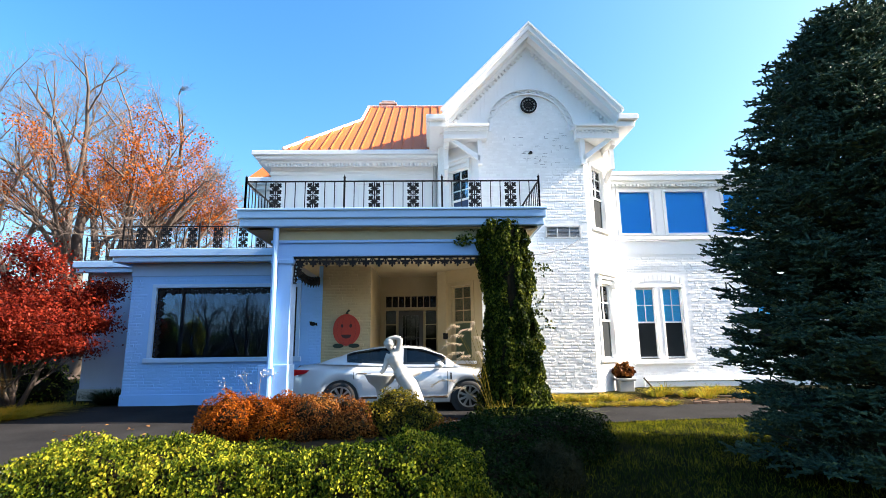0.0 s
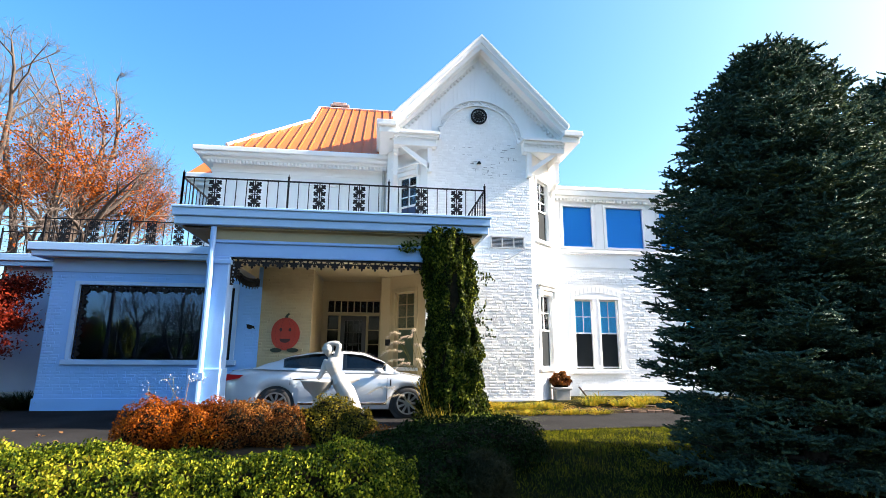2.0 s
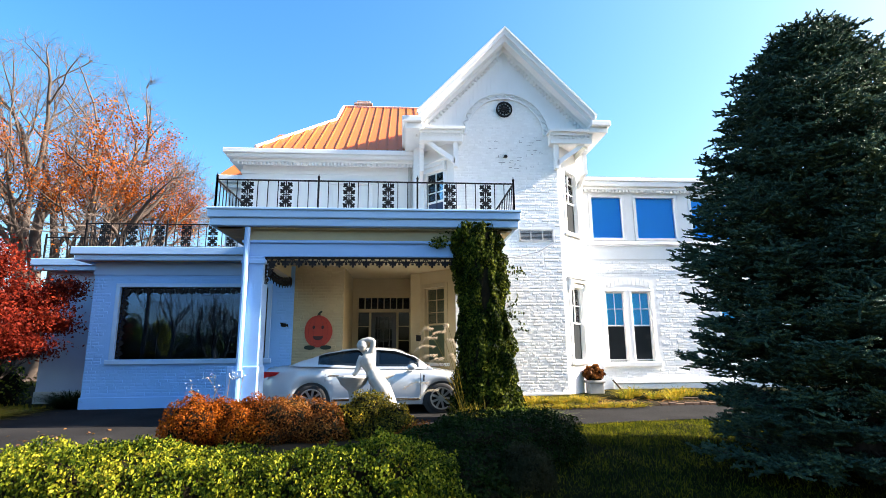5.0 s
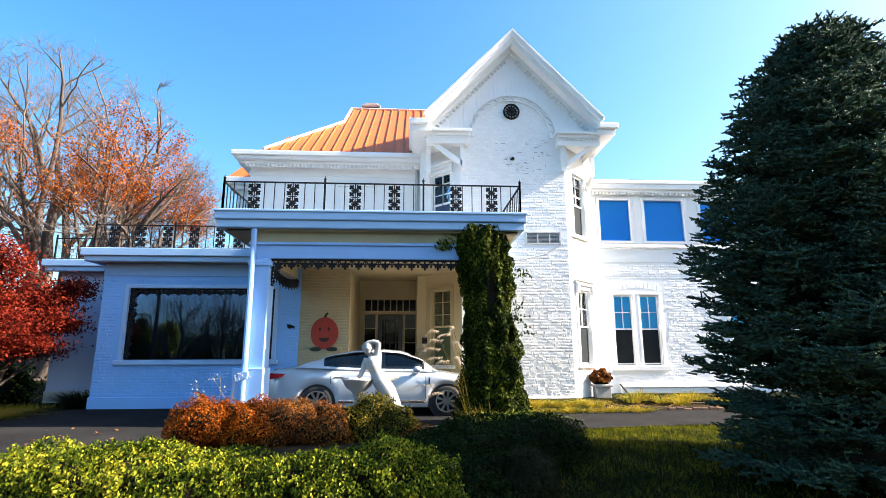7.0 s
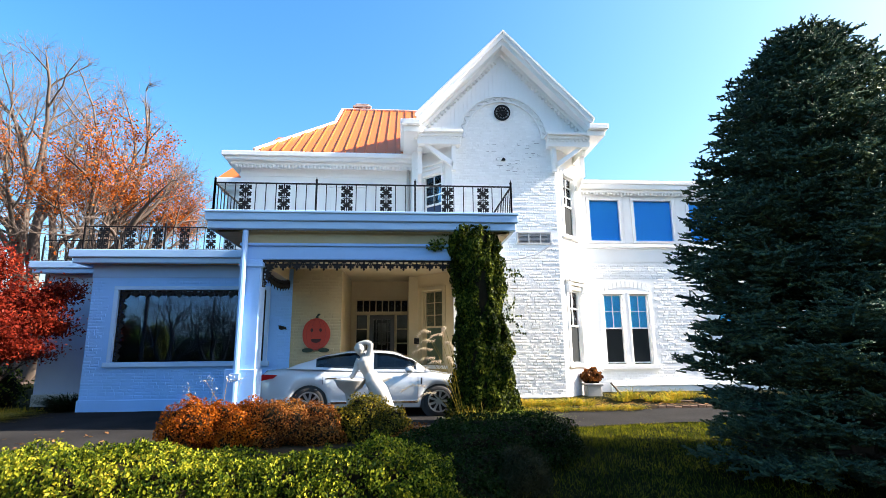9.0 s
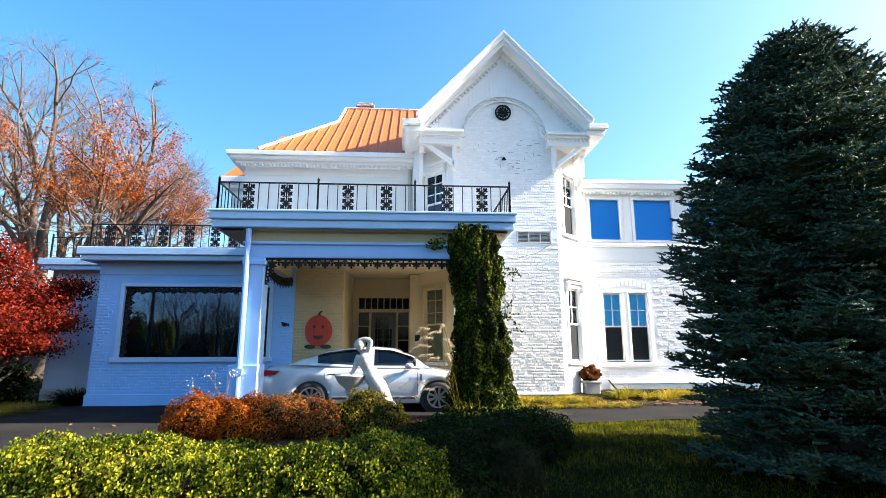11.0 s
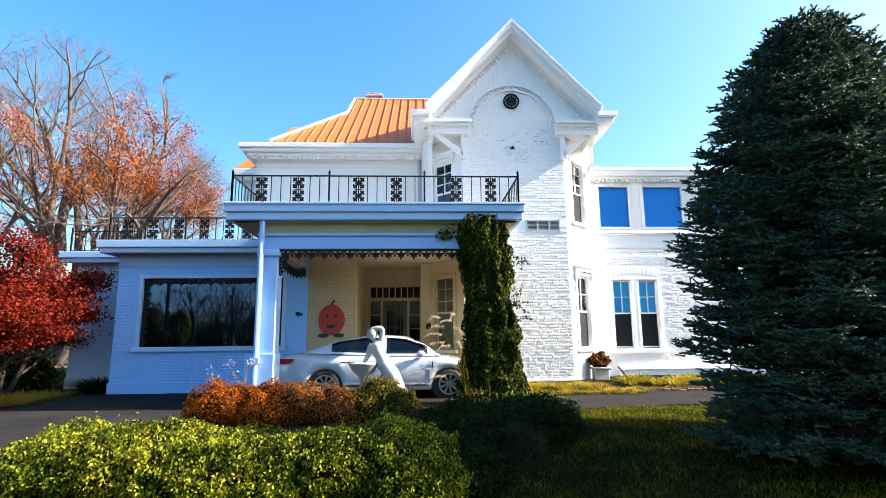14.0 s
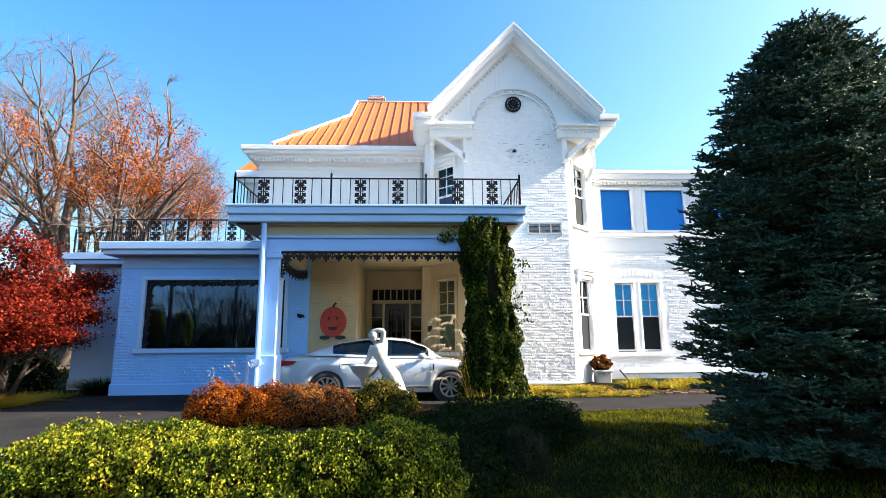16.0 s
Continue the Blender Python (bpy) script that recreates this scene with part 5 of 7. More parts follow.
KITE = (np.array([(0, -0.5, 0), (0.28, 0.0, 0.08), (0, 0.5, 0), (-0.28, 0.0, 0.08)]), np.array([(0, 1, 2, 3)]))
BLADE = (np.array([(-0.04, 0, 0), (0.04, 0, 0), (0.03, 0.5, 0.05), (-0.03, 0.5, 0.05), (0.0, 1.0, 0.2)]), np.array([(0, 1, 2), (0, 2, 3), (3, 2, 4)]))


def unit(a):
    return a / np.maximum(np.linalg.norm(a, axis=1, keepdims=True), 1e-9)


def leaves(C, N, size, shape, rng, up=None, jitter=0.6):
    """Leaf shapes at points C, facing N with some jitter; up: the way their tips point."""
    T, F = shape
    n = len(C)
    N = unit(N + jitter * rng.normal(size=(n, 3)))
    A = rng.normal(size=(n, 3)) if up is None else np.asarray(up) + 0.5 * rng.normal(size=(n, 3))
    A = unit(A - N * (A * N).sum(1, keepdims=True))
    B = np.cross(A, N)
    S = (size * rng.uniform(0.65, 1.3, n))[:, None, None]
    V = C[:, None, :] + S * (T[None, :, 0:1] * B[:, None, :] + T[None, :, 1:2] * A[:, None, :] + T[None, :, 2:3] * N[:, None, :])
    return V.reshape(-1, 3), (F[None] + (np.arange(n) * len(T))[:, None, None]).reshape(-1, F.shape[1])


def nz(p, s):
    return noise.noise(Vector((p[0] * s, p[1] * s, p[2] * s)))


class Wood:
    """Collects tapered branches into one mesh."""
    def __init__(self, sides=5):
        self.V, self.F, self.sides, self.n = [], [], sides, 0

    def branch(self, pts, r0, r1, sides=None):
        k = sides or self.sides
        pts = np.asarray(pts, dtype=float)
        d = np.empty_like(pts)
        d[1:-1], d[0], d[-1] = pts[2:] - pts[:-2], pts[1] - pts[0], pts[-1] - pts[-2]
        d = unit(d)
        a = unit(np.cross(d, (0.31, 0.87, 0.38)))
        b = np.cross(d, a)
        r = np.linspace(r0, r1, len(pts))
        ang = np.arange(k) * 2 * np.pi / k
        ring_ = pts[:, None, :] + r[:, None, None] * (np.cos(ang)[None, :, None] * a[:, None, :] + np.sin(ang)[None, :, None] * b[:, None, :])
        self.V.append(ring_.reshape(-1, 3))
        j = np.arange(k)
        q = np.stack([j, (j + 1) % k, (j + 1) % k + k, j + k], 1)
        self.F.append((q[None] + (np.arange(len(pts) - 1) * k)[:, None, None]).reshape(-1, 4) + self.n)
        self.n += k * len(pts)

    def make(self, name, mat, parent=None):
        return fast(name, np.concatenate(self.V), np.concatenate(self.F), mat, parent, smooth=True)


def grow(wood, rng, p, d, length, r, depth, tips, wander=0.18, lift=0.05, kids=(4, 3, 3, 3), ratio=0.62, spread=0.75, start=0.3, thin=0.004, inside=None, twig=0.0):
    """A limb and its side limbs; the ends of the finest are gathered in tips."""
    n = 6 if depth > 1 else 4
    pts, dirs = [np.array(p)], []
    d = np.array(d, dtype=float)
    for i in range(n):
        d = d + wander * rng.normal(size=3) * (0.5 if i == 0 else 1) + np.array((0, 0, lift))
        d = d / np.linalg.norm(d)
        dirs.append(d.copy())
        if inside is not None and i > 0 and not inside(pts[-1]):
            break
        pts.append(pts[-1] + d * length / n)
    n = len(dirs) if len(pts) > len(dirs) else len(pts) - 1
    cut = inside is not None and not inside(pts[-1])
    wood.branch(pts, r, thin * 0.8 if cut else max(r * 0.45, thin) if depth > 0 else max(r * 0.4, thin * 0.7), 7 if depth >= 3 else (5 if depth == 2 else 3))
    if twig and depth == 0:
        for k in range(3):                               # sprays of the finest twigs
            v = d + 0.75 * rng.normal(size=3) + np.array((0, 0, 0.25))
            v *= twig * rng.uniform(0.5, 1.1) / np.linalg.norm(v)
            q = pts[max(-len(pts), -1 - k % 3)]
            wood.branch([q, q + v * 0.5, q + v + 0.12 * twig * rng.normal(size=3)], thin * 0.6, thin * 0.3, 3)
    if depth == 0:
        tips.append((pts[-1], d))
        tips.append((pts[len(pts) // 2], d))
        return
    k = kids[min(len(kids) - 1, depth - 1)]
    for j in range(k):
        f = start + (1 - start) * (j + rng.uniform(0.2, 0.9)) / k
        i = min(int(f * n), n - 1)
        q = pts[i] + (pts[i + 1] - pts[i]) * (f * n - i)
        side = rng.normal(size=3)
        side -= dirs[i] * side.dot(dirs[i])
        side /= np.linalg.norm(side)
        nd = dirs[i] + side * spread * rng.uniform(0.7, 1.25)
        grow(wood, rng, q, nd / np.linalg.norm(nd), length * ratio * rng.uniform(0.75, 1.2) * (1.15 - 0.4 * f), r * 0.5 * (1.1 - 0.35 * f), depth - 1, tips, wander, lift, kids, ratio, spread, start, thin, inside, twig)
    if inside is not None and not inside(pts[-1]):
        return
    grow(wood, rng, pts[-1], d, length * ratio, r * 0.42, depth - 1, tips, wander, lift, kids, ratio, spread, start, thin, inside, twig)


BARK = material("grey-brown bark", (0.075, 0.055, 0.042), 0.9, (0.04, 0.03, 0.022), 3, 30, 0.5, 0.6, 0.9, stretch=(1, 1, 0.3))
BARK_PALE = material("grey-brown oak bark", (0.13, 0.098, 0.075), 0.9, (0.07, 0.05, 0.04), 2, 25, 0.5, 0.5, 0.9, stretch=(1, 1, 0.3))
BARK_DARK = material("dark bark", (0.05, 0.035, 0.028), 0.9, (0.03, 0.02, 0.015), 4, 40, 0.5, 0.6, 0.9)
ORANGE_LEAF = leaf_material("orange oak leaves", [(0.10, 0.022, 0.006), (0.26, 0.060, 0.011), (0.44, 0.12, 0.017), (0.58, 0.21, 0.036)])
RED_LEAF = leaf_material("dark red maple leaves", [(0.0361, 0.00413, 0.0031), (0.103, 0.0103, 0.0062), (0.227, 0.0248, 0.0114), (0.371, 0.062, 0.0227)])
IVY_LEAF = leaf_material("yellow-green ivy leaves", [(0.0032, 0.0088, 0.0016), (0.0096, 0.024, 0.0024), (0.04, 0.064, 0.0048), (0.16, 0.184, 0.0112), (0.368, 0.336, 0.024), (0.4, 0.24, 0.028)], through_light=0.28)
VINE_LEAF = leaf_material("dark green vine leaves", [(0.002, 0.005, 0.001), (0.008, 0.018, 0.003), (0.055, 0.075, 0.008), (0.34, 0.35, 0.04)])
# Dark green leaves, their tones lowered further for the shade over the mound.
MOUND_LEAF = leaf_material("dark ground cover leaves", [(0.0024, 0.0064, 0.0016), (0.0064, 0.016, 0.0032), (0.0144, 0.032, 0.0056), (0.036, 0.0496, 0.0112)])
BARB_LEAF = leaf_material("rust barberry leaves", [(0.057, 0.0133, 0.00285), (0.19, 0.0427, 0.00475), (0.38, 0.095, 0.00665), (0.494, 0.171, 0.0133)])
BROWN_LEAF = leaf_material("brown and olive shrub leaves", [(0.03, 0.010, 0.004), (0.10, 0.030, 0.007), (0.24, 0.085, 0.018), (0.36, 0.17, 0.035)])
YELLOW_LEAF = leaf_material("yellow-green shrub leaves", [(0.015, 0.02, 0.006), (0.05, 0.05, 0.009), (0.20, 0.15, 0.014), (0.50, 0.32, 0.02)])
NEEDLE = leaf_material("blue-green spruce needles", [(0.024, 0.046, 0.036), (0.044, 0.080, 0.058), (0.075, 0.118, 0.072), (0.17, 0.20, 0.08)], rough=0.6, through_light=0.12)
# Blade tones are kept dark for the shaded part of the lawn.
GRASS_LEAF = leaf_material("lawn grass blades", [(0.00425, 0.011, 0.0017), (0.0187, 0.034, 0.00255), (0.128, 0.132, 0.00765), (0.425, 0.357, 0.0238)], through_light=0.5)
NEEDLE.node_tree.nodes["Principled BSDF"].inputs["Specular IOR Level"].default_value = 0.06
STRAW_LEAF = leaf_material("straw ornamental grass", [(0.45, 0.30, 0.06), (0.72, 0.52, 0.14), (0.85, 0.68, 0.26)], through_light=0.5)
LILY_LEAF = leaf_material("yellowing strap leaves", [(0.07, 0.11, 0.015), (0.22, 0.22, 0.02), (0.50, 0.34, 0.03), (0.58, 0.30, 0.04)])
FALLEN = leaf_material("fallen dry leaves", [(0.10, 0.05, 0.025), (0.24, 0.12, 0.05), (0.40, 0.24, 0.08)])


def blob_points(rng, n, centre, radii, seed=0.0, rough=0.18, freq=1.6, low=-0.35, fill=0.25):
    """Points with outward normals over a bumpy ellipsoid's skin and a little inside."""
    D = unit(rng.normal(size=(int(n * 1.7), 3)))
    D = D[D[:, 2] > low][:n]
    R = np.array(radii)
    k = np.array([1 + rough * nz(d * 1.0 + seed, freq) * 2 + 0.5 * rough * nz(d * 2.3 + seed, freq * 2) for d in D])
    k *= 1 - fill * rng.uniform(0, 1, len(D)) ** 2
    P = np.array(centre) + D * R * k[:, None]
    return P, unit(D / R)


def core(name, centre, radii, mat, parent, seed=0.0, shrink=0.82, rough=0.18, freq=1.6):
    """A solid core inside a bush; near-black by default to stand for inner shade."""
    bm = bmesh.new()
    bmesh.ops.create_icosphere(bm, subdivisions=4, radius=1.0)
    for v in bm.verts:
        d = np.array(v.co)
        k = shrink * (1 + rough * nz(d + seed, freq) * 2)
        v.co = Vector(np.array(centre) + d * np.array(radii) * k)
    return part(name, bm, mat, parent, smooth=True)


# Near-black colour that paints the shade deep inside foliage.
CORE_DARK = material("near-black foliage core", (0.010, 0.008, 0.005), 0.95, (0.018, 0.015, 0.008), 14, 60, 0.5, 0.8, 0.9, spec=0.03)


def bush(name, blobs, n, size, leaf, label, category, shape=KITE, seed=1, group="", up=None, inner=CORE_DARK, freq=2.0, rough=0.2, jitter=0.7):
    rng = np.random.default_rng(seed)
    c0 = blobs[0][0]
    th = empty(name, (c0[0], c0[1], ground_z(c0[0], c0[1])), label, category, group)
    tot = sum(r[0] * r[1] + r[0] * r[2] + r[1] * r[2] for _, r in blobs)
    Vs, Fs, off = [], [], 0
    for i, (c, r) in enumerate(blobs):
        k = int(n * (r[0] * r[1] + r[0] * r[2] + r[1] * r[2]) / tot)
        P, N = blob_points(rng, k, c, r, seed + i * 1.7, rough, freq)
        V, F = leaves(P, N, size, shape, rng, up, jitter)
        Vs.append(V), Fs.append(F + off)
        off += len(V)
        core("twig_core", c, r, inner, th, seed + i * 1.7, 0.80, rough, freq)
    fast("foliage", np.concatenate(Vs), np.concatenate(Fs), leaf, th)
    return th


# ---------------------------------------------------------------- hedge of ivy over the low stone wall
HX0, HX1 = -4.55, 0.66


def hedge_shape(x):
    """Top height, front foot, front top and back of the ivy at x."""
    end = smooth(HX0, HX0 + 1.1, x)
    top = (-0.08 + 0.46 * end) + 0.06 * math.sin(x * 1.9 + 1) + 0.05 * nz((x, 0.3, 0), 1.3) - 0.30 * smooth(-0.3, HX1, x) ** 2
    return top, 5.42, 5.62, 6.75


def hedge_point(x, f, rng):
    """f from 0 (front foot) over the top to 1 (back)."""
    top, yf, yt, yb = hedge_shape(x)
    zf = ground_z(x, 5.2) + 0.02
    if f < 0.55:
        g = f / 0.55
        bul = 0.10 * math.sin(g * math.pi)
        p = (x, yf + (yt - yf) * g ** 2 - bul, zf + (top - zf) * g)
        n = (0, -1, 0.25 + 0.7 * g ** 3)
    else:
        g = (f - 0.55) / 0.45
        p = (x, yt + (yb - yt) * g, top + 0.04 * math.sin(g * math.pi) - 0.10 * g * g)
        n = (0, -0.25, 1)
    b = 0.15 * nz(p, 1.7) + 0.11 * nz(p, 4.3) + 0.05 * nz(p, 9.0)
    return np.array(p) + np.array(n) * b, np.array(n)


rng = np.random.default_rng(11)
hedge = empty("ivy_hedge", (-2.0, 5.9, -0.42), "thick yellow-green ivy hedge spilling over a low wall", "hedge")
P, N = [], []
for k in range(70000):
    x = rng.uniform(HX0, HX1)
    p, n = hedge_point(x, min(rng.uniform(0, 1.0), 1), rng)
    e = max(0.0, (x - (HX1 - 0.8)) / 0.8)
    p[1] += 0.5 * e ** 2.5
    if nz(p * 1.0, 6.5) < -0.20 and rng.uniform() < 0.75:
        continue
    P.append(p + n * (rng.uniform(-0.10, 0.02) + 0.05 * nz(p, 12.0))), N.append(n)
for k in range(13000):                                  # right-hand end
    f, g = rng.uniform(0, 1), rng.uniform(0, 1)
    top, yf, yt, yb = hedge_shape(HX1)
    p = np.array((HX1 - 0.03 - 0.25 * g ** 3 - 0.3 * (2 * f - 1) ** 4 + 0.05 * rng.normal() + 0.16 * nz((f * 5, g * 5, 3), 1), yf + 0.1 + (yb - yf) * f, -0.36 + (top + 0.34) * g))
    P.append(p), N.append(np.array((1, -0.2, 0.2)))
V, F = leaves(np.array(P), np.array(N), 0.030, LEAF, rng, up=(0, -0.3, -1.0), jitter=0.95)
fast("foliage", V, F, IVY_LEAF, hedge)
# Near-black sheet under the leaves paints the shade in their gaps.
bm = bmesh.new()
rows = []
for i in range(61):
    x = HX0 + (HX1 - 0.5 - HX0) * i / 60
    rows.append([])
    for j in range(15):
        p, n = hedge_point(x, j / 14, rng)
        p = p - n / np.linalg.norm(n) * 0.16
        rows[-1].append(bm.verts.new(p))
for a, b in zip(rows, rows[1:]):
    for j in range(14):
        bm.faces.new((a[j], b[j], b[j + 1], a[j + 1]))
part("stem_mat", bm, CORE_DARK, hedge, smooth=True)

# ---------------------------------------------------------------- shrubs in the bed
bush("barberry_bush", [((-2.86, 8.55, 0.18), (0.52, 0.50, 0.48)), ((-2.30, 8.65, 0.20), (0.52, 0.48, 0.46))], 19000, 0.036, BARB_LEAF,
     "rust-orange barberry bush beside the driveway", "bush", seed=21, group="shrubs before the porch")
bush("barberry_bush", [((-1.75, 8.75, 0.18), (0.55, 0.5, 0.46)), ((-1.15, 8.8, 0.12), (0.45, 0.45, 0.46))], 15000, 0.034, BROWN_LEAF,
     "brown and rust shrub with small curled leaves", "bush", seed=22, group="shrubs before the porch")
bush("yellow_shrub", [((-0.52, 8.9, 0.20), (0.42, 0.40, 0.48)), ((-0.1, 8.8, 0.1), (0.35, 0.4, 0.42))], 10000, 0.042, YELLOW_LEAF,
     "dark shrub with yellow tips below the statue", "bush", seed=23, group="shrubs before the porch")
bush("brown_shrub", [((0.25, 8.6, -0.12), (0.40, 0.45, 0.36))], 6000, 0.034, BROWN_LEAF, "low dark brown shrub", "bush", seed=24, group="shrubs before the porch")
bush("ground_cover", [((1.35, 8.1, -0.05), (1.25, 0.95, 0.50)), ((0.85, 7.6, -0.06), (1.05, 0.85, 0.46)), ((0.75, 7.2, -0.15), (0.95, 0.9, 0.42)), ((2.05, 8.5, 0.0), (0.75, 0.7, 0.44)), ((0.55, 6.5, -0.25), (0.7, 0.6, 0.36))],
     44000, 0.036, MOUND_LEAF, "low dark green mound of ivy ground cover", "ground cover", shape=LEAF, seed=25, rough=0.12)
bush("dry_shrub", [((1.45, 6.75, -0.14), (0.36, 0.3, 0.36))], 9000, 0.075, leaf_material("dry grey-green twigs", [(0.014, 0.018, 0.008), (0.030, 0.032, 0.014), (0.065, 0.055, 0.026)]),
     "small dry grey-green shrub", "bush", shape=BLADE, seed=26)

# ---------------------------------------------------------------- vine on the porch column
rng = np.random.default_rng(31)
vine = empty("climbing_vine", (1.62, 10.75, 0.0), "dense dark green vine climbing over the porch column", "vine")
P, N = [], []
for k in range(56000):
    z = rng.uniform(0.0, 3.85)
    a = rng.uniform(0, 2 * math.pi)
    prof = 0.50 + 0.06 * math.sin(z * 1.6 + 0.5) + 0.06 * smooth(2.2, 3.1, z) - 0.08 * smooth(3.4, 3.8, z)
    r = prof * (1 + 0.26 * nz((math.cos(a) * 0.9, math.sin(a) * 0.9, z * 0.9), 1.7) + 0.34 * nz((math.cos(a), math.sin(a), z), 3.3))
    r += 0.45 * smooth(0.8, 0.0, z) * max(0.0, math.cos(a)) * rng.uniform(0.3, 1.0)
    r *= 1 - 0.30 * rng.uniform() ** 1.5
    cx = 1.60 + 0.08 * math.sin(z * 1.3)
    y = 10.74 + 0.62 * r * math.sin(a)
    if z > 3.55 and rng.uniform() < 0.4:
        continue
    P.append((cx + r * math.cos(a) * 1.04, y, z)), N.append((math.cos(a), math.sin(a) * 1.3, 0.25))
for k in range(34):                                    # loose trailing shoots
    q = np.array((rng.uniform(1.9, 2.2), 10.6, rng.uniform(0.5, 3.0)))
    d = np.array((rng.uniform(0.3, 1.0), rng.uniform(-0.4, 0.1), rng.uniform(-0.5, 0.9)))
    for j in range(int(rng.integers(6, 20))):
        d = d + 0.45 * rng.normal(size=3) * np.array((1, 0.4, 1)) + np.array((0, 0, -0.10))
        q = q + 0.028 * d / np.linalg.norm(d)
        P.append(q + 0.02 * rng.normal(size=3)), N.append((0.3, -1, 0.3))
for k in range(16):
    x, z = rng.uniform(0.72, 1.0), rng.uniform(3.35, 3.66)
    for j in range(8):
        P.append((x - 0.03 * j, 10.62, z + 0.02 * math.sin(j))), N.append((0, -1, 0.2))
V, F = leaves(np.array(P), np.array(N), 0.054, LEAF, rng, up=(0, 0, -1), jitter=0.8)
fast("foliage", V, F, VINE_LEAF, vine)
for k in range(9):
    wd = Wood(5)
    a = 2 * math.pi * k / 9
    wd.branch([(1.6 + 0.27 * math.cos(a + z * 0.4), 10.78 + 0.27 * math.sin(a + z * 0.4), z) for z in np.linspace(0, 3.6, 12)], 0.03, 0.01)
    wd.make("stem", BARK_DARK, vine)
# Near-black tube stands in for the shade within the vine.
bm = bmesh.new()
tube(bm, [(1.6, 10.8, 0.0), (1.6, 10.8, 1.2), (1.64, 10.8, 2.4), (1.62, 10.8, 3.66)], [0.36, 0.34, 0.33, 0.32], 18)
part("inner_growth", bm, CORE_DARK, vine, smooth=True)

# ---------------------------------------------------------------- spruces
def spruce(name, x, y, height, radius, seed, label, n_whorls=25, twigs=0.85):
    rng = np.random.default_rng(seed)
    z0 = ground_z(x, y)
    th = empty(name, (x, y, z0), label, "tree", "blue-green spruces")
    wd = Wood(6)
    wd.branch([(x, y, z0 + height * f) for f in np.linspace(0, 0.985, 8)], 0.15, 0.012, 8)
    P, D = [], []
    for i in range(n_whorls):
        f = ((i + 0.3) / n_whorls) ** 0.92
        zb = z0 + 0.22 + (height - 0.3) * f ** 0.95
        reach = radius * float(np.interp(f, (0, 0.16, 0.31, 0.54, 0.62, 0.77, 0.92, 1.0), (0.90, 0.97, 0.95, 0.86, 0.76, 0.54, 0.27, 0.05)))
        nb = int(10 + 4 * (1 - f))
        for j in range(nb):
            az = 2 * math.pi * (j + rng.uniform(-0.3, 0.3)) / nb + i * 1.1
            L = reach * rng.uniform(0.76, 1.02)
            pts = []
            droop = -0.42 * (1 - f) + 0.30 * f + rng.uniform(-0.16, 0.16)
            for g in np.linspace(0, 1, 7):
                pts.append((x + math.cos(az) * L * g, y + math.sin(az) * L * g, zb + L * (droop * g * 0.55 + (0.30 - 0.15 * f) * g * g)))
            pts = np.array(pts)
            wd.branch(pts, 0.03 * (1 - f) + 0.008, 0.004, 4)
            m = max(4, int(L / 0.058 * twigs))
            out = np.array((math.cos(az), math.sin(az), 0.0))
            side = np.array((-math.sin(az), math.cos(az), 0.0))
            for k in range(m):
                g = 0.18 + 0.82 * (k + rng.uniform()) / m
                q = pts[min(int(g * 6), 5)] + (pts[min(int(g * 6), 5) + 1] - pts[min(int(g * 6), 5)]) * (g * 6 - min(int(g * 6), 5))
                w = L * 0.20 * (1.2 - g) + 0.20
                for s in (-1, 1):
                    tl = w * rng.uniform(0.5, 1.1)
                    d = out * rng.uniform(0.25, 0.9) + side * s * rng.uniform(0.45, 1.0) + np.array((0, 0, rng.uniform(-0.22, 0.26)))
                    d /= np.linalg.norm(d)
                    e = max(1, int(tl / 0.12))
                    for t in range(2):                 # a fan of fingers at the end
                        P.append(q + d * (tl + 0.03)), D.append(d + 0.75 * (2 * t - 1) * np.cross(d, (0, 0, 1)) + np.array((0, 0, rng.uniform(0.0, 0.5))))
                    for t in range(e):
                        P.append(q + d * tl * (t + 0.5) / e + 0.01 * rng.normal(size=3)), D.append(d * 0.9 + 0.16 * rng.normal(size=3) + np.array((0, 0, 0.10)))
            for k in range(5):
                P.append(pts[-1] + 0.06 * rng.normal(size=3)), D.append(out + 0.6 * rng.normal(size=3) + np.array((0, 0, 0.3)))
    for k in range(14):                                # upright leaders round the top
        a, q = rng.uniform(0, 2 * math.pi), radius * 0.17 * math.sqrt(rng.uniform())
        b = np.array((x + q * math.cos(a), y + q * math.sin(a), z0 + height * (0.985 - 0.09 * q / (radius * 0.17))))
        for j in range(int(rng.integers(3, 8))):
            P.append(b + np.array((0.028 * j * math.cos(a), 0.028 * j * math.sin(a), 0.065 * j - 0.08))), D.append(np.array((0.4 * math.cos(a), 0.4 * math.sin(a), 1.0)))
    for k in range(12):
        P.append((x + 0.05 * rng.normal(), y + 0.05 * rng.normal(), z0 + height * rng.uniform(0.93, 0.99))), D.append((0.5 * rng.normal(), 0.5 * rng.normal(), 1.0))
    wd.make("branch_frame", BARK_DARK, th)
    P, D = np.array(P), unit(np.array(D))
    n = len(P)
    # each shoot is a brush of thin needles round its axis
    A = unit(np.cross(D, rng.normal(size=(n, 3))))
    B = np.cross(D, A)
    L = rng.uniform(0.10, 0.19, n)[:, None]
    Vs, Fs = [], []
    K = 11
    for k in range(K):
        a = k * 2.4
        f = (k + 0.5) / K
        o = np.cos(a) * A + np.sin(a) * B
        root = P + D * L * (f - 0.5)
        tip = root + (o * 0.52 + D * 0.75) * 0.040
        wv = np.cross(o, D) * 0.016
        Vs.append(np.stack([root - wv, root + wv, tip], 1))
    V = np.stack(Vs, 1).reshape(-1, 3)
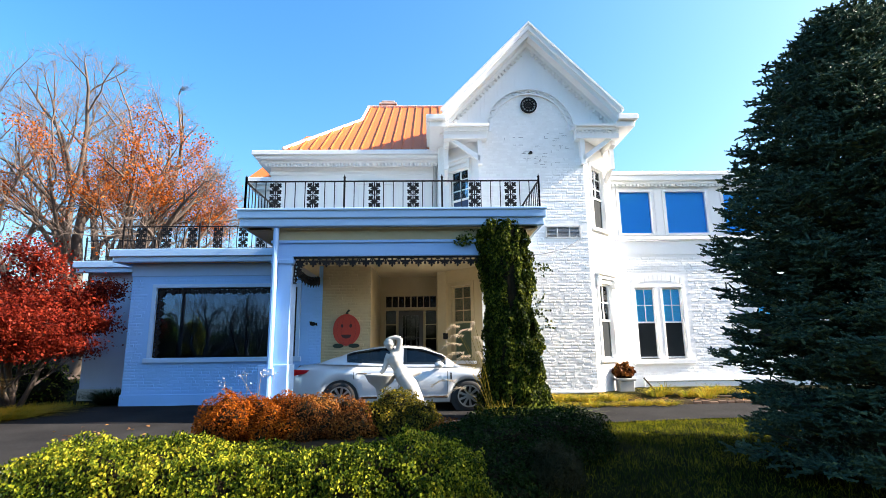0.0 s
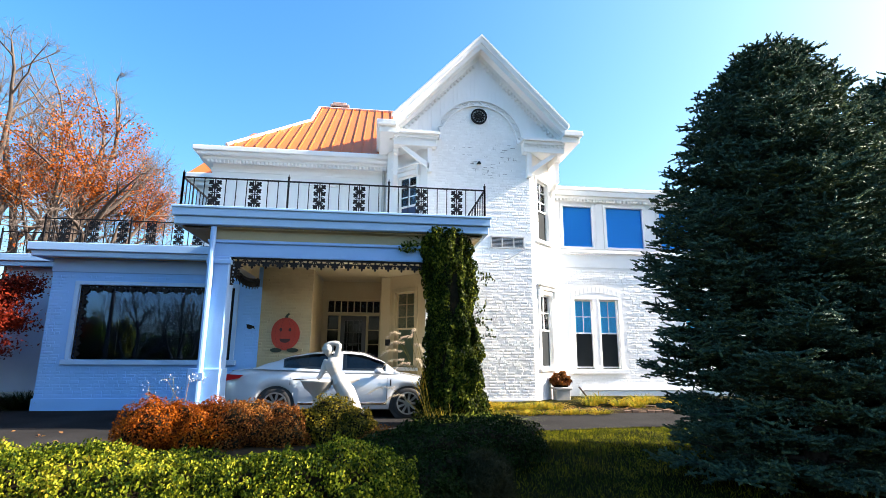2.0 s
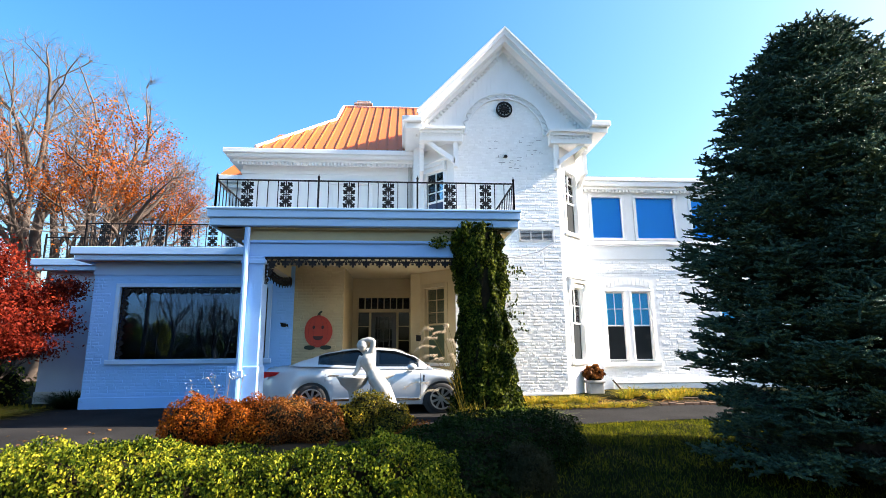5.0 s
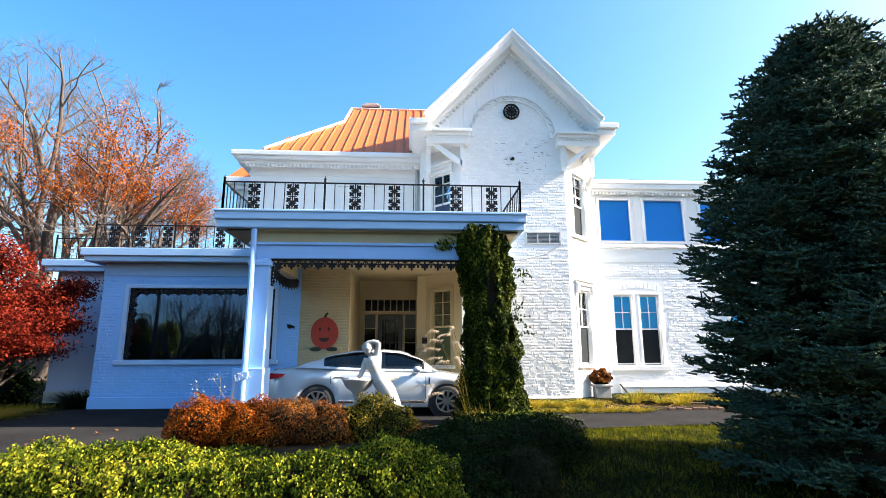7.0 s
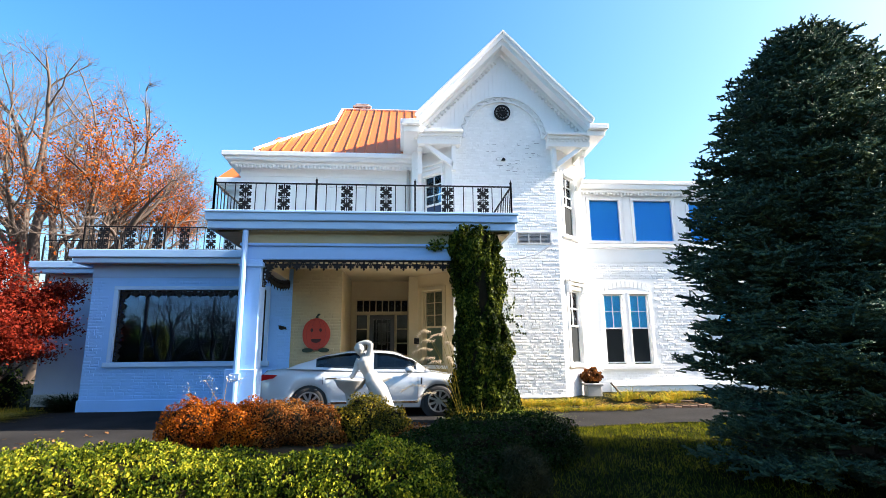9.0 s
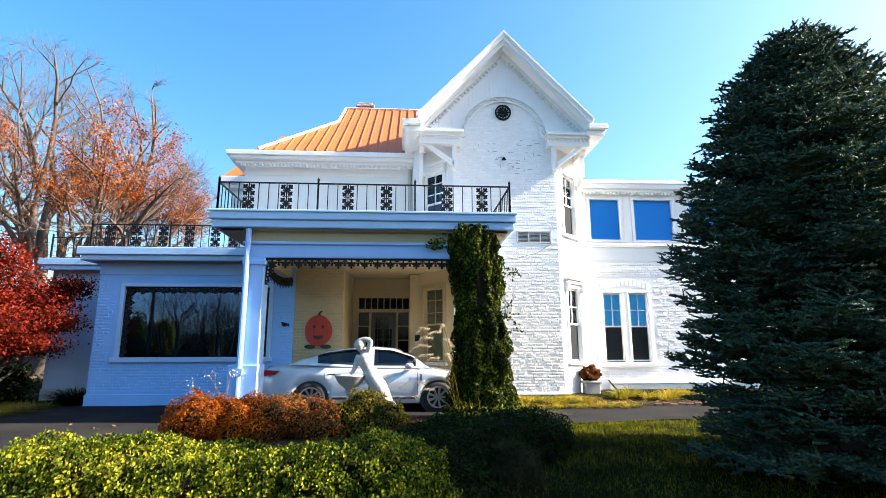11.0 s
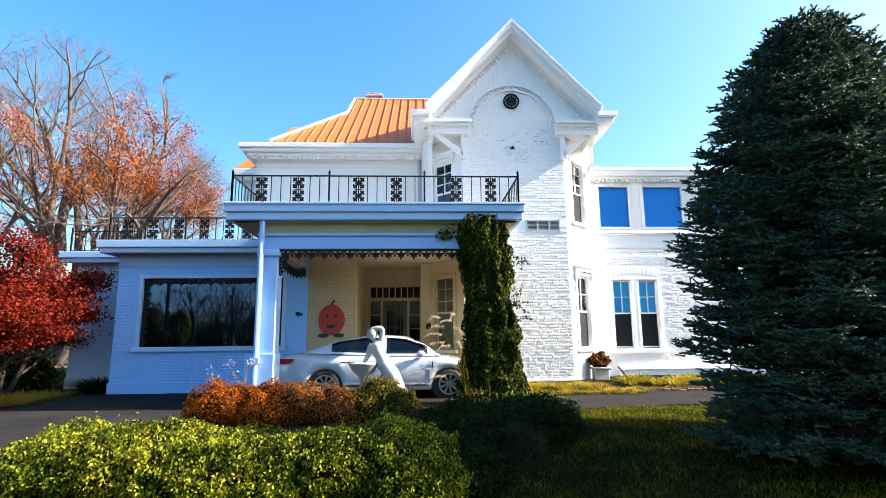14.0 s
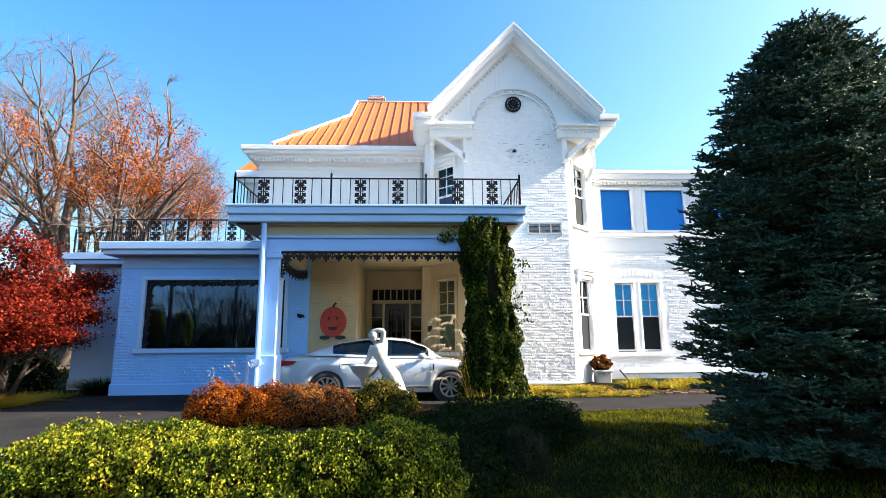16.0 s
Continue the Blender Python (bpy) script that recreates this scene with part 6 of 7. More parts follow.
    F = np.arange(len(V)).reshape(-1, 3)
    fast("needle_mass", V, F, NEEDLE, th)["kind"] = "stuff"
    # the shoots' own bodies
    T = np.array([(0.012, 0, -0.5), (-0.006, 0.011, -0.5), (-0.006, -0.011, -0.5), (0, 0, 0.55)])
    V = P[:, None, :] + T[None, :, 0:1] * 1.7 * A[:, None, :] + T[None, :, 1:2] * 1.7 * B[:, None, :] + T[None, :, 2:3] * (L * 1.0)[:, None, :] * D[:, None, :]
    F = (np.array([(0, 1, 3), (1, 2, 3), (2, 0, 3)])[None] + (np.arange(n) * 4)[:, None, None]).reshape(-1, 3)
    fast("shoot_mass", V.reshape(-1, 3), F, NEEDLE, th)["kind"] = "stuff"
    return th


spruce("spruce_tree", 5.85, 6.85, 6.25, 2.05, 41, "large dark blue-green spruce with drooping lower branches")
spruce("spruce_tree", 7.9, 6.9, 5.9, 1.75, 42, "dark green spruce growing behind the larger one", n_whorls=18, twigs=0.6)

# ---------------------------------------------------------------- trees
def leaf_spray(rng, tips, keep, per, spread, size, shape=KITE):
    C = []
    for p, d in tips:
        if keep(p):
            C.append(np.array(p) + spread * rng.normal(size=(per, 3)))
    C = np.concatenate(C)
    return leaves(C, rng.normal(size=(len(C), 3)), size, shape, rng)


def broad_tree(name, x, y, stems, depth, seed, label, leaf_keep, per, size, wood=BARK_PALE, leaf=ORANGE_LEAF, spread=0.22, kids=(3, 3, 3, 4), ratio=0.62, fork=0.75, lift=0.05, group="", z0=0.0, wander=0.13, thin=0.006, inside=None, twig=0.0, flat=1.0):
    rng = np.random.default_rng(seed)
    th = empty(name, (x, y, z0), label, "tree", group)
    wd, tips = Wood(5), []
    for (dx, dy, dz), L, r in stems:
        v = np.array((dx, dy, dz), dtype=float)
        grow(wd, rng, (x + 0.3 * dx, y, z0 - 0.1), v / np.linalg.norm(v), L, r, depth, tips, wander, lift, kids, ratio, fork, 0.28, thin, inside, twig)
    wd.make("trunk", wood, th)
    V, F = leaf_spray(rng, tips, lambda p: leaf_keep(p, rng), per, np.array((spread, spread, spread * flat)), size)
    fast("crown", V, F, leaf, th)
    return th


# leafy parts of the big oak's crown: middle x and z, half width and half height
OAK_LEAFY = [(-26.6, 12.0, 1.9, 1.2), (-27.2, 8.8, 2.6, 1.3), (-24.0, 7.2, 2.4, 1.3), (-21.5, 5.6, 2.2, 1.4), (-22.8, 9.4, 2.2, 0.8),
             (-17.6, 11.0, 0.9, 1.0), (-15.2, 8.6, 1.4, 1.0), (-12.6, 12.0, 0.9, 1.1), (-12.8, 9.4, 1.3, 1.2), (-18.5, 7.0, 1.2, 1.0)]


def oak_keep(p, rng):
    # the top is bare; leaves hang in patches on the lower and outer limbs
    s = 0.9 + 1.5 * nz(p, 0.6) + 0.25 * rng.normal()
    if p[2] < 13.5 and rng.uniform() < 0.02:
        return True
    return any(((p[0] - cx) / w) ** 2 + ((p[2] - cz) / h) ** 2 < s for cx, cz, w, h in OAK_LEAFY)


def oak_dome(p):
    e = ((p[0] + 19.2) / 9.3) ** 2 + ((p[1] - 27.0) / 8.0) ** 2 + ((p[2] - 5.5) / 11.3) ** 2
    return e < 1.0 + 0.16 * nz(p, 0.35)


OAK = [((-0.08, 0, 1), 11.0, 0.40), ((0.14, 0.1, 1), 10.8, 0.38), ((-0.32, 0.1, 1), 10.4, 0.30), ((0.36, -0.1, 1), 9.8, 0.28), ((0.02, 0.3, 1), 10.4, 0.3),
       ((-0.62, -0.1, 1), 9.8, 0.28), ((-1.0, 0.1, 0.8), 9.6, 0.26), ((-1.35, -0.1, 0.55), 8.8, 0.24), ((0.72, 0.1, 0.85), 8.4, 0.24)]
broad_tree("oak_tree", -18.0, 27.0, OAK, 4, 51, "tall nearly bare oak with some orange leaves", oak_keep, 24, 0.12, kids=(3, 3, 4, 5), fork=0.80, ratio=0.56, wander=0.12, lift=0.03, thin=0.011, spread=0.26, group="autumn trees behind the house", inside=oak_dome, twig=0.8)
broad_tree("oak_tree", -10.8, 29.0, [((0.1, 0, 1), 3.2, 0.16), ((-0.5, 0, 1), 2.9, 0.14), ((0.6, 0, 0.8), 2.4, 0.12)], 4, 53, "small oak with orange-brown leaves", lambda p, r: nz(p, 0.6) > 0.05, 10, 0.11, spread=0.22, group="autumn trees behind the house", wood=BARK)

# red maple beside the house
broad_tree("maple_tree", -9.95, 13.35, [((0.1, 0, 1), 2.35, 0.09), ((-0.42, 0.1, 1), 2.1, 0.07), ((0.45, -0.1, 0.95), 2.0, 0.07), ((-0.15, 0.4, 1), 2.1, 0.06), ((0.1, -0.45, 0.95), 1.95, 0.06)], 3, 61,
           "dark red Japanese maple at the corner of the house", lambda p, r: p[2] > 1.25 and nz(p, 1.5) > -0.22, 85, 0.078, wood=BARK_DARK, leaf=RED_LEAF, spread=0.25, flat=0.32, kids=(4, 4, 4), ratio=0.50, fork=0.8, lift=0.0)

# trees across the lawn, behind the viewer: they show only in the window panes
for bx, by, sd in ((-22.1, -24.0, 71), (-18.2, -24.5, 72), (-13.0, -27.0, 74)):
    broad_tree("bare_tree", bx, by, [((0.05, 0, 1), 3.6, 0.26), ((-0.75, 0, 1), 3.9, 0.17), ((0.85, 0, 1), 3.9, 0.17)], 3, sd, "bare spreading tree mirrored in the picture window", lambda p, r: r.uniform() < 0.04, 3, 0.14,
               wood=BARK_DARK, fork=0.8, ratio=0.72, kids=(5, 4, 4), thin=0.03, group="trees across the lawn")
bush("evergreen_clump", [((-29.0, -26.0, 1.6), (2.0, 1.4, 3.2)), ((-27.0, -26.0, 1.2), (1.3, 1.2, 3.6))], 5000, 0.3, VINE_LEAF, "dark evergreens across the lawn", "bush", seed=75)
bush("yellow_tree", [((-25.6, -29.0, 1.8), (1.4, 1.2, 2.4))], 3000, 0.26, YELLOW_LEAF, "small yellowing tree across the lawn", "tree", seed=76, rough=0.35)
wd = Wood(8)
pole = empty("utility_pole", (-24.6, -24.0, -0.4), "dark wooden utility pole across the lawn", "pole")
wd.branch([(-24.6, -24.0, -0.5), (-24.6, -24.0, 4.5), (-24.6, -24.0, 9.0)], 0.19, 0.15, 8)
wd.make("pole_shaft", BARK_DARK, pole)
bush("far_hedgerow", [((-34 + 5.0 * k, -36.0 - 2 * (k % 2), 1.2), (3.6, 2.2, 2.4 + 1.2 * (k % 3 == 0))) for k in range(14)], 12000, 0.4, VINE_LEAF,
     "dark hedgerow across the lawn", "hedge", seed=73)

# shrubs, grasses and woodland beyond the drive on the left
bush("tall_shrub", [((-17.5, 19.0, 0.8), (2.6, 1.6, 1.5)), ((-21.0, 21.0, 1.0), (3.0, 2.0, 2.0))], 5200, 0.16, leaf_material("yellowing shrub leaves", [(0.10, 0.08, 0.02), (0.24, 0.17, 0.04), (0.36, 0.25, 0.08)]),
     "thin yellowing shrubs beyond the driveway", "bush", seed=81, inner=BARK, rough=0.3)
bush("dark_shrub", [((-13.2, 15.4, 0.3), (1.3, 0.9, 1.0)), ((-11.4, 15.8, 0.3), (1.2, 0.8, 0.9)), ((-15.5, 16.0, 0.3), (1.5, 1.0, 1.1))], 6000, 0.09, VINE_LEAF, "dark evergreen shrubs behind the maple", "bush", seed=82)


def grass_clump(name, x, y, n, height, width, mat, label, seed, plumes=0, lean=(0, 0), category="ornamental grass"):
    rng = np.random.default_rng(seed)
    z0 = ground_z(x, y)
    th = empty(name, (x, y, z0), label, category)
    V, F = [], []
    for k in range(n):
        a, r = rng.uniform(0, 2 * math.pi), width * 0.36 * math.sqrt(rng.uniform())
        b = np.array((x + r * math.cos(a), y + r * math.sin(a), z0))
        w = rng.uniform(0.15, 1.0) ** 0.7
        a += rng.normal() * 0.7
        out = np.array((math.cos(a) * w + lean[0], math.sin(a) * w + lean[1], 0))
        h = height * (1.12 - 0.45 * w) * rng.uniform(0.55, 1.05)
        w = 0.008 * max(1.0, height) * rng.uniform(0.7, 1.7)
        s = np.array((-math.sin(a), math.cos(a), 0)) * w
        base = len(V)
        for i, f in enumerate((0, 0.35, 0.7, 1.0)):
            c = b + out * width * (0.25 * f + 0.85 * f * f) + np.array((0, 0, h * (f - 0.42 * f ** 3)))
            V += [c - s * (1 - f * 0.9), c + s * (1 - f * 0.9)]
        F += [(base + 2 * i, base + 2 * i + 1, base + 2 * i + 3, base + 2 * i + 2) for i in range(3)]
    fast("foliage", V, F, mat, th)
    return th


grass_clump("ornamental_grass", -10.15, 11.25, 2600, 1.95, 1.25, STRAW_LEAF, "tall straw-yellow ornamental grass clump", 91)
grass_clump("ornamental_grass", -11.2, 11.3, 2600, 1.95, 1.25, STRAW_LEAF, "tall straw-yellow ornamental grass clump", 92)
grass_clump("ornamental_grass", -12.4, 11.4, 2600, 1.95, 1.25, STRAW_LEAF, "tall straw-yellow ornamental grass clump", 93)
grass_clump("dark_grass_clump", -8.25, 14.6, 900, 0.75, 1.1, MOUND_LEAF, "dark drooping grass clump at the wall's foot", 94)
for k, (gx, gy, s) in enumerate(((-9.3, 11.5, 0.35), (-8.8, 11.9, 0.32), (-9.0, 12.5, 0.35), (-14.0, 11.9, 0.4))):
    grass_clump("low_grass_clump", gx, gy, 420, s, 1.2, LILY_LEAF, "low yellow-green clump at the edge of the driveway", 95 + k)
for k in range(9):
    gx = 2.45 + 0.24 * k
    grass_clump("lily_clump", gx, 12.75 + 0.12 * math.sin(k * 2.1), 130, 0.30 + 0.05 * math.sin(k), 0.5, LILY_LEAF, "yellowing strap-leaved lily clump in the bed", 110 + k)
for k in range(8):
    gx = 5.5 + 0.36 * k
    grass_clump("lily_clump", gx, 13.2 + 0.3 * math.sin(k * 1.7), 110, 0.42 + 0.08 * math.sin(k * 2), 0.55, LILY_LEAF, "yellowing strap-leaved lily clump in the bed", 130 + k)
for k in range(6):
    grass_clump("spider_grass_clump", 1.45 + 0.22 * k, 10.05 + 0.1 * math.cos(k * 2), 150, 0.55, 0.6, leaf_material("bright strap leaves", [(0.05, 0.09, 0.015), (0.14, 0.19, 0.03), (0.30, 0.30, 0.07)]) if k == 0 else bpy.data.materials["bright strap leaves"],
                "bright arching strap-leaved plant below the vine", 150 + k)

for k in range(11):
    grass_clump("lily_clump", 2.5 + 0.29 * k + 0.1 * math.sin(k * 3.1), 12.16 + 0.06 * math.sin(k * 2.7), 90, 0.24 + 0.06 * math.sin(k * 1.9), 0.42, LILY_LEAF, "yellowing strap-leaved lily clump in the bed", 180 + k)

# plumes of pampas grass before the vine
rng = np.random.default_rng(171)
plume = empty("plume_grass", (0.95, 10.15, 0.03), "pampas grass with drooping cream plumes", "ornamental grass")
wd = Wood(4)
V, F, off = [], [], 0
for x, z, dx, hang in ((0.55, 1.72, -0.18, 0.10), (0.76, 1.66, -0.22, 0.14), (0.86, 1.78, -0.05, 0.12), (0.60, 1.55, -0.25, 0.12), (0.55, 1.40, -0.28, 0.10), (0.90, 1.52, 0.12, 0.14), (0.58, 1.24, -0.30, 0.16), (0.72, 1.18, -0.22, 0.14),
                       (0.92, 1.25, 0.08, 0.12), (0.42, 0.75, -0.35, 0.12), (0.62, 0.62, -0.25, 0.14)):
    base = np.array((1.2 + 0.06 * rng.normal(), 10.15 + 0.06 * rng.normal(), 0.03))
    tip = np.array((x, 10.05 + 0.05 * rng.normal(), z))
    end = tip + np.array((dx, 0, -hang))
    mid = (base + tip) / 2 + np.array((0.10, 0, 0.10))
    pts = [(1 - f) ** 2 * base + 2 * f * (1 - f) * mid + f * f * tip for f in np.linspace(0, 1, 7)]
    wd.branch(pts, 0.004, 0.003, 4)
    C = np.array([tip + (end - tip) * f + np.array((0, 0, 0.05 * math.sin(f * math.pi))) for f in rng.uniform(-0.35, 1, 240)])
    C += 0.007 * rng.normal(size=C.shape)
    a, b = leaves(C, rng.normal(size=C.shape), 0.055, BLADE, rng, up=(dx * 6, 0, -hang * 8), jitter=0.4)
    V.append(a), F.append(b + off)
    off += len(a)
wd.make("stalk_cluster", YELLOW_LEAF, plume)
fast("plume_mass", np.concatenate(V), np.concatenate(F), leaf_material("cream plume", [(0.42, 0.32, 0.20), (0.60, 0.50, 0.36), (0.72, 0.63, 0.50)]), plume)
grass_clump("plume_grass_blades", 1.45, 10.2, 90, 0.8, 0.5, YELLOW_LEAF, "long arching blades of the pampas grass", 172)

# ---------------------------------------------------------------- lawn blades and fallen leaves
rng = np.random.default_rng(201)


def scatter(n, x0, x1, y0, y1, ok):
    pts = np.stack([rng.uniform(x0, x1, n), rng.uniform(y0, y1, n)], 1)
    return np.array([(x, y, ground_z(x, y)) for x, y in pts if ok(x, y)])


def on_lawn(x, y):
    if on_drive(x, y) or y > 13.2:
        return False
    if HX0 - 0.2 < x < 0.75 and y > 5.45:
        return False
    return x > 0.2 or y < 6.3


C = np.concatenate([scatter(76000, 0.6, 8.5, 4.2, 10.3, on_lawn), scatter(10000, -7.5, 3.0, 3.6, 6.3, on_lawn), scatter(22000, 2.0, 13.0, 8.4, 10.4, on_lawn)])
a = rng.uniform(0, 2 * math.pi, len(C))
V, F = leaves(C, np.stack([np.cos(a), np.sin(a), 0 * a + 0.1], 1), 0.055, BLADE, rng, up=(0, 0, 1.0), jitter=0.3)
tagged(fast("grass", V, F, GRASS_LEAF), "short green and straw-yellow lawn grass", "grass", kind="stuff")
# Brighter blades paint in the sunlit part of the lawn, fading out near x 1.7.
C = scatter(46000, -7.5, 1.7, 2.4, 5.6, lambda x, y: on_lawn(x, y) and rng.uniform() < smooth(2.4, 4.0, y) * smooth(1.7, 0.9, x))
a = rng.uniform(0, 2 * math.pi, len(C))
V, F = leaves(C, np.stack([np.cos(a), np.sin(a), 0 * a + 0.1], 1), 0.055, BLADE, rng, up=(0, 0, 0.8), jitter=0.4)
tagged(fast("verge_grass", V, F, leaf_material("lawn grass in sunlit straw tones", [(0.04, 0.06, 0.006), (0.20, 0.18, 0.015), (0.45, 0.36, 0.05), (0.62, 0.52, 0.14)], through_light=0.5)),
       "short straw-yellow lawn grass before the hedge, coloured as sunlit", "grass", kind="stuff")
C = np.concatenate([scatter(9000, -20, -8.8, 11.0, 14.5, lambda x, y: y > 11.2)])
V, F = leaves(C, np.tile((0.0, -1.0, 0.1), (len(C), 1)), 0.14, BLADE, rng, up=(0, 0, 1.0), jitter=0.7)
tagged(fast("rough_grass", V, F, LILY_LEAF), "long yellow-green grass beyond the driveway", "grass", kind="stuff")
C = np.concatenate([scatter(900, 4.8, 12.5, 12.2, 14.6, lambda x, y: True), scatter(900, -16, -8.6, 10.7, 12.4, lambda x, y: True), scatter(250, -7, 3.5, 4.2, 5.4, lambda x, y: True), scatter(40, -9, -4, 6.6, 10.5, lambda x, y: True)])
C[:, 2] += 0.035
C[(C[:, 1] > 12.3) & (C[:, 0] > 1.0), 2] = 0.095
V, F = leaves(C, np.tile((0.0, 0.0, 1.0), (len(C), 1)), 0.085, KITE, rng, jitter=0.35)
tagged(fast("fallen_leaves", V, F, FALLEN), "dry brown fallen leaves", "leaves", kind="stuff")

# ---------------------------------------------------------------- stone wall along the driveway
wallx0, wallx1, wy = -12.0, -3.9, 6.36
stone_wall = empty("stone_wall", (-7.5, wy, -0.42), "low grey limestone wall with a pale concrete cap", "wall")
r = random.Random(5)
z = -0.45
row = 0
while z < 0.0:
    h = r.uniform(0.07, 0.11)
    x = wallx0 - r.uniform(0, 0.3)
    while x < wallx1:
        L = r.uniform(0.15, 0.42)
        bm = bmesh.new()
        vs = box(bm, x + 0.014, x + L - 0.014, wy - 0.05 - r.uniform(0, 0.09), wy + 0.16, z + 0.010, min(z + h, 0.03) - 0.010, bevel=0.022)
        for v in bm.verts:
            v.co += Vector((r.uniform(-1, 1), r.uniform(-1, 1), r.uniform(-1, 1))) * 0.016
        part("stone", bm, STONE, stone_wall)
        x += L
    z += h
    row += 1
bm = bmesh.new()
box(bm, wallx0 - 0.3, wallx1 + 0.3, wy - 0.12, wy + 0.26, 0.03, 0.10, bevel=0.02)
bmesh.ops.subdivide_edges(bm, edges=[e for e in bm.edges if e.calc_length() > 3], cuts=40)
for v in bm.verts:
    v.co += Vector((0, 0.012 * nz(v.co, 2.0), 0.010 * nz(v.co, 3.0)))
part("cap", bm, CONCRETE, stone_wall)

# ---------------------------------------------------------------- statue, bird bath, planter, hose
PLASTER = material("white cast stone", (0.40, 0.39, 0.365), 0.65, (0.28, 0.27, 0.24), 5, 60, 0.4, 0.15, 0.4)
bm = bmesh.new()
sy = 9.7


def limb(pts, radii, sides=14):
    tube(bm, [(px, sy + py, pz) for px, py, pz in pts], [q * 1.18 for q in radii], sides)


limb([(-0.655, 0.0, 1.30), (-0.655, -0.02, 1.345), (-0.650, -0.03, 1.40), (-0.645, -0.02, 1.445), (-0.64, 0.0, 1.475)], [0.02, 0.055, 0.068, 0.058, 0.02])
limb([(-0.64, 0.02, 1.34), (-0.60, 0.01, 1.26), (-0.585, 0.0, 1.23)], [0.035, 0.035, 0.05])
limb([(-0.60, 0.0, 1.26), (-0.575, 0.0, 1.20), (-0.545, -0.01, 1.10), (-0.50, 0.0, 1.00), (-0.45, 0.0, 0.92), (-0.40, 0.0, 0.84)], [0.05, 0.105, 0.105, 0.085, 0.115, 0.12])
limb([(-0.44, -0.04, 0.90), (-0.36, -0.07, 0.78), (-0.29, -0.09, 0.66), (-0.26, -0.04, 0.54), (-0.23, 0.0, 0.42)], [0.115, 0.105, 0.085, 0.06, 0.04])
limb([(-0.40, 0.06, 0.86), (-0.33, 0.06, 0.74), (-0.25, 0.04, 0.62), (-0.20, 0.05, 0.50), (-0.17, 0.05, 0.40)], [0.10, 0.095, 0.075, 0.055, 0.035])
limb([(-0.535, 0.02, 1.24), (-0.49, 0.0, 1.33), (-0.465, -0.02, 1.45), (-0.47, -0.02, 1.50)], [0.05, 0.045, 0.04, 0.042])
limb([(-0.465, -0.02, 1.49), (-0.55, -0.02, 1.515), (-0.65, -0.02, 1.50), (-0.71, -0.02, 1.46)], [0.042, 0.038, 0.032, 0.03])
limb([(-0.655, 0.0, 1.23), (-0.70, 0.0, 1.12), (-0.72, -0.02, 1.03), (-0.76, -0.04, 0.95), (-0.80, -0.05, 0.91)], [0.05, 0.045, 0.038, 0.032, 0.028])
limb([(-0.70, 0.0, 1.46), (-0.715, 0.0, 1.42), (-0.70, 0.0, 1.36)], [0.03, 0.04, 0.025])
limb([(-0.47, -0.03, 0.98), (-0.42, -0.08, 0.86), (-0.30, -0.1, 0.70), (-0.22, -0.06, 0.52), (-0.15, -0.03, 0.40)], [0.07, 0.11, 0.125, 0.12, 0.10])
limb([(-0.34, 0.06, 0.90), (-0.22, 0.08, 0.88), (-0.10, 0.08, 0.91)], [0.06, 0.04, 0.02])
limb([(-0.70, 0.02, 1.36), (-0.715, 0.03, 1.41), (-0.69, 0.03, 1.47), (-0.63, 0.03, 1.50), (-0.58, 0.03, 1.44), (-0.59, 0.04, 1.36)], [0.025, 0.035, 0.038, 0.038, 0.032, 0.02])
box(bm, -0.42, 0.0, sy - 0.16, sy + 0.2, 0.02, 0.42)
st = finish("statue", bm, PLASTER, smooth=True)
m = st.modifiers.new("blend", "REMESH")
m.mode, m.voxel_size, m.use_smooth_shade = "VOXEL", 0.013, True
m = st.modifiers.new("soften", "SMOOTH")
m.factor, m.iterations = 0.5, 2
tagged(st, "white cast-stone garden statue of a leaning draped figure", "statue")
bm = bmesh.new()
prof = [(0.02, 0.02), (0.15, 0.02), (0.15, 0.08), (0.07, 0.14), (0.06, 0.55), (0.09, 0.66), (0.20, 0.76), (0.25, 0.86), (0.275, 0.885), (0.25, 0.90), (0.19, 0.84), (0.05, 0.80)]
rings = [[bm.verts.new((-0.80 + q * (1 + 0.06 * math.cos(8 * 2 * math.pi * k / 32) * (z > 0.7)) * math.cos(2 * math.pi * k / 32), sy - 0.02 + q * math.sin(2 * math.pi * k / 32), z)) for k in range(32)] for q, z in prof]
for a, b in zip(rings, rings[1:]):
    for k in range(32):
        bm.faces.new((a[k], a[(k + 1) % 32], b[(k + 1) % 32], b[k]))
bm.faces.new(rings[-1])
tagged(finish("bird_bath", bm, PLASTER, smooth=True), "white shell-edged bird bath before the car", "bird bath")

bush("dry_wreath", [((5.20, 14.45, 0.62), (0.27, 0.2, 0.22))], 900, 0.11, BROWN_LEAF, "dry brown plant in the white planter", "plant", seed=301, inner=CORE_DARK, rough=0.3)
tagged(part("planter", boxes((5.02, 5.42, 14.28, 14.6, 0.08, 0.46), (4.98, 5.46, 14.24, 14.64, 0.40, 0.47), bevel=0.02), PLASTER), "square white stone planter by the tower", "planter")
bm = bmesh.new()
hp = [(5.45 + 0.32 * k, 13.75 - 0.18 * k + 0.15 * math.sin(k * 1.3), 0.115 + (0.4 if k == 0 else 0.0)) for k in range(8)]
tube(bm, hp, 0.022, 8)
tagged(part("garden_hose", bm, material("brown rubber hose", (0.10, 0.06, 0.03), 0.6), None, smooth=True), "brown garden hose lying along the bed", "hose")
bm = bmesh.new()
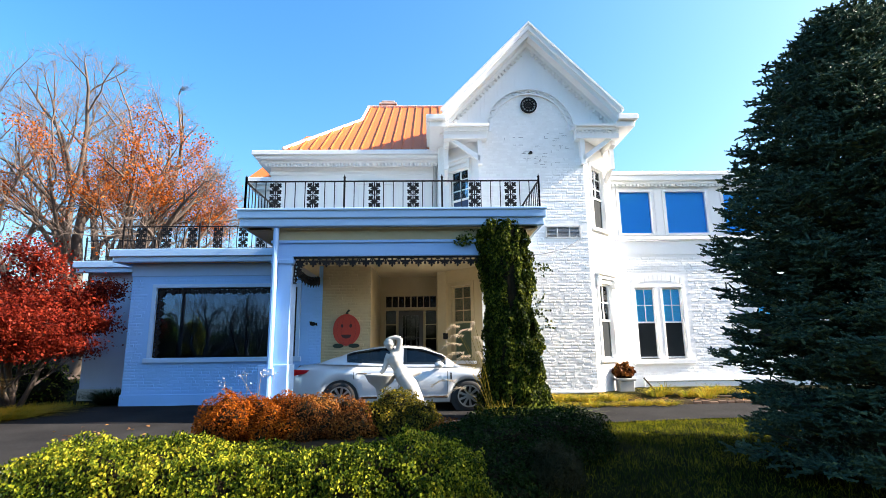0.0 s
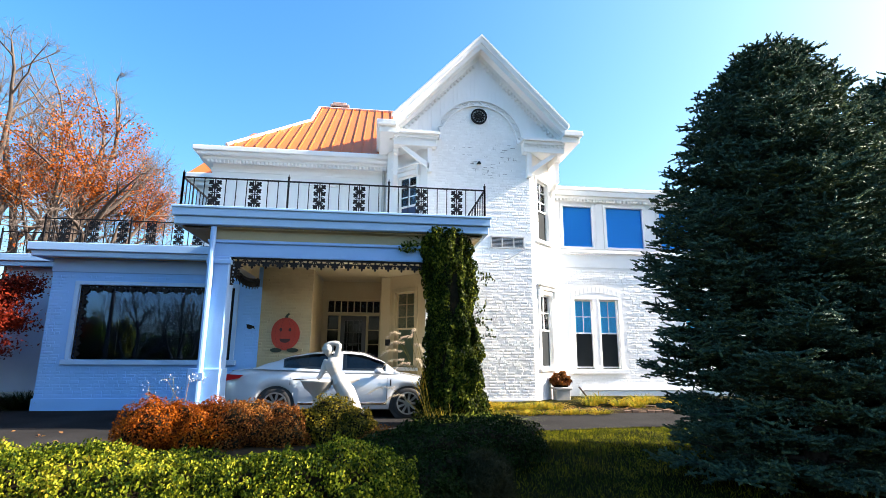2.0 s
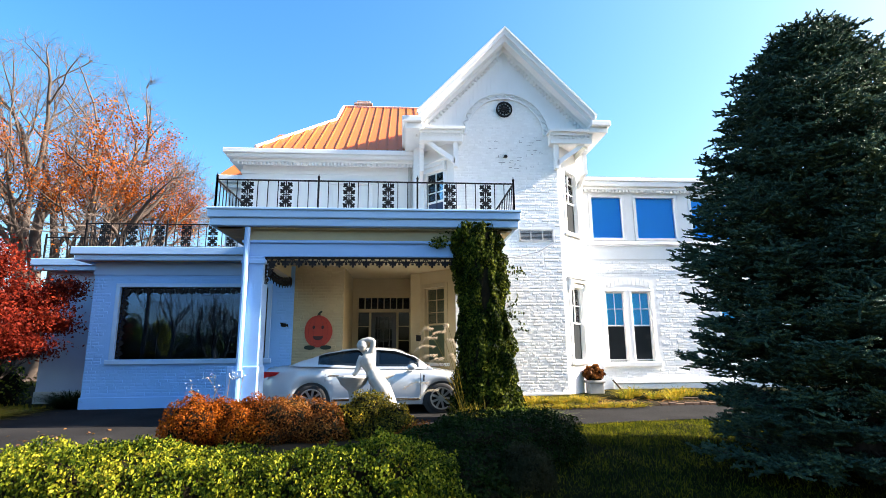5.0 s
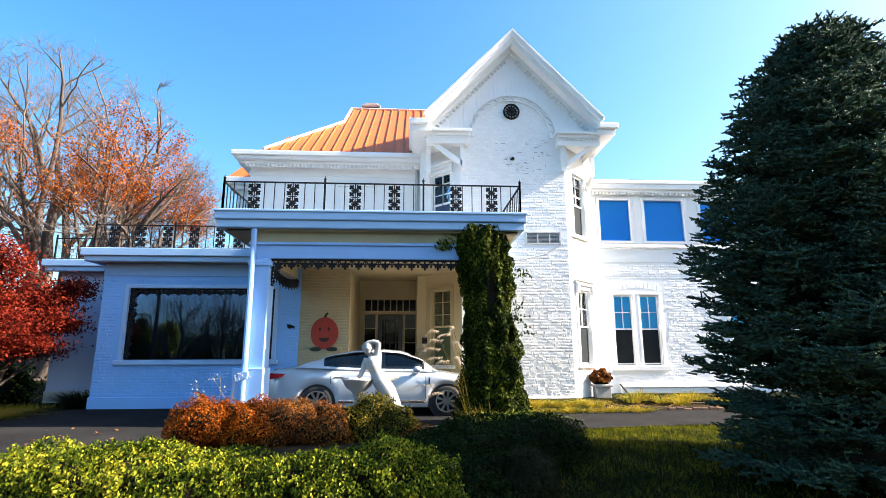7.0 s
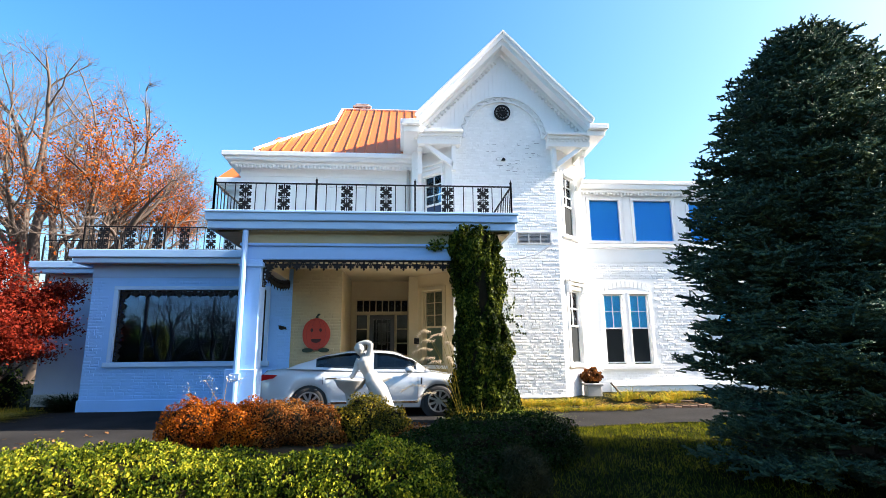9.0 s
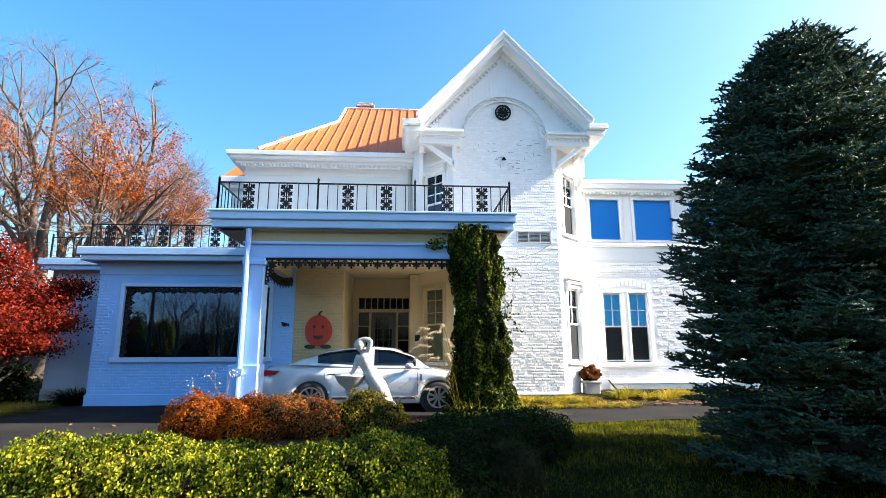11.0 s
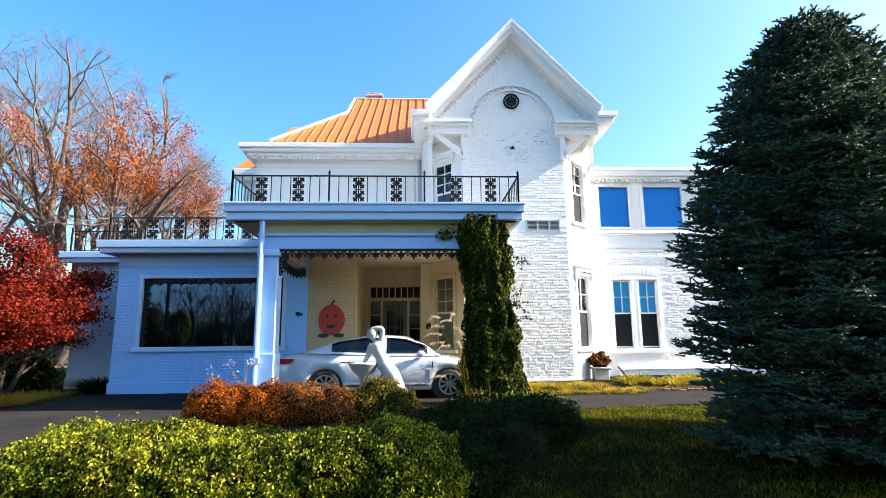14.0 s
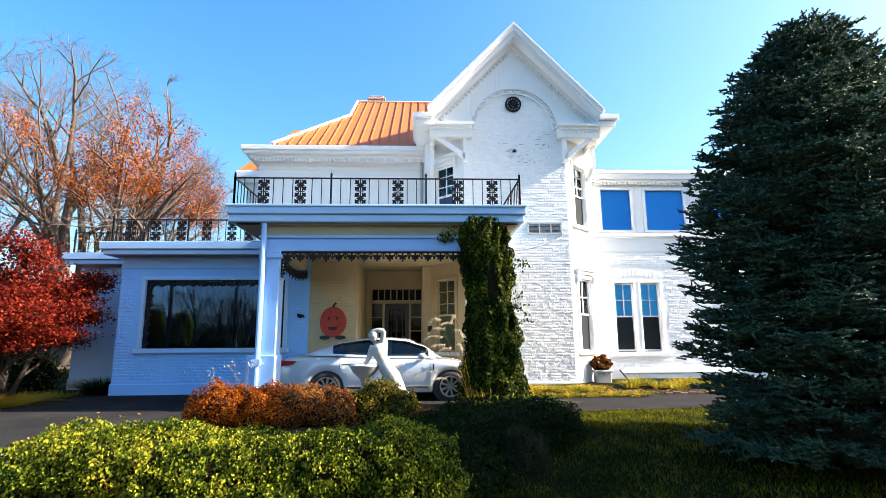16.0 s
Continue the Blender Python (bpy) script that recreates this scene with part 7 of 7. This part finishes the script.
for k in range(40):
    box(bm, 5.9 + 0.19 * k, 6.08 + 0.19 * k, 12.20, 12.27, -0.02, 0.09 + 0.03 * nz((k * 0.7, 0, 0), 1.0), bevel=0.012)
tagged(part("bed_edging", bm, material("weathered brown brick", (0.15, 0.085, 0.05), 0.9, (0.08, 0.05, 0.035), 6, 60, 0.5, 0.3, 0.8, random_tint=0.3, island=True)), "row of dark bricks edging the bed", "edging", kind="structure")
# pale flower stalks before the wing
wd = Wood(4)
V, F, off = [], [], 0
rng = np.random.default_rng(303)
stalk = empty("flower_stalks", (-3.0, 9.1, 0.03), "dry white-flowered stalks behind the barberry", "flowers")
for k in range(7):
    x, h = -3.35 + 0.9 * rng.uniform(), rng.uniform(0.7, 1.02)
    top = np.array((x + 0.1 * rng.normal(), 9.05, h))
    wd.branch([(x, 9.1, 0.03), (x, 9.08, h * 0.6), top], 0.005, 0.003)
    C = top + 0.04 * rng.normal(size=(12, 3))
    a, b = leaves(C, rng.normal(size=C.shape), 0.03, KITE, rng)
    V.append(a), F.append(b + off)
    off += len(a)
wd.make("stalk_cluster", LILY_LEAF, stalk)
fast("blossom", np.concatenate(V), np.concatenate(F), material("pale petals", (0.35, 0.35, 0.32), 0.8), stalk)

# ---------------------------------------------------------------- bricks of the painted walls
def lay(name_wall, ob, M, w, z0, z1, holes, near, seed, mat=None, proud=0.0065, fade=None):
    first, rest = brick_field(M, w, z0, z1, holes, near, proud, seed=seed, fade=fade)
    for it in first:
        a, b, c, d, p, t = it
        key = (round(b - a, 2), round(p, 3))
        if key not in SHARED_BRICKS:
            me = bpy.data.meshes.new("brick")
            me.from_pydata([tuple(v) for v in brick_verts(Matrix.Identity(4), (0, key[0], 0, 0.064, key[1], 0.0))], [], BRICK_FACES)
            me.materials.append(BRICK_PIECE)
            SHARED_BRICKS[key] = me
        o = new("brick", SHARED_BRICKS[key])
        o.parent = ob
        o.matrix_basis = M @ Matrix.Translation((a, 0, c))
    if rest:
        brick_mass("brickwork", M, rest, mat or BRICK_MASS, house)


SHARED_BRICKS = {}
# worn joints where the paint has gone from the tower's brickwork
r = random.Random(9)
bm = bmesh.new()
for cu, cz, n in ((1.02, 6.95, 5), (1.55, 6.62, 9), (2.15, 7.0, 12), (1.9, 6.3, 6), (2.2, 6.5, 5), (1.25, 6.4, 3)):
    for k in range(n):
        u, z = cu + r.uniform(-0.32, 0.32), cz + 0.075 * r.randint(-3, 3)
        if r.random() < 0.7:
            box(bm, u, u + r.uniform(0.05, 0.15), -0.012, -0.007, z, z + 0.008, M=MT)
        else:
            box(bm, u, u + 0.008, -0.012, -0.007, z, z + 0.07, M=MT)
part("worn_joint", bm, material("bare grey mortar", (0.22, 0.21, 0.20), 0.9), house)["kind"] = "stuff"
lay("tower", tower, MT, TW, 0.2, 8.5, [(1.74, 2.77, 4.17, 4.58)], (1.2, 2.95, 3.0, 5.9), 1, fade=7.2)
lay("wing", wingw, MW, WX - x0w, 0.4, 3.98, [shift((LOWW[0] - 0.14, LOWW[1] + 0.14, 0.75, 3.45)), shift((LOW2[0] - 0.14, LOW2[1] + 0.14, 0.75, 3.45))], None, 2)
lay("left", leftw, MLW, SPLIT - LX0, 0.3, 3.2, [(PW[0] - LX0 - 0.16, PW[1] - LX0 + 0.16, 1.0, 3.05)], None, 4, SHADED_BRICK, 0.004)
lay("porch", pumpw, MPW, LX1 - SPLIT, 0.1, 3.45, [], None, 5, CREAM_WALL, 0.006)
